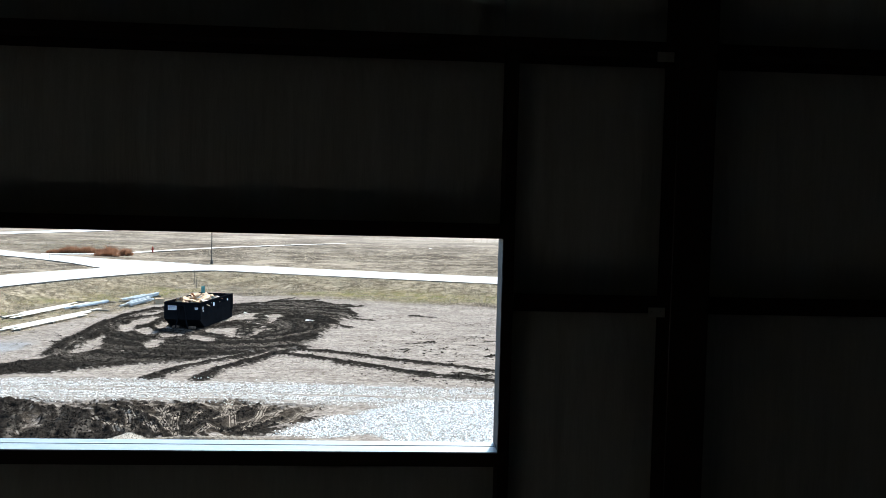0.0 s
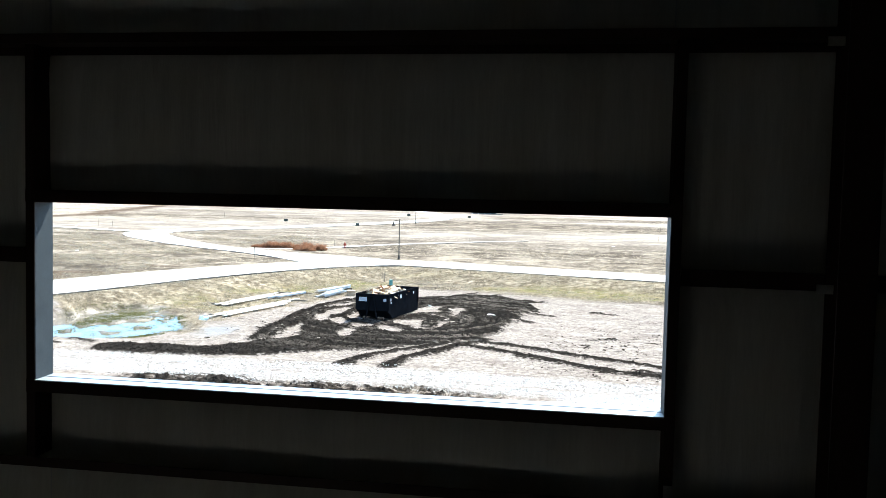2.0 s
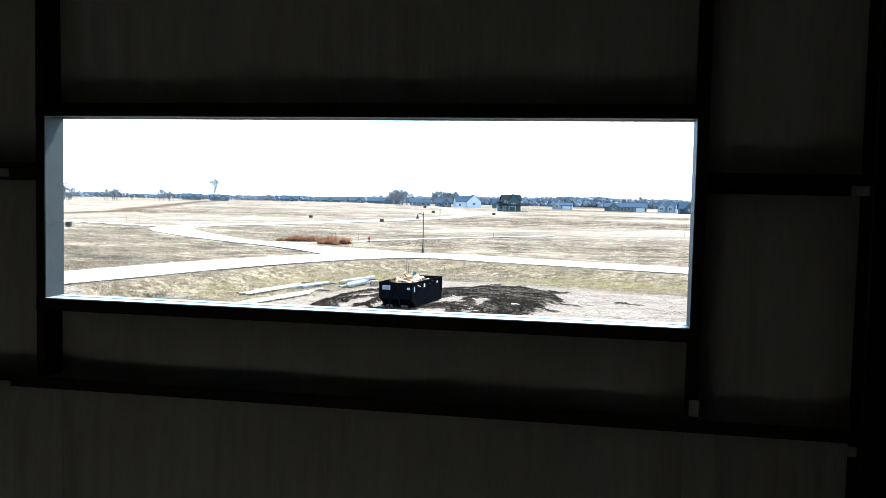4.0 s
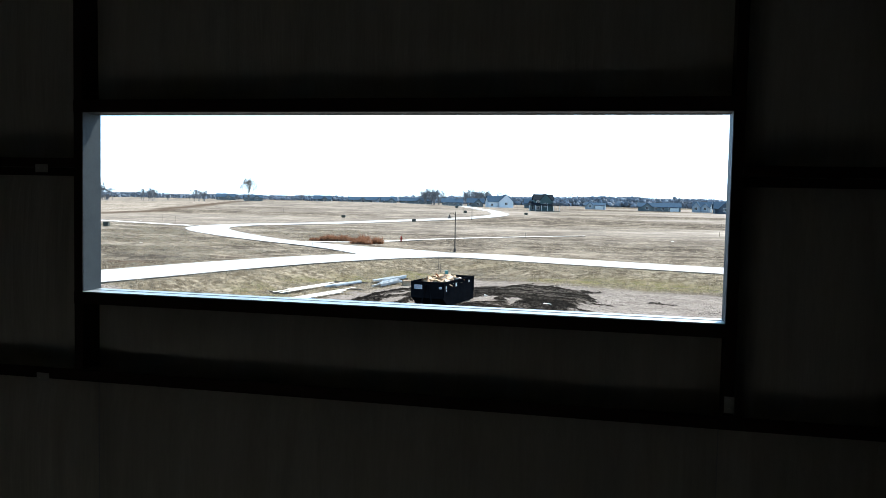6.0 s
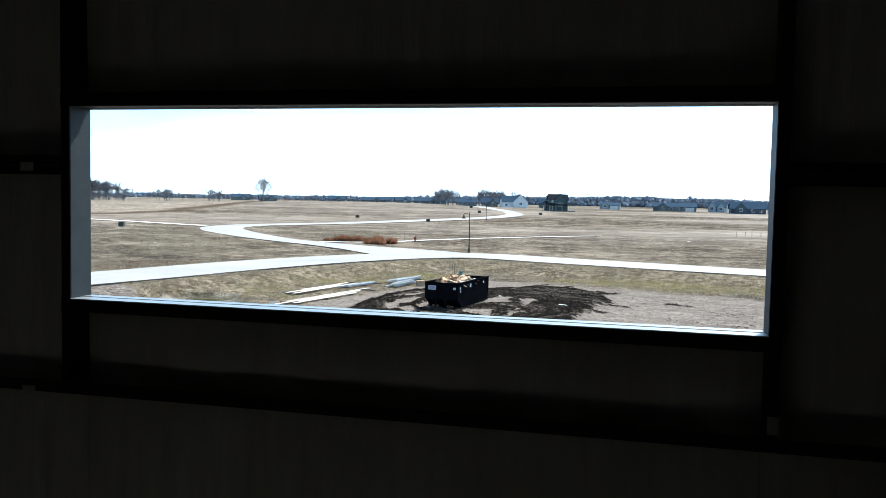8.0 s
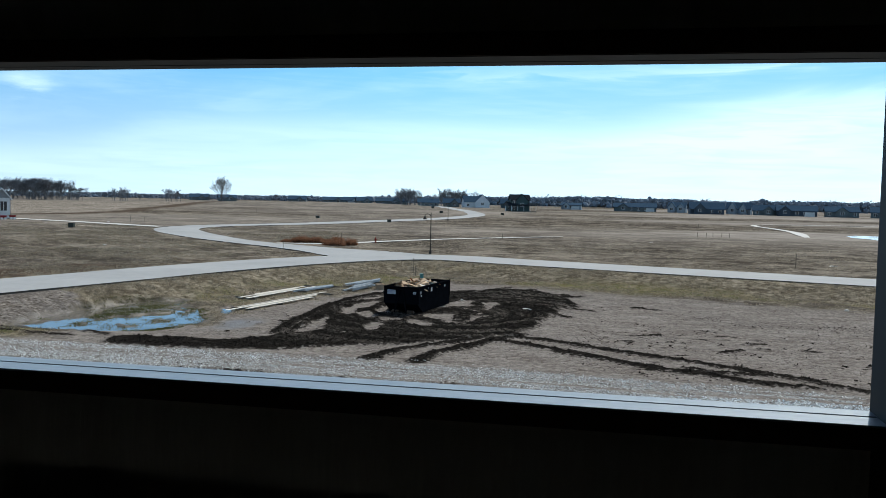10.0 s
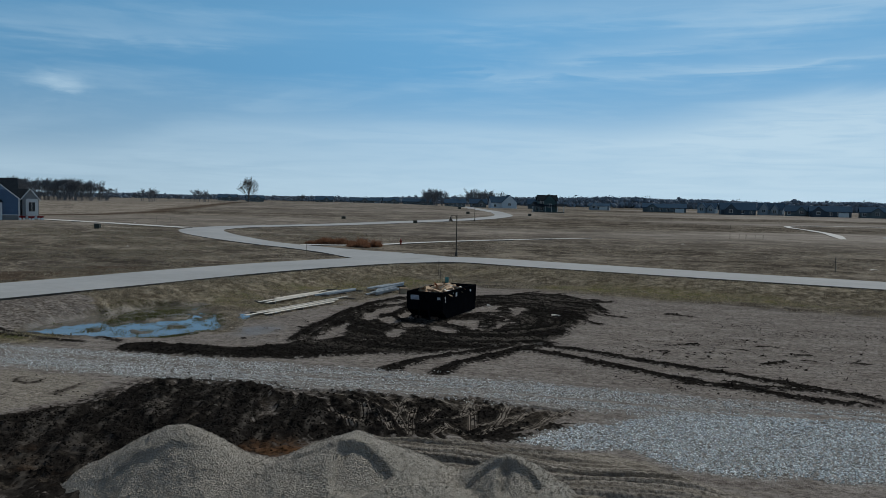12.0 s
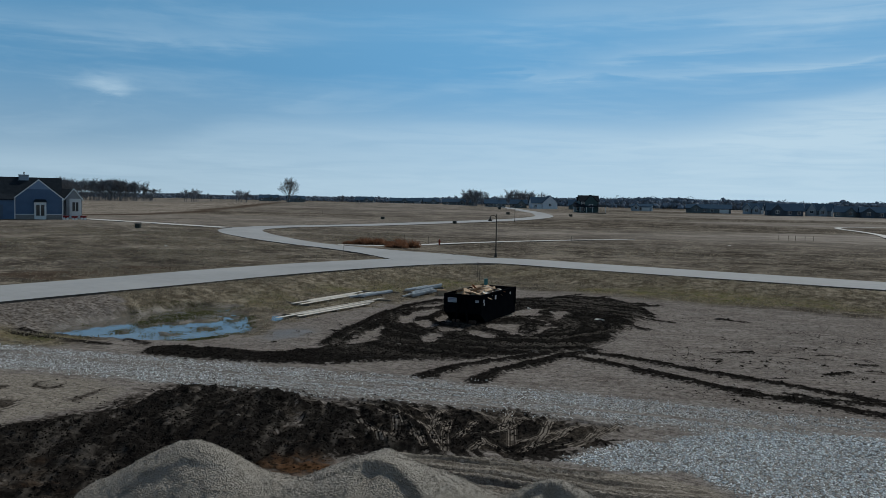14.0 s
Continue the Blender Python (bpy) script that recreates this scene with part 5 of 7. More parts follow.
def stones(x, y, z, size, r, flat=0.7):
    """Uneven eight-sided chips, joined."""
    n = len(x)
    base = np.array([(1, 0, 0), (-1, 0, 0), (0, 1, 0), (0, -1, 0), (0, 0, 1), (0, 0, -1)], float)
    v = base[None] * r.uniform(0.6, 1.25, (n, 6, 1)) + r.uniform(-0.22, 0.22, (n, 6, 3))
    v[:, :, 2] *= flat
    a = r.uniform(0, 6.283, n)
    c, s = np.cos(a)[:, None], np.sin(a)[:, None]
    v = np.stack([v[:, :, 0] * c - v[:, :, 1] * s, v[:, :, 0] * s + v[:, :, 1] * c, v[:, :, 2]], -1) * size[:, None, None]
    v += np.stack([x, y, z + size * 0.25], 1)[:, None]
    f = OCTA_F[None] + 6 * np.arange(n)[:, None, None]
    return v.reshape(-1, 3), f.reshape(-1, 3)


def stuff(name, verts, faces, material, label, category):
    me = raw_mesh(name, verts, faces)
    me.materials.append(material)
    return tagged(new(name, me), label, category, kind="stuff")


def scatter_stones():
    x, y, r = rng_points(300000, -33, 26, 19, 38, 11)
    z = zones(x, y)
    p = np.clip((z["gravel"] - 0.35) * 1.6, 0, 1) * np.where(inside(x, y, APRON) > -0.3, 1.0, 0.62)
    k = r.uniform(0, 1, len(x)) < p * 0.60
    x, y = x[k], y[k]
    v, f = stones(x, y, terrain(x, y) + z["relief"][k], r.uniform(0.020, 0.048, len(x)) * np.where(inside(x, y, APRON) > 0, 1.05, 0.82), r)
    stuff("crushed_stone", v, f, MAT_STONE, "loose pale crushed limestone on the track", "gravel")
    x, y, r = rng_points(215000, -22, 20, 18, 72, 12)
    z = zones(x, y)
    k = r.uniform(0, 1, len(x)) < np.maximum(np.clip((z["black"] - 0.5) * 3, 0, 1), 0.18 * z["damp"] * (x < -5.5)) * (1 - 0.25 * z["rust"]) * 0.75
    x, y = x[k], y[k]
    v, f = stones(x, y, terrain(x, y) + z["relief"][k], r.uniform(0.016, 0.055, len(x)) * np.where(r.uniform(0, 1, len(x)) > 0.93, 1.6, 1.0) * np.where(y < 32, 0.95, 0.9), r, 0.75)
    qx, qy, r2 = rng_points(5500, 1, 22, 35, 64, 13)
    keep = r2.uniform(0, 1, len(qx)) < 0.9 * smooth(0.54, 0.68, fbm(qx * 0.22 + 0.1 * qy, qy * 0.5, 3, 48)) * smooth(1, 5, qx) * smooth(64, 57, qy)
    qx, qy = qx[keep], qy[keep]
    v2, f2 = stones(qx, qy, land(qx, qy), r2.uniform(0.015, 0.05, len(qx)) * np.where(r2.uniform(0, 1, len(qx)) > 0.92, 1.8, 1.0), r2, 0.6)
    v, f = np.vstack([v, v2]), np.vstack([f, f2 + len(v)])
    stuff("mud_clods", v, f, MAT_CLOD, "black wet clods of churned mud along the tracks", "mud")


    x, y, r = rng_points(46000, -24, 26, 33, 74, 14)
    z = zones(x, y)
    k = (z["black"] < 0.45) & (z["wet"] < 0.3) & (z["field"] < 0.5) & (r.uniform(0, 1, len(x)) < 0.15 + 0.9 * smooth(0.42, 0.66, fbm(x * 0.4, y * 0.6, 4, 49)))
    x, y = x[k], y[k]
    v, f = stones(x, y, terrain(x, y) + z["relief"][k], r.uniform(0.012, 0.04, len(x)) * np.where(r.uniform(0, 1, len(x)) > 0.95, 1.7, 1.0), r, 0.6)
    stuff("dirt_clods", v, f, MAT_DIRTCLOD, "small dry clods and stones on the bare pad", "dirt")


scatter_stones()


def blades(x, y, z, h, w, r, lean=0.5, per=4):
    """Tufts of a few leaning blades each."""
    x, y, z, h, w = (np.repeat(q, per) for q in (x, y, z, h, w))
    n = len(x)
    a, b = r.uniform(0, 6.283, n), r.uniform(0, 6.283, n)
    l = r.uniform(0.1, lean, n) * h
    h = h * r.uniform(0.6, 1.1, n)
    ox, oy = r.normal(0, 0.05, n) + 0.25 * h * np.cos(b) * 0.3, r.normal(0, 0.05, n)
    v = np.empty((n, 3, 3))
    v[:, 0] = np.stack([x + ox - w * np.cos(a), y + oy - w * np.sin(a), z - 0.02], 1)
    v[:, 1] = np.stack([x + ox + w * np.cos(a), y + oy + w * np.sin(a), z - 0.02], 1)
    v[:, 2] = np.stack([x + ox + l * np.cos(b), y + oy + l * np.sin(b), z + h], 1)
    return v.reshape(-1, 3), np.arange(3 * n).reshape(-1, 3)


def scatter_grass():
    x, y, r = rng_points(170000, -75, 60, 36, 135, 21)
    z = zones(x, y)
    d, s = dist_to(x, y, ROAD_LINE[::2])
    du, _ = dist_to(x, y, curve(UPPER[:12], 4))
    patch = fbm(x * 0.22, y * 0.35, 3, 90)
    k = (r.uniform(0, 1, len(x)) < np.clip((z["field"] - 0.4) * 2, 0, 1) * (0.25 + 1.1 * smooth(0.4, 0.65, patch)) * np.where(s > 0, 0.35, 1.0)) & (d > 4.9) & (du > 5.6) & (z["wet"] < 0.5)
    x, y = x[k], y[k]
    n = len(x)
    v, f = blades(x, y, terrain(x, y) + z["relief"][k], r.uniform(0.05, 0.15, n), r.uniform(0.02, 0.05, n), r, 2.4, 2)
    stuff("dry_grass", v, f, MAT_DRYGRASS, "short dry straw-coloured grass on the bank and fields", "grass")
    x, y, r = rng_points(230000, -50, 34, 38, 96, 24)
    z = zones(x, y)
    d, s = dist_to(x, y, ROAD_LINE[::2])
    k = (d > 4.7) & (s < 0) & (z["wet"] < 0.35) & (r.uniform(0, 1, len(x)) < np.clip(z["straw"] * 1.1 + 0.5 * (z["field"] - 0.4), 0, 1) * (0.2 + 0.9 * smooth(0.38, 0.62, fbm(x * 0.5, y * 0.5, 4, 95))))
    x, y = x[k], y[k]
    n = len(x)
    v, f = blades(x, y, terrain(x, y) + z["relief"][k], r.uniform(0.05, 0.17, n), r.uniform(0.012, 0.034, n), r, 2.2, 2)
    stuff("bank_grass", v, f, MAT_DRYGRASS, "dense dead straw-coloured grass on the road bank", "grass")
    x, y, r = rng_points(170000, -112, -38, 48, 152, 25)
    z = zones(x, y)
    d, s = dist_to(x, y, ROAD_LINE[::2])
    du = np.minimum(dist_to(x, y, curve(UPPER[:12], 4))[0] - 5.4, dist_to(x, y, curve(DRIVE, 4))[0] - 2.2)
    k = (d > 4.9) & (s > 0) & (du > 0) & (r.uniform(0, 1, len(x)) < smooth(0.44, 0.62, fbm(x * 0.16, y * 0.16, 5, 96)))
    x, y = x[k], y[k]
    n = len(x)
    v, f = blades(x, y, terrain(x, y) + z["relief"][k], r.uniform(0.05, 0.15, n), r.uniform(0.02, 0.05, n), r, 2.6, 3)
    stuff("field_grass", v, f, MAT_DRYGRASS, "patchy dead grass on the rough field", "grass")
    x, y, r = rng_points(26000, -40, 30, 36, 92, 22)
    z = zones(x, y)
    k = (r.uniform(0, 1, len(x)) < np.clip(z["green"] - 0.15, 0, 1)) & (z["wet"] < 0.75)
    x, y, h = x[k], y[k], terrain(x[k], y[k]) + z["relief"][k]
    tx, ty, _ = rng_points(8000, -26, -17, 41, 54, 26)
    k = within(tx, ty, THATCH) + 1.6 * (fbm(tx * 0.8, ty * 0.8, 3, 94) - 0.5) > 0
    tx, ty = tx[k], ty[k]
    v, f = blades(tx, ty, land(tx, ty), r.uniform(0.02, 0.07, len(tx)), r.uniform(0.012, 0.03, len(tx)), r, 2.4, 2)
    stuff("thatch_grass", v, f, MAT_DRYGRASS, "matted tan dead grass beside the puddle", "grass")
    # weeds on the isles and along the edge of the puddle
    wx, wy, _ = rng_points(17000, -33, -18, 38.5, 55, 23)
    wob = 1.4 * (fbm(wx * 0.9, wy * 0.9, 3, 97) - 0.5)
    rim = within(wx, wy, POND)
    m = (np.maximum.reduce([within(wx, wy, q) for q in (ISLE, REEDS, *ISLETS)]) + wob > -0.2) | ((np.abs(rim) < 0.5 + wob) & (wy + wx > 17)) | ((rim > 0) & (fbm(wx * 0.8, wy * 1.2, 3, 98) > 0.64))
    x, y, h = np.concatenate([x, wx[m]]), np.concatenate([y, wy[m]]), np.concatenate([h, np.maximum(terrain(wx[m], wy[m]), -0.1)])
    n = len(x)
    v, f = blades(x, y, h, r.uniform(0.03, 0.085, n), r.uniform(0.015, 0.04, n), r, 2.0, 3)
    stuff("green_grass", v, f, MAT_GREENGRASS, "sparse green grass and weeds round the puddle and bank", "grass")


scatter_grass()


PEAKS = [(-7.90, 18.85, 1.68, 0.67), (-3.49, 20.79, 1.34, 0.79), (-3.21, 19.38, 1.62, 0.50), (1.05, 20.0, 1.30, 0.66), (-5.85, 18.92, 0.88, 0.39), (-0.7, 18.6, 0.80, 0.40)]
CUTS = [
    (0.08, [(-9.1, 17.4), (-8.6, 17.85), (-8.2, 17.95), (-7.9, 18.15), (-7.0, 18.5)]),
    (0.07, [(-4.5, 18.7), (-3.8, 19.0), (-3.2, 19.15)]),
    (0.20, [(-3.25, 19.15), (-2.7, 19.22), (-2.3, 19.15), (-1.85, 18.75)]),
    (0.16, [(0.05, 19.45), (0.5, 19.84), (1.0, 19.95)]),
    (0.18, [(1.06, 19.97), (1.4, 19.86), (2.0, 19.4)]),
]


def heap_height(x, y):
    """Tipped loads that run into each other, with loader cuts in their near faces."""
    acc = np.zeros(np.shape(x))
    for px, py, h, slope in PEAKS:
        wob = 1 + 0.10 * np.sin(2 * np.arctan2(y - py, x - px) + px) + 0.16 * (fbm(x * 0.7 + px, y * 0.7, 3, 90) - 0.5)
        r = np.hypot(x - px, y - py) * wob
        acc = acc + np.exp(np.clip((h - slope * (np.sqrt(r * r + 0.16) - 0.4)) / 0.085, -40, 40))
    z = 0.085 * np.log(acc + 1e-9)
    for deep, pts in CUTS:
        c = np.array(pts)
        mid, half = c.mean(0), np.linalg.norm(c[-1] - c[0]) / 2
        d, side = dist_to(x, y, pts)
        end = smooth(half * 1.35, half * 0.95, np.hypot(x - mid[0], y - mid[1] + d * 0.5))
        jag = 0.30 * (fbm(x * 3.5, y * 3.5, 4, 92) - 0.5)
        z = z - deep * np.where(side < 0, smooth(0.0, 0.10, d + jag) * smooth(4.0, 2.2, d), 0) * end
    return z + 0.10 * (fbm(x * 1.1, y * 1.1, 4, 91) - 0.5) + 0.08 * (fbm(x * 4.0, y * 4.0, 4, 93) - 0.5)


def gravel_pile():
    xs, ys = np.arange(-12.2, 4.6, 0.055), np.arange(14.8, 25.4, 0.055)
    gx, gy = np.meshgrid(xs, ys)
    x, y = gx.ravel(), gy.ravel()
    z = heap_height(x, y)
    base = land(x, y)
    nx, ny = len(xs), len(ys)
    i = np.arange((ny - 1) * (nx - 1))
    a = (i // (nx - 1)) * nx + i % (nx - 1)
    keep = (z - base)[np.stack([a, a + 1, a + nx + 1, a + nx], 1)].max(1) > -0.06
    f = np.stack([a, a + 1, a + nx + 1, a + nx], 1)[keep]
    used = np.unique(f)
    back = np.full(nx * ny, -1)
    back[used] = np.arange(len(used))
    v = np.stack([x, y, z], 1)[used]
    t = thing("gravel_pile", (0, 0, 0), 0, "grey-brown tipped heap of fine crushed gravel with several peaks", "gravel pile")
    part("gravel_body", raw_mesh("gravel_body", v, back[f], True), MAT_PILE, t)
    r = np.random.default_rng(5)
    k = r.integers(0, len(v), 42000)
    k = k[(v[k, 2] > base[used][k] - 0.01) & (v[k, 1] > 16.5)]
    q = v[k, :2] + r.normal(0, 0.035, (len(k), 2))
    sz = r.uniform(0.008, 0.026, len(k)) * np.where(r.uniform(0, 1, len(k)) > 0.96, 1.8, 1.0)
    sv, sf = stones(q[:, 0], q[:, 1], v[k, 2] - 0.012, sz, r, 0.8)
    tagged(part("chip_layer", raw_mesh("chip_layer", sv, sf), MAT_CHIP, t, "loose gravel chips"), kind="stuff")
    return t


gravel_pile()


# ---- the skip and the stacks ----
def roll_off_dumpster(place, turn):
    t = thing("roll_off_dumpster", place, turn, "black steel roll-off dumpster heaped with cardboard and scrap, on muddy ground", "dumpster")
    L, Wd, Ht, B = 6.7, 2.44, 1.90, 0.10
    fold, foot = B + 0.62, 1.0     # the front end slopes back under itself
    for y0 in (0.0, Wd - 0.05):
        part("side_wall", Shape().prism([(foot, B), (L - 0.05, B), (L - 0.05, Ht), (0.0, Ht), (0.0, fold)], "y", y0, y0 + 0.05), MAT_BIN, t)
    s = Shape().box(0.0, 0.05, fold, 0.05, Wd - 0.05, Ht)
    s.add([(0, 0.05, fold), (0, Wd - 0.05, fold), (foot, Wd - 0.05, B), (foot, 0.05, B), (0.06, 0.05, fold), (0.06, Wd - 0.05, fold), (foot + 0.06, Wd - 0.05, B), (foot + 0.06, 0.05, B)], [(0, 3, 2, 1), (4, 5, 6, 7), (0, 1, 5, 4), (3, 7, 6, 2), (0, 4, 7, 3), (1, 2, 6, 5)])
    part("front_end", s, MAT_BIN, t)
    part("tailgate", Shape().box(L - 0.05, 0.0, B, L, Wd, Ht - 0.02).box(L, 0.3, B, L + 0.05, 0.4, Ht - 0.05).box(L, Wd - 0.4, B, L + 0.05, Wd - 0.3, Ht - 0.05), MAT_BIN, t)
    part("floor_plate", Shape().box(foot, 0.05, B, L - 0.05, Wd - 0.05, B + 0.05), MAT_RUST, t)
    for y0 in (-0.05, Wd - 0.05):
        part("top_rail", Shape().box(-0.04, y0, Ht - 0.09, L + 0.02, y0 + 0.10, Ht + 0.01), MAT_BIN, t, bevel=0.012)
    part("end_rail", Shape().box(-0.05, 0.05, Ht - 0.09, 0.05, Wd - 0.05, Ht + 0.008), MAT_BIN, t, bevel=0.012)
    for side in (-0.06, Wd):
        for x in (0.02, L - 0.12):
            part("corner_post", Shape().box(x, side, B + 0.65, x + 0.09, side + 0.06, Ht - 0.09), MAT_BIN, t)
    for y0 in (0.55, Wd - 0.75):
        part("skid_rail", Shape().box(0.15, y0, 0.0, L, y0 + 0.2, B - 0.003), MAT_RUST, t)
        part("roller", Shape().tube((0.35, y0 - 0.12, 0.14), (0.35, y0 + 0.32, 0.14), 0.12, n=14), MAT_RUST, t)
        part("roller", Shape().tube((L - 0.4, y0 - 0.12, 0.12), (L - 0.4, y0 + 0.32, 0.12), 0.12, n=14), MAT_RUST, t)
    for y in (0.7, Wd - 0.7):
        part("hoist_strut", Shape().tube((-0.07, Wd / 2 + (0.13 if y > 1 else -0.13), Ht - 0.25), (-0.10, y - (0.10 if y > 1 else -0.10), 0.16), 0.055, n=8), MAT_BIN, t)
    part("hoist_hook", Shape().tube((-0.07, Wd / 2 - 0.17, Ht - 0.22), (-0.07, Wd / 2 + 0.17, Ht - 0.22), 0.06, n=8), MAT_BIN, t)
    # stickers, with bars for their print
    for nm, b, bars in (("sticker", (-0.008, 1.62, 1.36, -0.001, 2.22, 1.66), 3), ("sticker", (-0.008, 0.12, 1.42, -0.001, 0.34, 1.58), 1)):
        st = part(nm, Shape().box(*b), MAT_STICKER, t, "white sticker with grey bars of print")
        for k in range(bars):
            z = b[2] + 0.05 + k * 0.08
            part("print_bar", Shape().box(b[0] - 0.005, b[1] + 0.05, z, b[0], b[4] - 0.05, z + 0.035), MAT_STICKBAR, st)
    for x, z, w, h in ((0.25, 1.40, 0.16, 0.2), (0.32, 1.22, 0.14, 0.14), (2.3, 1.42, 0.3, 0.26), (5.2, 1.5, 0.22, 0.16)):
        part("sticker", Shape().box(x + 0.1, -0.068, z, x + 0.1 + w, -0.062, z + h), MAT_STICKER, t, "white sticker")
    return t


_dl = math.degrees(math.atan2(6.84, 0.98))
dumpster = roll_off_dumpster((-8.07, 51.69, 0.0), _dl)


def scrap():
    """What is heaped in the skip: boxes, sheets, boards. Each is a thing that rests on the load."""
    base = dumpster.matrix_world
    r = random.Random(5)
    heap = Shape()
    n, m = 20, 9
    vs = [(0.3 + 6.2 * i / (n - 1), 0.1 + 2.24 * j / (m - 1), 1.35 - 0.9 * max(0.0, i / (n - 1) - 0.62) / 0.38 + 0.42 * math.sin(math.pi * j / (m - 1)) + 0.28 * (noise.noise((i * 0.6, j * 0.6, 3)))) for i in range(n) for j in range(m)]
    heap.add(vs, [(i * m + j, i * m + j + 1, (i + 1) * m + j + 1, (i + 1) * m + j) for i in range(n - 1) for j in range(m - 1)])
    h = solid("scrap_heap", heap, MAT_RUST, "heap of mixed brown scrap that fills the dumpster", "scrap heap")
    h.matrix_world = base.copy()
    for k in range(58):
        x, y = 0.45 + 4.3 * r.random() ** 0.85, 0.32 + 1.75 * r.random()
        z = 1.56 + 0.26 * math.sin(math.pi * y / 2.44) + 0.18 * r.random()
        kind = r.random()
        tilt = (r.uniform(-28, 28), r.uniform(-28, 28), r.uniform(0, 180))
        if kind < 0.16:
            w, d, q = r.uniform(0.35, 0.8), r.uniform(0.3, 0.6), r.uniform(0.2, 0.45)
            nm, s, mt, lb, ct = "cardboard_box", Shape().box(-w / 2, -d / 2, -q, w / 2, d / 2, 0.03).box(-w / 2, d / 2, 0.0, w / 2, d / 2 + 0.2, 0.012), MAT_CARD, "crushed brown cardboard box thrown in the dumpster", "box"
        elif kind < 0.82:
            w, d = r.uniform(0.5, 1.2), r.uniform(0.35, 0.8)
            nm, s, mt, lb, ct = "cardboard_sheet", Shape().prism([(-w / 2, -0.05), (0, 0.03), (w / 2, -0.08), (w / 2, -0.06), (0, 0.05), (-w / 2, -0.03)], "y", -d / 2, d / 2), (MAT_CARD if r.random() < 0.85 else MAT_PAPER), "bent pale sheet of packaging on the scrap", "packaging"
        elif kind < 0.95:
            w = r.uniform(1.0, 2.4)
            nm, s, mt, lb, ct = "scrap_board", Shape().box(-w / 2, -0.07, -0.02, w / 2, 0.07, 0.02), (MAT_LUMBER if r.random() < 0.7 else MAT_REDWOOD), "offcut of board lying on the scrap", "board"
        else:
            w = r.uniform(0.25, 0.5)
            nm, s, mt, lb, ct = "paper_sack", Shape().prism([(-w, -0.1), (-w * 0.5, 0.08), (w * 0.4, 0.1), (w, -0.05), (w * 0.3, -0.14)], "y", -0.25, 0.25), MAT_PAPER, "white crumpled packaging sack on the scrap", "sack"
        ob = solid(nm, s, mt, lb, ct, group="scrap in the dumpster")
        ob.matrix_world = base @ pose(x, y, z, *tilt)


scrap()


def stack(name, a, b, boards, material, label, category, seed, sleepers=4):
    """Long members laid side by side, their ends uneven, on cross timbers."""
    a, b = Vector((*a, 0)), Vector((*b, 0))
    ang = math.degrees(math.atan2(b.y - a.y, b.x - a.x))
    ln = (b - a).length
    r = random.Random(seed)
    base = ground_at(*(a + (b - a) * 0.5).xy) + 0.03
    t = thing(name, (a.x, a.y, base), ang, label, category)
    for k in range(sleepers):
        x = ln * (0.1 + 0.8 * k / (sleepers - 1))
        z = ground_at(*(a + (b - a) * (x / ln)).xy) - base
        part("cross_timber", Shape().box(x - 0.05, -0.15, z - 0.05, x + 0.05, 0.38 * boards[0] + 0.15, 0.09), MAT_STAKE, t)
    for k in range(boards[0]):
        for q in range(boards[1]):
            x0, x1 = r.uniform(-0.6, 0.3 * ln), ln + r.uniform(-0.38 * ln, 0.3)
            y = k * (0.30 if category == "steel channels" else 0.34) + r.uniform(-0.04, 0.04)
            tilt = Matrix.Rotation(r.uniform(-0.02, 0.02), 4, "Z")
            s = Shape()
            if category == "steel channels":
                s.box(x0, y, 0.1 + q * 0.13, x1, y + 0.012, 0.22 + q * 0.13, tilt).box(x0, y + 0.012, 0.1 + q * 0.13, x1, y + 0.16, 0.112 + q * 0.13, tilt).box(x0, y + 0.012, 0.21 + q * 0.13, x1, y + 0.16, 0.222 + q * 0.13, tilt)
                part("channel", s, material, t)
            else:
                s.box(x0, y, 0.09 + q * 0.045, x1, y + 0.25, 0.125 + q * 0.045, tilt)
                part("board", s, material, t)
    return t


stack("board_stack", (-22.1, 55.0), (-19.7, 67.3), (4, 1), MAT_PANEL, "loose stack of long weathered pale boards on grass", "boards", 3)
stack("board_stack", (-19.8, 49.2), (-17.0, 62.4), (4, 1), MAT_PANEL, "loose stack of long weathered pale boards on bare ground", "boards", 7)
stack("channel_stack", (-19.9, 61.2), (-18.3, 67.0), (3, 1), MAT_BLUESTEEL, "stack of blue-grey steel channels on grass", "steel channels", 9, 3)
stack("channel_stack", (-17.2, 66.6), (-16.1, 72.6), (3, 2), MAT_BLUESTEEL, "stack of blue-grey steel channels on grass", "steel channels", 11, 3)
stack("channel_stack", (-16.3, 63.8), (-15.5, 69.4), (3, 2), MAT_BLUESTEEL, "stack of blue-grey steel channels beside the mud", "steel channels", 13, 3)


def litter():
    r = random.Random(4)
    for x, y, w in ((-1.2, 57.2, 0.7), (-6.6, 61.0, 0.35), (-104.5, 166.6, 0.7), (-60, 96, 0.5), (31.0, 104.0, 1.0), (12, 150, 0.8), (22.6, 65.5, 0.4)):
        s = Shape().prism([(-w / 2, 0.0), (-w / 5, 0.10), (w / 4, 0.06), (w / 2, 0.0)], "y", -w * 0.25, w * 0.25)
        z = float(land(np.array([x]), np.array([y]))[0])
        solid("paper_scrap", s, MAT_PAPER, "white scrap of paper lying on the ground", "litter", group="scraps on the ground", place=(x, y, z), turn=r.uniform(0, 180))


litter()


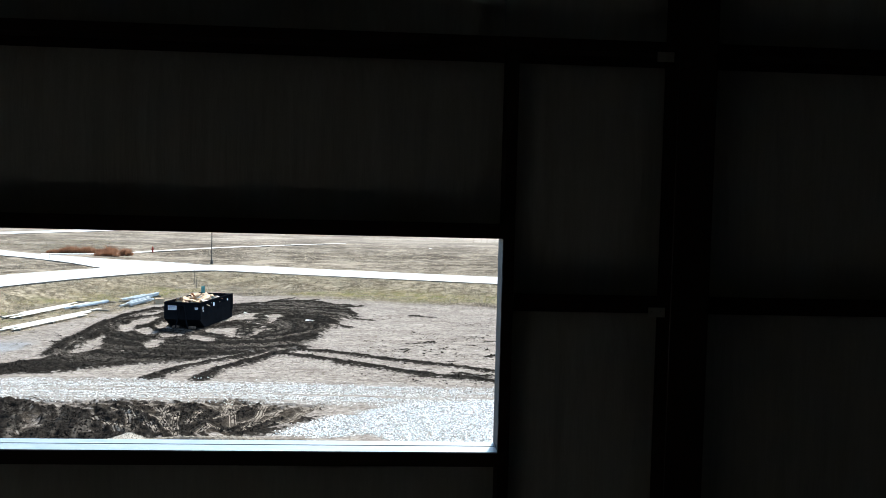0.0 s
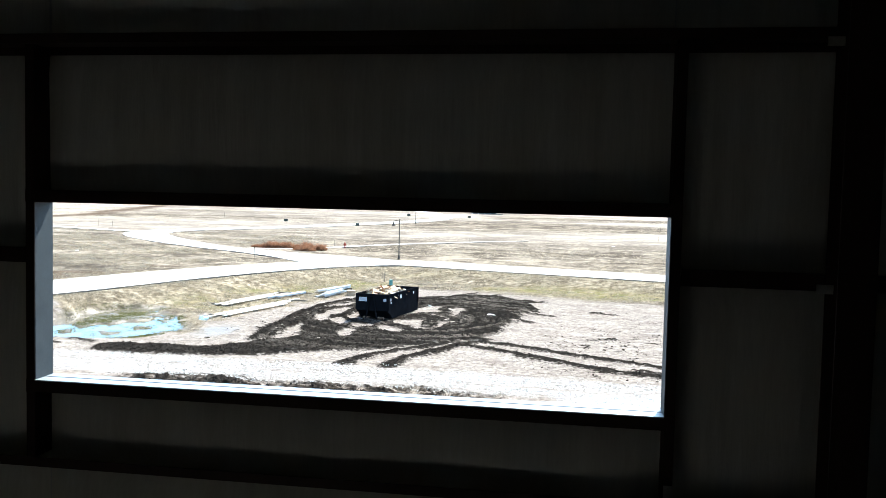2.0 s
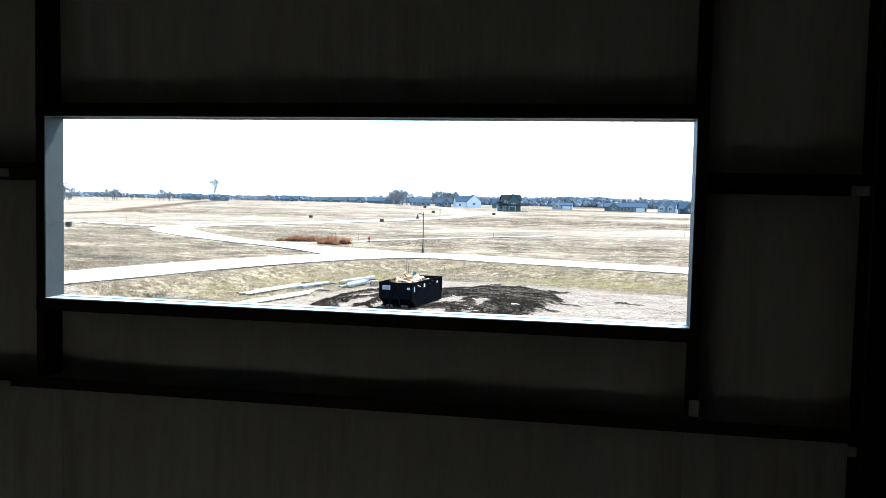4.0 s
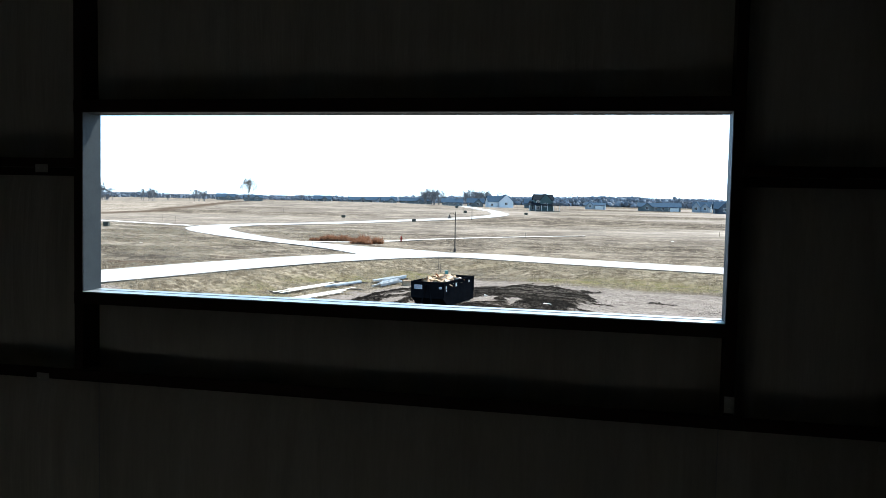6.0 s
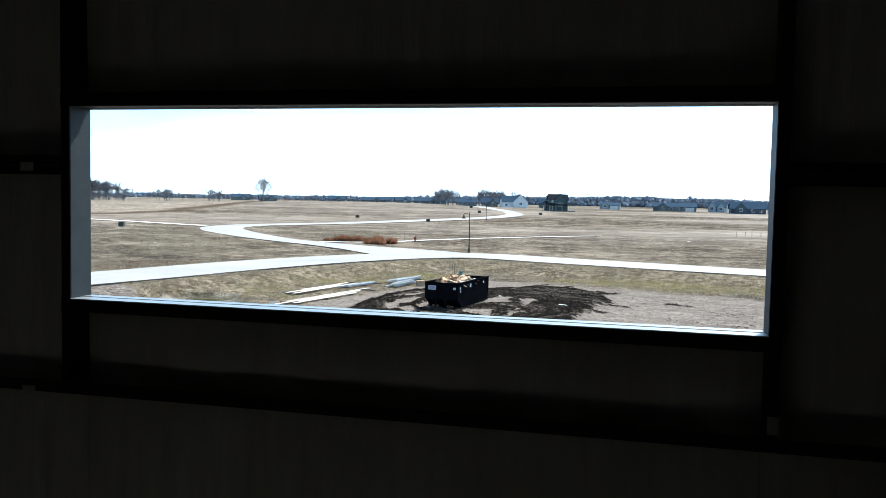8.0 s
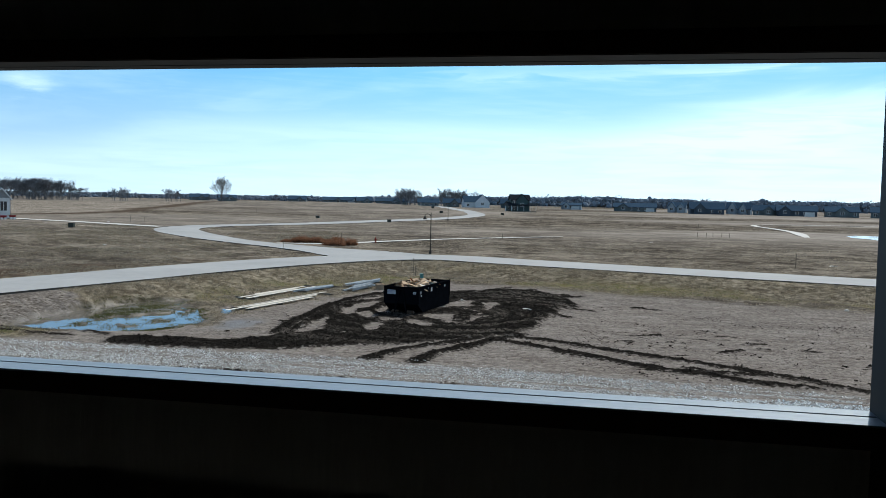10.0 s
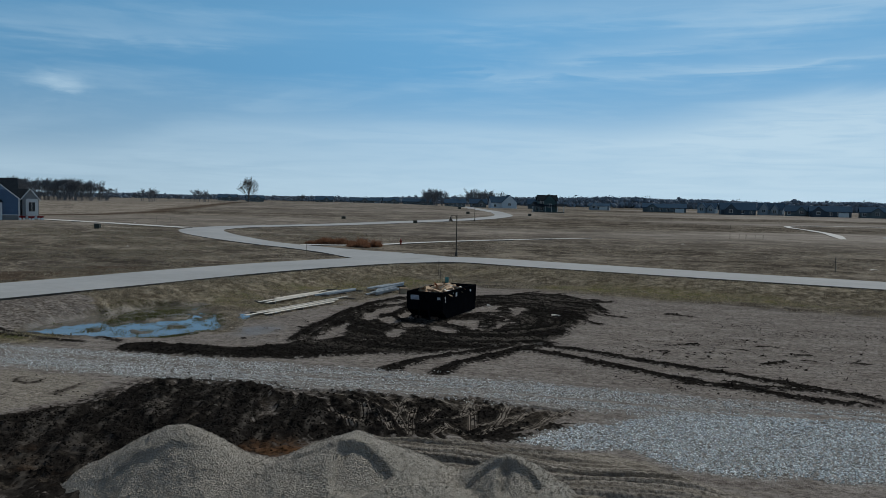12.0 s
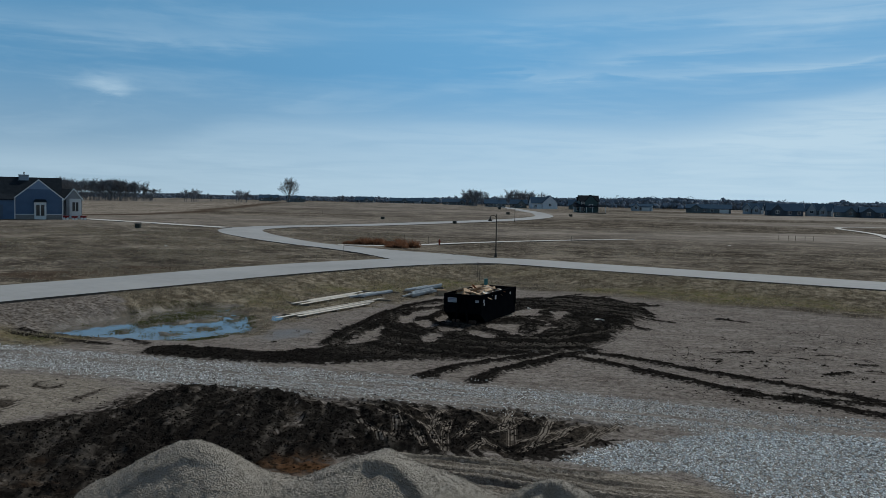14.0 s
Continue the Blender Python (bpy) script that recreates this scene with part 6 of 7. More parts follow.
# ---- street furniture ----
def street_lamp(x, y):
    t = thing("street_lamp", (x, y, ground_at(x, y)), 12, "dark bronze street lamp with a hanging bell shade", "street lamp")
    part("base", Shape().tube((0, 0, -0.1), (0, 0, 0.45), 0.19, 0.13, 12).tube((0, 0, 0.45), (0, 0, 0.6), 0.13, 0.08, 12), MAT_LAMP, t)
    part("pole", Shape().tube((0, 0, 0.5), (0, 0, 5.1), 0.075, 0.055, 12), MAT_LAMP, t)
    part("finial", Shape().tube((0, 0, 5.1), (0, 0, 5.28), 0.06, 0.01, 8), MAT_LAMP, t)
    s = Shape()
    pts = [(0, 0, 4.75), (-0.22, 0, 5.02), (-0.5, 0, 5.08), (-0.72, 0, 4.95), (-0.76, 0, 4.8)]
    for a, b in zip(pts[:-1], pts[1:]):
        s.tube(a, b, 0.035, n=8)
    part("arm", s, MAT_LAMP, t)
    lamp = part("shade", Shape().tube((-0.76, 0, 4.82), (-0.76, 0, 4.66), 0.07, 0.10, 12).tube((-0.76, 0, 4.66), (-0.76, 0, 4.36), 0.12, 0.28, 14, False), MAT_LAMP, t)
    part("lens", Shape().tube((-0.76, 0, 4.36), (-0.76, 0, 4.42), 0.2, 0.24, 14), MAT_FRAME, lamp)


street_lamp(-17.6, 101.0)


def hydrant(x, y):
    t = thing("fire_hydrant", (x, y, ground_at(x, y)), 0, "red fire hydrant beside the path", "hydrant")
    part("barrel", Shape().tube((0, 0, -0.1), (0, 0, 0.75), 0.13, 0.12, 12).tube((0, 0, 0.05), (0, 0, 0.1), 0.19, 0.19, 12), MAT_HYDRANT, t)
    part("bonnet", Shape().tube((0, 0, 0.75), (0, 0, 0.92), 0.15, 0.06, 12).tube((0, 0, 0.92), (0, 0, 1.0), 0.04, 0.04, 6), MAT_HYDRANT, t)
    for s in (-1, 1):
        part("nozzle", Shape().tube((s * 0.1, 0, 0.55), (s * 0.24, 0, 0.55), 0.07, n=10), MAT_HYDRANT, t)


street_lamp(-42.5, 244.4)


def pedestal(x, y):
    t = thing("utility_pedestal", (x, y, ground_at(x, y)), 15, "small teal utility pedestal in the grass of the bank", "pedestal")
    part("post_body", Shape().box(-0.16, -0.13, -0.1, 0.16, 0.13, 0.62), MAT_TEAL, t, bevel=0.02)
    part("cap", Shape().prism([(-0.20, 0.623), (0.20, 0.623), (0.13, 0.74), (-0.13, 0.74)], "y", -0.17, 0.17), MAT_TEAL, t)


pedestal(-12.9, 74.8)


def fallen_box(x, y):
    t = thing("cardboard_box", (x, y, ground_at(x, y)), 24, "brown cardboard box lying on the ground beside the dumpster", "box")
    part("box_body", Shape().box(-0.36, -0.28, -0.03, 0.36, 0.28, 0.46), MAT_CARD, t, bevel=0.01)
    part("flap", Shape().prism([(0.27, 0.463), (0.50, 0.36), (0.505, 0.375), (0.275, 0.478)], "x", -0.34, 0.34), MAT_CARD, t)


fallen_box(-14.8, 66.7)

hydrant(-30.8, 122.5)


def cabinet(x, y, w, h, turn=10, label="dark green utility cabinet standing in the dry field"):
    t = thing("utility_cabinet", (x, y, ground_at(x, y)), turn, label, "utility cabinet", "utility cabinets")
    part("body", Shape().box(-w / 2, -w * 0.4, -0.1, w / 2, w * 0.4, h), MAT_UTIL, t, bevel=0.02)
    part("lid", Shape().box(-w / 2 - 0.03, -w * 0.4 - 0.03, h + 0.003, w / 2 + 0.03, w * 0.4 + 0.03, h + 0.06), MAT_UTIL, t)
    part("door", Shape().box(-w / 2 + 0.06, -w * 0.4 - 0.02, 0.08, w / 2 - 0.06, -w * 0.4 - 0.003, h - 0.06), MAT_UTIL, t)


for x, y, w, h in ((-93.2, 137.0, 0.95, 0.9), (-79.6, 234, 1.1, 0.7), (-52.6, 214.0, 1.0, 0.8), (-72.0, 364, 1.3, 0.8), (-59.5, 320, 1.3, 0.8), (-36.3, 326, 1.3, 0.8)):
    cabinet(x, y, w, h)


def stake(x, y, h, label="thin grey wooden survey stake or fence post in the ground"):
    t = solid("stake_or_post", Shape().box(-0.03, -0.03, -0.2, 0.03, 0.03, h).box(-0.04, -0.035, h - 0.2, 0.04, 0.035, h - 0.02), MAT_STAKE, label, "stake", group="survey stakes", place=(x, y, ground_at(x, y)), turn=20)
    return t


# the last five stand for the posts of a small fence
for x, y, h in ((-36.0, 97.6, 1.25), (-15.6, 83.0, 1.5), (-32.2, 121.4, 1.3), (-36.8, 124.0, 1.4), (-13.6, 143, 1.0), (25.5, 98, 1.6), (-100, 168, 1.4), (-97, 168.5, 1.2), (-110, 260, 1.6), (-14.6, 79.5, 1.0), (28.5, 235, 1.0), (22.3, 174.8, 0.95), (24.2, 176.4, 0.9), (25.3, 174.7, 1.0), (27.2, 176.2, 0.85), (28.5, 174.7, 0.9)):
    stake(x, y, h)


def grass_clump(x, y, rad, h, seed):
    r = np.random.default_rng(seed)
    n = 420
    a, q = r.uniform(0, 6.283, n), np.sqrt(r.uniform(0, 1, n)) * rad
    z0 = ground_at(x, y)
    v, f = blades(q * np.cos(a), q * np.sin(a) * 0.8, np.zeros(n), h * (1 - 0.55 * (q / rad) ** 2) * r.uniform(0.7, 1.1, n), np.full(n, 0.045), r, 0.7, 2)
    t = thing("ornamental_grass", (x, y, z0), 0, "russet clump of dry ornamental grass by the road", "ornamental grass", "russet grass clumps")
    part("leaf_clump", raw_mesh("leaf_clump", v, f), MAT_REDGRASS, t)


for k, (x, y, rad, h) in enumerate(((-42.4, 114.9, 0.8, 0.6), (-41.3, 115.7, 0.9, 0.9), (-40.4, 116.0, 1.0, 1.35), (-39.3, 116.3, 0.9, 0.95), (-38.2, 116.6, 1.1, 1.2), (-36.9, 117.4, 0.8, 0.8), (-35.5, 118.0, 1.0, 1.4), (-34.9, 112.6, 1.0, 0.75), (-33.9, 112.3, 0.8, 0.95), (-33.2, 112.1, 0.8, 0.7), (-32.3, 114.5, 0.9, 1.3))):
    grass_clump(x, y, rad, h, 100 + k)


# ---- trees ----
def limb(out, a, way, ln, rad, depth, r, spread=0.5, lift=0.16, fork=3):
    b = a + way * ln
    out.append((a, b, rad, rad * 0.7))
    if depth == 0:
        return
    for k in range(fork if depth > 1 else 4):
        q = Vector((r.gauss(0, 0.7), r.gauss(0, 0.7), r.gauss(0.1, 0.45)))
        w = (way + q * spread * 1.2 + Vector((0, 0, lift))).normalized()
        limb(out, a + way * ln * r.uniform(0.6, 1.0), w, ln * r.uniform(0.62, 0.88), rad * 0.62, depth - 1, r, spread, lift)


def tree_mesh(name, height, seed, depth=5, spread=0.5, lift=0.16, first=0.24, thick=1.0, sides=3, twig=0.012, fork=3):
    r = random.Random(seed)
    segs = []
    limb(segs, Vector((0, 0, 0)), Vector((r.uniform(-0.03, 0.03), r.uniform(-0.03, 0.03), 1)).normalized(), height * first, height * 0.022 * thick, depth, r, spread, lift, fork)
    top = max(s[1].z for s in segs)
    k = height / top
    vs, fs = [], []
    for a, b, ra, rb in segs:
        ra, rb = max(ra, twig), max(rb, twig * 0.75)
        w = (b - a).normalized()
        s = w.orthogonal().normalized()
        t = w.cross(s)
        n0 = len(vs)
        for c, rr in ((a * k, ra), (b * k, rb)):
            for j in range(sides):
                q = 2 * math.pi * j / sides
                vs.append(c + (s * math.cos(q) + t * math.sin(q)) * rr)
        fs += [(n0 + j, n0 + (j + 1) % sides, n0 + sides + (j + 1) % sides, n0 + sides + j) for j in range(sides)]
    return np.array([tuple(v) for v in vs]), np.array(fs)


def bare_tree(x, y, height, seed, label, limbs=20):
    """A short trunk and a broad rounded crown of forking limbs."""
    r = random.Random(seed)
    segs = []
    for k in range(limbs):
        q = (k + 0.5) / limbs
        lean = radians(3 + 50 * q)
        turn = k * 2.39996 + r.uniform(-0.3, 0.3)
        way = Vector((math.sin(lean) * math.cos(turn), math.sin(lean) * math.sin(turn), math.cos(lean)))
        foot = Vector((0, 0, height * (0.36 - 0.20 * q)))
        limb(segs, foot, way, height * (0.27 - 0.02 * q), height * 0.0066, 4, r, 0.30, 0.08)
    top = max(s[1].z for s in segs)
    vs, fs = [], []
    for a, b, ra, rb in segs:
        ra, rb = max(ra, 0.010), max(rb, 0.007)
        w = (b - a).normalized()
        s = w.orthogonal().normalized()
        t = w.cross(s)
        n0 = len(vs)
        for c, rr in ((a, ra), (b, rb)):
            for j in range(3):
                vs.append(tuple(Vector((c.x * 1.12, c.y * 1.12, c.z)) * (height / top) + (s * math.cos(2.094 * j) + t * math.sin(2.094 * j)) * rr))
        fs += [(n0 + j, n0 + (j + 1) % 3, n0 + 3 + (j + 1) % 3, n0 + 3 + j) for j in range(3)]
    t = thing("bare_tree", (x, y, ground_at(x, y) - 0.1), 0, label, "tree")
    part("crown", raw_mesh("crown", vs, fs), MAT_BARK, t)
    part("trunk", Shape().tube((0, 0, -0.2), (0, 0, height * 0.38), height * 0.022, height * 0.010, 10), MAT_BARK, t)


bare_tree(-176, 371, 12.6, 2, "tall bare deciduous tree alone on the field's crest")
bare_tree(-158.5, 395, 4.0, 5, "small bare tree on the field's crest", 7)


def woods(name, spots, heights, seed, depth, label, thick=2.2, variants=4):
    kinds = [tree_mesh(name, 10.0, seed + k, depth=depth, spread=0.40, lift=0.20, first=0.10, thick=thick, twig=0.019, fork=5) for k in range(variants)]
    r = random.Random(seed)
    V, F, n = [], [], 0
    for (x, y), h in zip(spots, heights):
        v, f = kinds[r.randrange(variants)]
        a = r.uniform(0, 6.28)
        k = h / 10
        w = np.stack([(v[:, 0] * math.cos(a) - v[:, 1] * math.sin(a)) * k * 1.15 + x, (v[:, 0] * math.sin(a) + v[:, 1] * math.cos(a)) * k * 1.15 + y, v[:, 2] * k + ground_at(x, y) - 0.2], 1)
        V.append(w)
        F.append(f + n)
        n += len(v)
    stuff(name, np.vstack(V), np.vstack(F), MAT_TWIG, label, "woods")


def bearing(az, d):
    """A point d metres out on a bearing from the opening (degrees, + to the east)."""
    return (4 + d * math.sin(radians(az)), d * math.cos(radians(az)))


_r = random.Random(9)
_spots = [bearing(_r.uniform(-39.8, -35.0), _r.uniform(505, 575)) for k in range(92)] + [bearing(_r.uniform(-34.9, -34.2), 515) for k in range(4)]
woods("woodlot", _spots, [_r.uniform(8.5, 13.5) for k in range(92)] + [_r.uniform(7, 9) for k in range(4)], 40, 5, "dense bare woodlot beyond the field", 0.5)
_spots = [bearing(_r.uniform(-39.9, -34.4), _r.uniform(500, 560)) for k in range(200)]
woods("undergrowth", _spots, [_r.uniform(1.8, 5.0) for k in range(200)], 44, 3, "bare brush under the trees of the woodlot", 0.7)
_spots = [bearing(_r.gauss(-31.9, 0.5), _r.uniform(520, 560)) for k in range(12)] + [bearing(_r.gauss(-28.6, 0.4), _r.uniform(540, 600)) for k in range(9)] + [bearing(_r.uniform(-31, -25), 600) for k in range(16)]
woods("hedgerow", _spots, [_r.uniform(5, 9) for k in range(12)] + [_r.uniform(5, 8.5) for k in range(9)] + [_r.uniform(3, 5) for k in range(16)], 50, 4, "bare scrub trees along a far field edge", 0.9)
_spots = [bearing(_r.gauss(-13.4, 0.55), _r.uniform(610, 680)) for k in range(22)] + [bearing(_r.gauss(-10.3, 0.55), _r.uniform(600, 660)) for k in range(22)]
woods("far_grove", _spots, [_r.uniform(9, 14) for k in range(44)], 60, 4, "bare trees among the far houses", 0.9)


def treeline():
    """The dark wooded ridge along the horizon: ragged bare crowns, packed close."""
    r = np.random.default_rng(77)
    n = 5000
    az = r.uniform(-44, 32, n)
    d = r.uniform(900, 1180, n)
    x, y = 4 + d * np.sin(np.radians(az)), d * np.cos(np.radians(az))
    east = smooth(-22, -4, az)
    h = (6.2 + 6.6 * east) * (0.78 + 0.38 * fbm(az * 0.4, d * 0 + 3, 3, 78)) * r.uniform(0.88, 1.0, n)
    h = np.where(r.uniform(0, 1, n) > 0.985, h * 1.22, h)
    z = terrain(x, y) - 0.5
    # each crown a lumpy clump, with loose twigs about its top
    g = (1 + math.sqrt(5)) / 2
    ico = np.array([(-1, g, 0), (1, g, 0), (-1, -g, 0), (1, -g, 0), (0, -1, g), (0, 1, g), (0, -1, -g), (0, 1, -g), (g, 0, -1), (g, 0, 1), (-g, 0, -1), (-g, 0, 1)]) / math.hypot(1, g)
    ends = [(p, q, w) for p in range(12) for q in range(p + 1, 12) for w in range(q + 1, 12) if max(np.linalg.norm(ico[p] - ico[q]), np.linalg.norm(ico[q] - ico[w]), np.linalg.norm(ico[p] - ico[w])) < 1.1]
    m = 4 * n
    c = np.repeat(np.arange(n), 4)
    lift, turn = r.uniform(0.10, 0.80, m), r.uniform(0, 6.283, m)
    size = h[c] * r.uniform(0.17, 0.27, m) * (1.25 - 0.6 * lift)
    away = h[c] * 0.42 * (1 - 0.75 * lift)
    lump = ico[None] * r.uniform(0.6, 1.2, (m, 12, 1)) * size[:, None, None]
    va = (lump + np.stack([x[c] + away * np.cos(turn), y[c] + away * np.sin(turn), z[c] + h[c] * lift], 1)[:, None]).reshape(-1, 3)
    fa = (np.array(ends)[None] + 12 * np.arange(m)[:, None, None]).reshape(-1, 3)
    per = 10
    k = np.repeat(np.arange(n), per)
    u, a, b = r.uniform(0.45, 1, len(k)), r.uniform(0, 6.283, len(k)), r.uniform(0, 6.283, len(k))
    up = np.sin(u * np.pi - np.pi / 2)
    spread = 0.44 * h[k] * np.sqrt(np.clip(1 - up * up, 0, 1))
    cx, cy, cz = x[k] + spread * np.cos(a), y[k] + spread * np.sin(a), z[k] + h[k] * (0.47 + 0.44 * up)
    s = h[k] * r.uniform(0.03, 0.075, len(k))
    v = np.empty((len(k), 3, 3))
    for j in range(3):
        q = b + j * 2.094
        v[:, j] = np.stack([cx + s * np.cos(q) * np.cos(a + 1.57), cy + s * np.cos(q) * np.sin(a + 1.57), cz + s * np.sin(q)], 1)
    v, f = np.vstack([va, v.reshape(-1, 3)]), np.vstack([fa, len(va) + np.arange(3 * len(k)).reshape(-1, 3)])
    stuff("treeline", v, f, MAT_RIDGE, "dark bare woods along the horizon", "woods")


treeline()


# ---- houses ----
def gable_roof(x0, x1, y0, y1, eave, ridge, axis="x", over=0.4, thick=0.18):
    """Two slopes whose ridge runs along the axis."""
    s = Shape()
    if axis == "x":
        c = (y0 + y1) / 2
        g = (ridge - eave) / ((y1 - y0) / 2)
        prof = [(y0 - over, eave - g * over), (c, ridge), (y1 + over, eave - g * over), (y1 + over, eave - g * over + thick), (c, ridge + thick), (y0 - over, eave - g * over + thick)]
        s.prism(prof, "x", x0 - over, x1 + over)
    else:
        c = (x0 + x1) / 2
        g = (ridge - eave) / ((x1 - x0) / 2)
        prof = [(x0 - over, eave - g * over), (c, ridge), (x1 + over, eave - g * over), (x1 + over, eave - g * over + thick), (c, ridge + thick), (x0 - over, eave - g * over + thick)]
        s.prism(prof, "y", y0 - over, y1 + over)
    return s


def body(x0, x1, y0, y1, eave, ridge=None, axis="x"):
    """Walls with their gable ends."""
    s = Shape()
    if ridge is None:
        return s.box(x0, y0, -0.4, x1, y1, eave)
    if axis == "x":
        return s.prism([(y0, -0.4), (y1, -0.4), (y1, eave), ((y0 + y1) / 2, ridge), (y0, eave)], "x", x0, x1)
    return s.prism([(x0, -0.4), (x1, -0.4), (x1, eave), ((x0 + x1) / 2, ridge), (x0, eave)], "y", y0, y1)


def pane(parent, x0, z0, x1, z1, y, mullions=1, name="window"):
    w = part(name, Shape().box(x0 - 0.1, y - 0.06, z0 - 0.1, x1 + 0.1, y - 0.004, z0).box(x0 - 0.1, y - 0.06, z1, x1 + 0.1, y - 0.004, z1 + 0.1).box(x0 - 0.1, y - 0.06, z0, x0, y - 0.004, z1).box(x1, y - 0.06, z0, x1 + 0.1, y - 0.004, z1), MAT_FRAME, parent, "white frame")
    part("pane", Shape().box(x0, y - 0.03, z0, x1, y - 0.006, z1), MAT_GLASS, w)
    for k in range(mullions):
        x = x0 + (k + 1) * (x1 - x0) / (mullions + 1)
        part("mullion", Shape().box(x - 0.05, y - 0.055, z0, x + 0.05, y - 0.032, z1), MAT_FRAME, w)
    return w


def blue_house():
    turn = math.degrees(math.atan2(0.66, 0.75))
    t = thing("blue_house", (-133.6, 157.2, ground_at(-133.6, 157.2) - 0.1), turn, "blue-sided house with a dark gabled roof and white trim", "house")
    mid, half, eave, top = 0.6, 4.8, 4.85, 8.85
    ga, gb = mid - half, mid + half
    part("wall", body(ga, gb, 0.0, 9.0, eave, top, "y"), MAT_BLUE, t)
    part("wall", body(-24, 5.2, 1.2, 11.5, 4.85, 9.3, "x"), MAT_BLUE, t)
    part("roof", gable_roof(-24, 5.0, 1.2, 11.5, 4.85, 9.3, "x", 0.35), MAT_ROOF, t)
    part("gable_roof", gable_roof(ga, gb, 0.3, 6.0, eave, top, "y", 0.32), MAT_ROOF, t)
    part("gable_panel", Shape().prism([(mid - 2.4, 6.8), (mid + 2.4, 6.8), (mid, 8.65)], "y", -0.06, -0.01), MAT_BLUE2, t, "pale shingled gable")
    pitch = math.atan2(top - eave, half)
    for q in (-1, 1):
        m = Matrix.Translation((mid + q * (half + 0.3), 0, eave - 0.22)) @ Matrix.Rotation(math.pi - pitch if q > 0 else pitch, 4, "Y").inverted()
        part("barge_board", Shape().box(0.0, -0.10, -0.10, (half + 0.3) / math.cos(pitch), -0.02, 0.14, m), MAT_FRAME, t)
    for xa, xb in ((ga - 0.05, -0.42), (2.12, gb + 0.05)):
        part("stone_base", Shape().box(xa, -0.08, -0.3, xb, -0.003, 1.15), MAT_BASE, t)
        part("base_cap", Shape().box(xa - 0.02, -0.13, 1.15, xb, -0.003, 1.30), MAT_FRAME, t)
    for xa in (ga - 0.12, gb - 0.12):
        part("corner_board", Shape().box(xa, -0.12, -0.3, xa + 0.24, 0.1, eave), MAT_FRAME, t)
    bay = part("bay", Shape().box(-0.37, -0.7, -0.3, 2.07, -0.003, 3.95), MAT_FRAME, t, "white boxed bay")
    part("bay_roof", Shape().prism([(-0.62, 3.95), (2.32, 3.95), (1.85, 4.6), (-0.15, 4.6)], "y", -0.9, -0.003), MAT_ROOF, bay)
    for x in (0.02, 0.96):
        pane(t, x, 0.95, x + 0.72, 3.4, -0.7, 0)
    ch = part("chimney", Shape().box(-3.5, 5.5, 8.2, -1.4, 6.9, 9.9).box(-3.6, 5.4, 9.9, -1.3, 7.0, 10.05), MAT_BRICKCH, t)
    part("flue", Shape().tube((-2.4, 6.2, 10.05), (-2.4, 6.2, 10.5), 0.12, n=8).tube((-2.4, 6.2, 10.5), (-2.4, 6.2, 10.7), 0.22, 0.05, 8), MAT_LAMP, ch)
    part("side_wing", body(-14.0, ga - 0.15, -0.6, 1.0, 4.5), MAT_BLUE, t)
    part("wing_roof", Shape().prism([(-1.0, 4.35), (1.6, 5.5), (1.6, 5.7), (-1.0, 4.55)], "x", -14.5, ga - 0.1), MAT_ROOF, t)
    part("door", Shape().box(-7.7, -0.64, 0.0, -6.5, -0.603, 3.3), MAT_NAVY, t)
    part("wall", body(6.3, 9.65, 6.0, 14.0, 4.9, 7.2, "y"), MAT_GREY, t)
    part("annex_roof", gable_roof(6.3, 9.65, 6.0, 14.0, 4.9, 7.0, "y", 0.38), MAT_ROOF, t)
    for q in (-1, 1):
        m = Matrix.Translation((7.975 + q * 2.05, 5.62, 4.48)) @ Matrix.Rotation(math.pi - 0.9 if q > 0 else 0.9, 4, "Y").inverted()
        part("barge_board", Shape().box(0.0, -0.06, -0.06, 3.25, -0.003, 0.18, m), MAT_FRAME, t)
    part("annex_link", body(4.6, 6.28, 7.0, 13.5, 4.5), MAT_GREY, t)
    part("link_roof", Shape().prism([(6.6, 4.4), (10.2, 6.9), (10.2, 7.1), (6.6, 4.6)], "x", 4.4, 7.4), MAT_ROOF, t)
    part("annex_front", Shape().box(7.0, 5.9, -0.3, 9.5, 5.997, 4.8), MAT_FRAME, t)
    pane(t, 7.6, 1.9, 8.9, 4.0, 5.9, 1)


blue_house()


def garden_cart(x, y, turn):
    t = thing("garden_cart", (x, y, ground_at(x, y)), turn, "red garden cart with pale wheels beside the house", "cart", "red carts by the house")
    part("tub", Shape().prism([(-0.5, 0.4), (0.5, 0.4), (0.68, 0.95), (-0.68, 0.95)], "y", -0.4, 0.4), MAT_REDCART, t, bevel=0.03)
    part("handle", Shape().tube((0.62, 0, 0.85), (1.0, 0, 1.1), 0.035, n=6), MAT_REDCART, t)
    for k in (-0.34, 0.34):
        part("wheel", Shape().tube((k, -0.52, 0.27), (k, -0.42, 0.27), 0.27, n=14), MAT_TYRE, t)



for k, q in enumerate((0.1, 1.9, 3.7)):
    garden_cart(-128.4 + q * 0.75, 160.2 + q * 0.66, 40 + 6 * k)


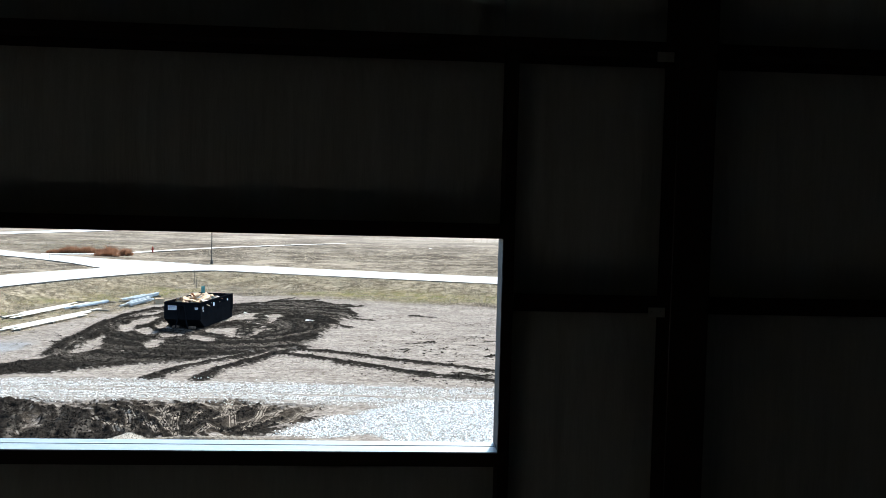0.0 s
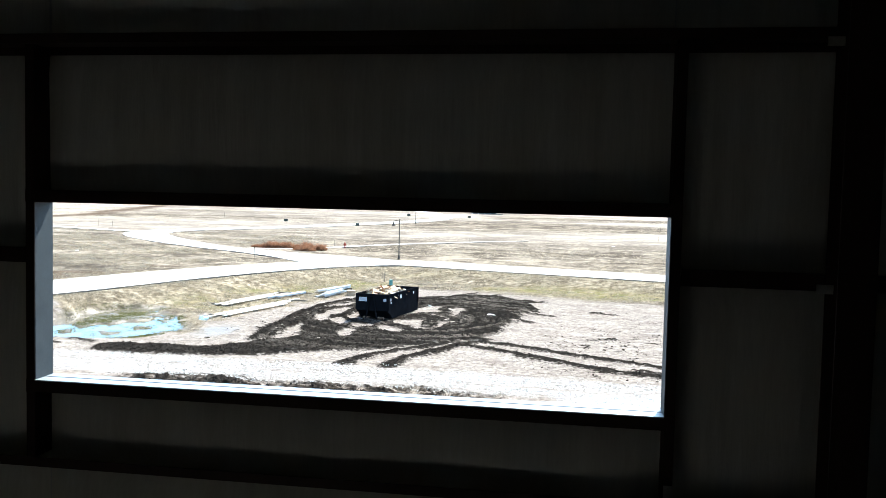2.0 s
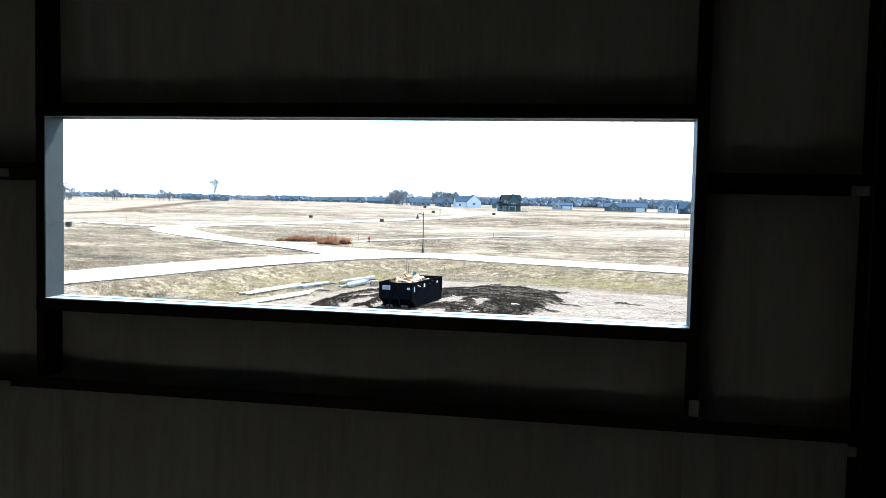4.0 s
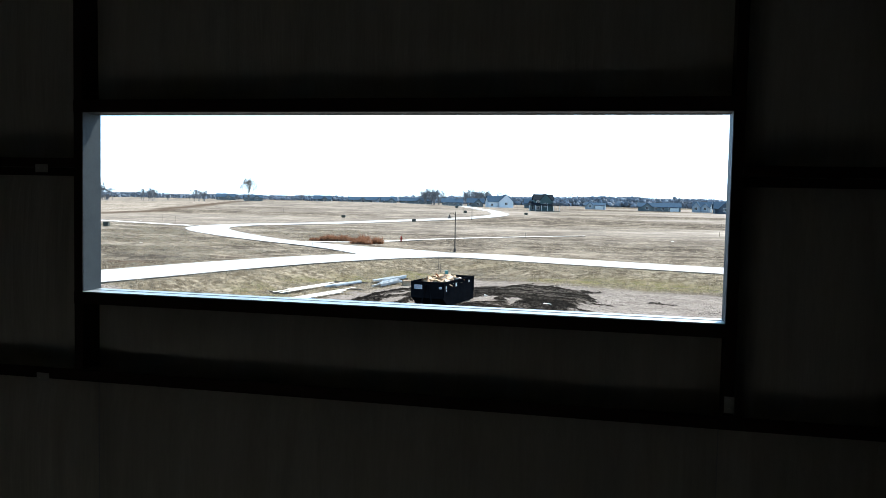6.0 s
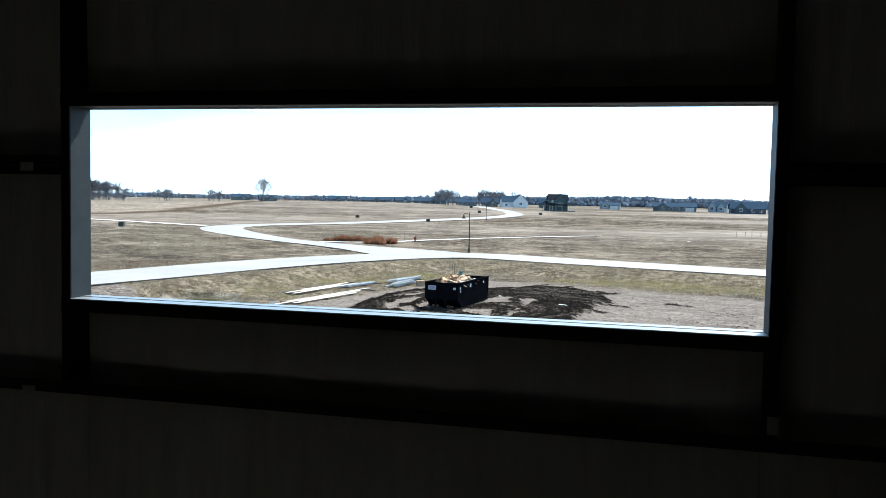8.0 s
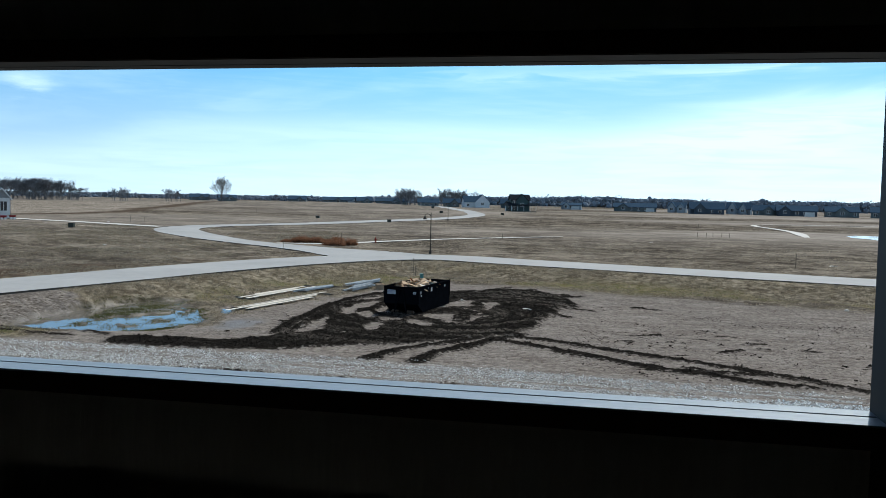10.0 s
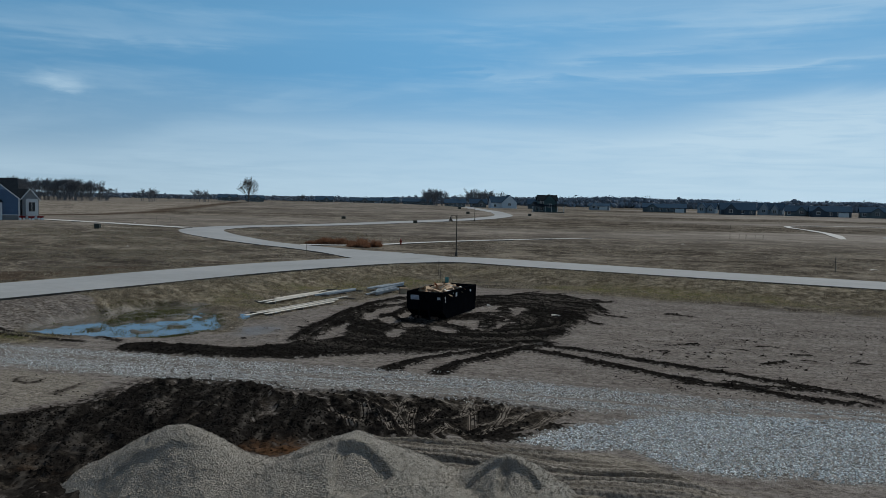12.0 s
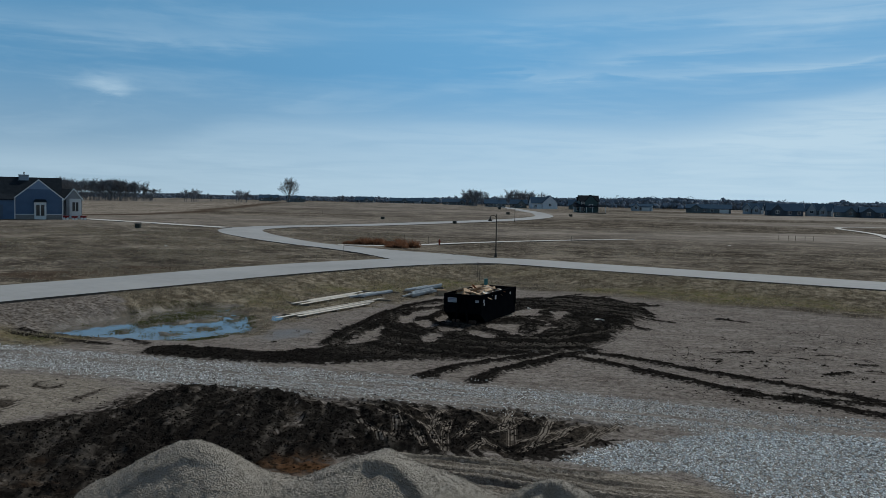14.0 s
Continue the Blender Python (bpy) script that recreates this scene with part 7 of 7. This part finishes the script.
def far_house(place, turn, w, d, eave, ridge, wall, roof, label, gables=(), windows=3, storeys=1, porch=False, garage=False, chimney=False):
    """A house with its main roof along the front, cross gables, windows by storey."""
    t = thing("house", (*place, ground_at(*place) - 0.05), turn, label, "house", "houses across the fields")
    part("wall", body(-w / 2, w / 2, 0, d, eave, ridge, "x"), wall, t)
    part("roof", gable_roof(-w / 2, w / 2, 0, d, eave, ridge, "x", 0.5, 0.25), roof, t)
    for x, gw, ge, gr in gables:
        part("gable_wall", body(x - gw / 2, x + gw / 2, -1.4, d * 0.5, ge, gr, "y"), wall, t)
        part("gable_roof", gable_roof(x - gw / 2, x + gw / 2, -1.2, d * 0.5, ge, gr + 0.05, "y", 0.4, 0.25), roof, t)
        pane(t, x - 0.8, ge * 0.45, x + 0.8, ge * 0.45 + 1.5, -1.4, 1)
    for q in range(storeys):
        z = 0.9 + q * 2.8
        for k in range(windows):
            x = -w / 2 + (k + 0.5) * w / windows
            if any(abs(x - g[0]) < g[1] / 2 + 0.8 for g in gables):
                continue
            pane(t, x - 0.7, z, x + 0.7, z + 1.5, 0, 1)
    if garage:
        part("garage_door", Shape().box(w / 2 - 6.2, -0.08, 0, w / 2 - 1.2, -0.004, 2.3), MAT_FRAME, t)
    if chimney:
        part("chimney", Shape().box(w * 0.2, d * 0.4, ridge - 1.2, w * 0.2 + 1.0, d * 0.4 + 1.0, ridge + 1.2), MAT_BASE, t)
    if porch:
        part("porch_roof", Shape().prism([(-2.6, 2.9), (0.2, 3.9), (0.2, 4.1), (-2.6, 3.1)], "x", -w / 2 - 3.4, w / 2 + 3.2), roof, t)
        for k in range(6):
            x = -w / 2 - 3.0 + k * (w + 5.8) / 5
            part("porch_post", Shape().box(x - 0.1, -2.4, 0.3, x + 0.1, -2.2, 2.95), MAT_FRAME, t)
        part("porch_deck", Shape().box(-w / 2 - 3.4, -2.6, -0.3, w / 2 + 3.2, -0.004, 0.35), MAT_STAKE, t)
    return t


def facing(x, y, turn=0):
    return math.degrees(math.atan2(y, x - 4)) - 90 + turn


far_house((-36.6, 397), facing(-36.6, 397, 8), 8.6, 8.5, 5.6, 8.0, MAT_GREEN, MAT_ROOF, "dark green two-storey house with a white-posted porch on the rise", ((0.6, 5.2, 5.6, 8.2),), 3, 2, True)
far_house((-40.9, 399.5), facing(-41, 399, 8), 4.2, 6.0, 3.0, 4.4, MAT_GREEN, MAT_ROOF, "dark green low wing of the house on the rise", (), 2)
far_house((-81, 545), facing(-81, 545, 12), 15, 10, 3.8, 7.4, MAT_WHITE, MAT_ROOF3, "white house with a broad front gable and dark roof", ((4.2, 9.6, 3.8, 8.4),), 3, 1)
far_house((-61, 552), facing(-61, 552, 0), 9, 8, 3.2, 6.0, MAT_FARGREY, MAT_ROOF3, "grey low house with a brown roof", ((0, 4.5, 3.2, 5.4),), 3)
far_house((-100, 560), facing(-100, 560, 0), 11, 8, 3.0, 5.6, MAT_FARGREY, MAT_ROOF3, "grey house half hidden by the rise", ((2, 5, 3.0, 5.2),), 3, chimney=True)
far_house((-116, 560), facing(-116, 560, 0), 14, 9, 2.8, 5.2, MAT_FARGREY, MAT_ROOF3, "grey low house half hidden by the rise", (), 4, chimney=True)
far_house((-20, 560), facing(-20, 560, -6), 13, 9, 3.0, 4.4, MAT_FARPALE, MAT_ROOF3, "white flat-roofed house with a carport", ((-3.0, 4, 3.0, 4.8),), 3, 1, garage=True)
far_house((20, 520), facing(20, 520), 25, 10, 2.8, 5.0, MAT_FARGREY, MAT_ROOF3, "long grey ranch house with a haze-blue roof", ((-7, 6, 2.8, 4.8),), 6, garage=True)
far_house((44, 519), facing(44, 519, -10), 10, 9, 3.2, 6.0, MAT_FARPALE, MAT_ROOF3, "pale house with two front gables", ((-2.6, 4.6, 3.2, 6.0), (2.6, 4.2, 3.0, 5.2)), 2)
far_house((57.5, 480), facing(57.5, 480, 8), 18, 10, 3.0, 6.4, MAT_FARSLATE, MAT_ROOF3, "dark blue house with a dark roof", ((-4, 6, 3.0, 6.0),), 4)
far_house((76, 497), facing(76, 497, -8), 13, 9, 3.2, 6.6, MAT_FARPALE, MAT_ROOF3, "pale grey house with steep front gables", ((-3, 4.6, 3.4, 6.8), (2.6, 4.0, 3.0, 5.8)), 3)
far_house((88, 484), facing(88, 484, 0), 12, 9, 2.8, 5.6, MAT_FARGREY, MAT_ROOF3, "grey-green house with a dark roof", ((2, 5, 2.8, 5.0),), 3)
far_house((103, 476), facing(103, 476, 5), 20, 10, 3.0, 5.6, MAT_FARSLATE, MAT_ROOF3, "slate-blue, hazed low house with a dark roof", ((-6, 6, 3.0, 5.2),), 5, garage=True)
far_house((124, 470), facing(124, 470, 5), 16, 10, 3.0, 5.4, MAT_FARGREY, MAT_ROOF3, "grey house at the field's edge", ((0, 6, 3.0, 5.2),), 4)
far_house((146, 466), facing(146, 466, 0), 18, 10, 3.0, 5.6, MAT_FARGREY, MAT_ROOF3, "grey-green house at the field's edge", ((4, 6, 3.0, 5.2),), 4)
for k, (az, d, w, wall, roof, lab) in enumerate(((-20.9, 640, 13, MAT_FARGREY, MAT_ROOF3, "grey house with a haze-blue roof behind the crest"), (-18.4, 650, 17, MAT_FARGREY, MAT_ROOF3, "broad grey house behind the crest"), (-16.4, 660, 12, MAT_FARGREY, MAT_ROOF3, "grey house behind the crest"), (-14.6, 660, 24, MAT_FARGREY, MAT_ROOF3, "long grey house behind the crest"), (-17.2, 690, 14, MAT_FARPALE, MAT_ROOF3, "pale house behind the crest"), (-25.4, 700, 14, MAT_FARGREY, MAT_ROOF3, "grey farm building beyond the field"), (-27.2, 760, 16, MAT_FARGREY, MAT_ROOF3, "low grey farm building beyond the field"))):
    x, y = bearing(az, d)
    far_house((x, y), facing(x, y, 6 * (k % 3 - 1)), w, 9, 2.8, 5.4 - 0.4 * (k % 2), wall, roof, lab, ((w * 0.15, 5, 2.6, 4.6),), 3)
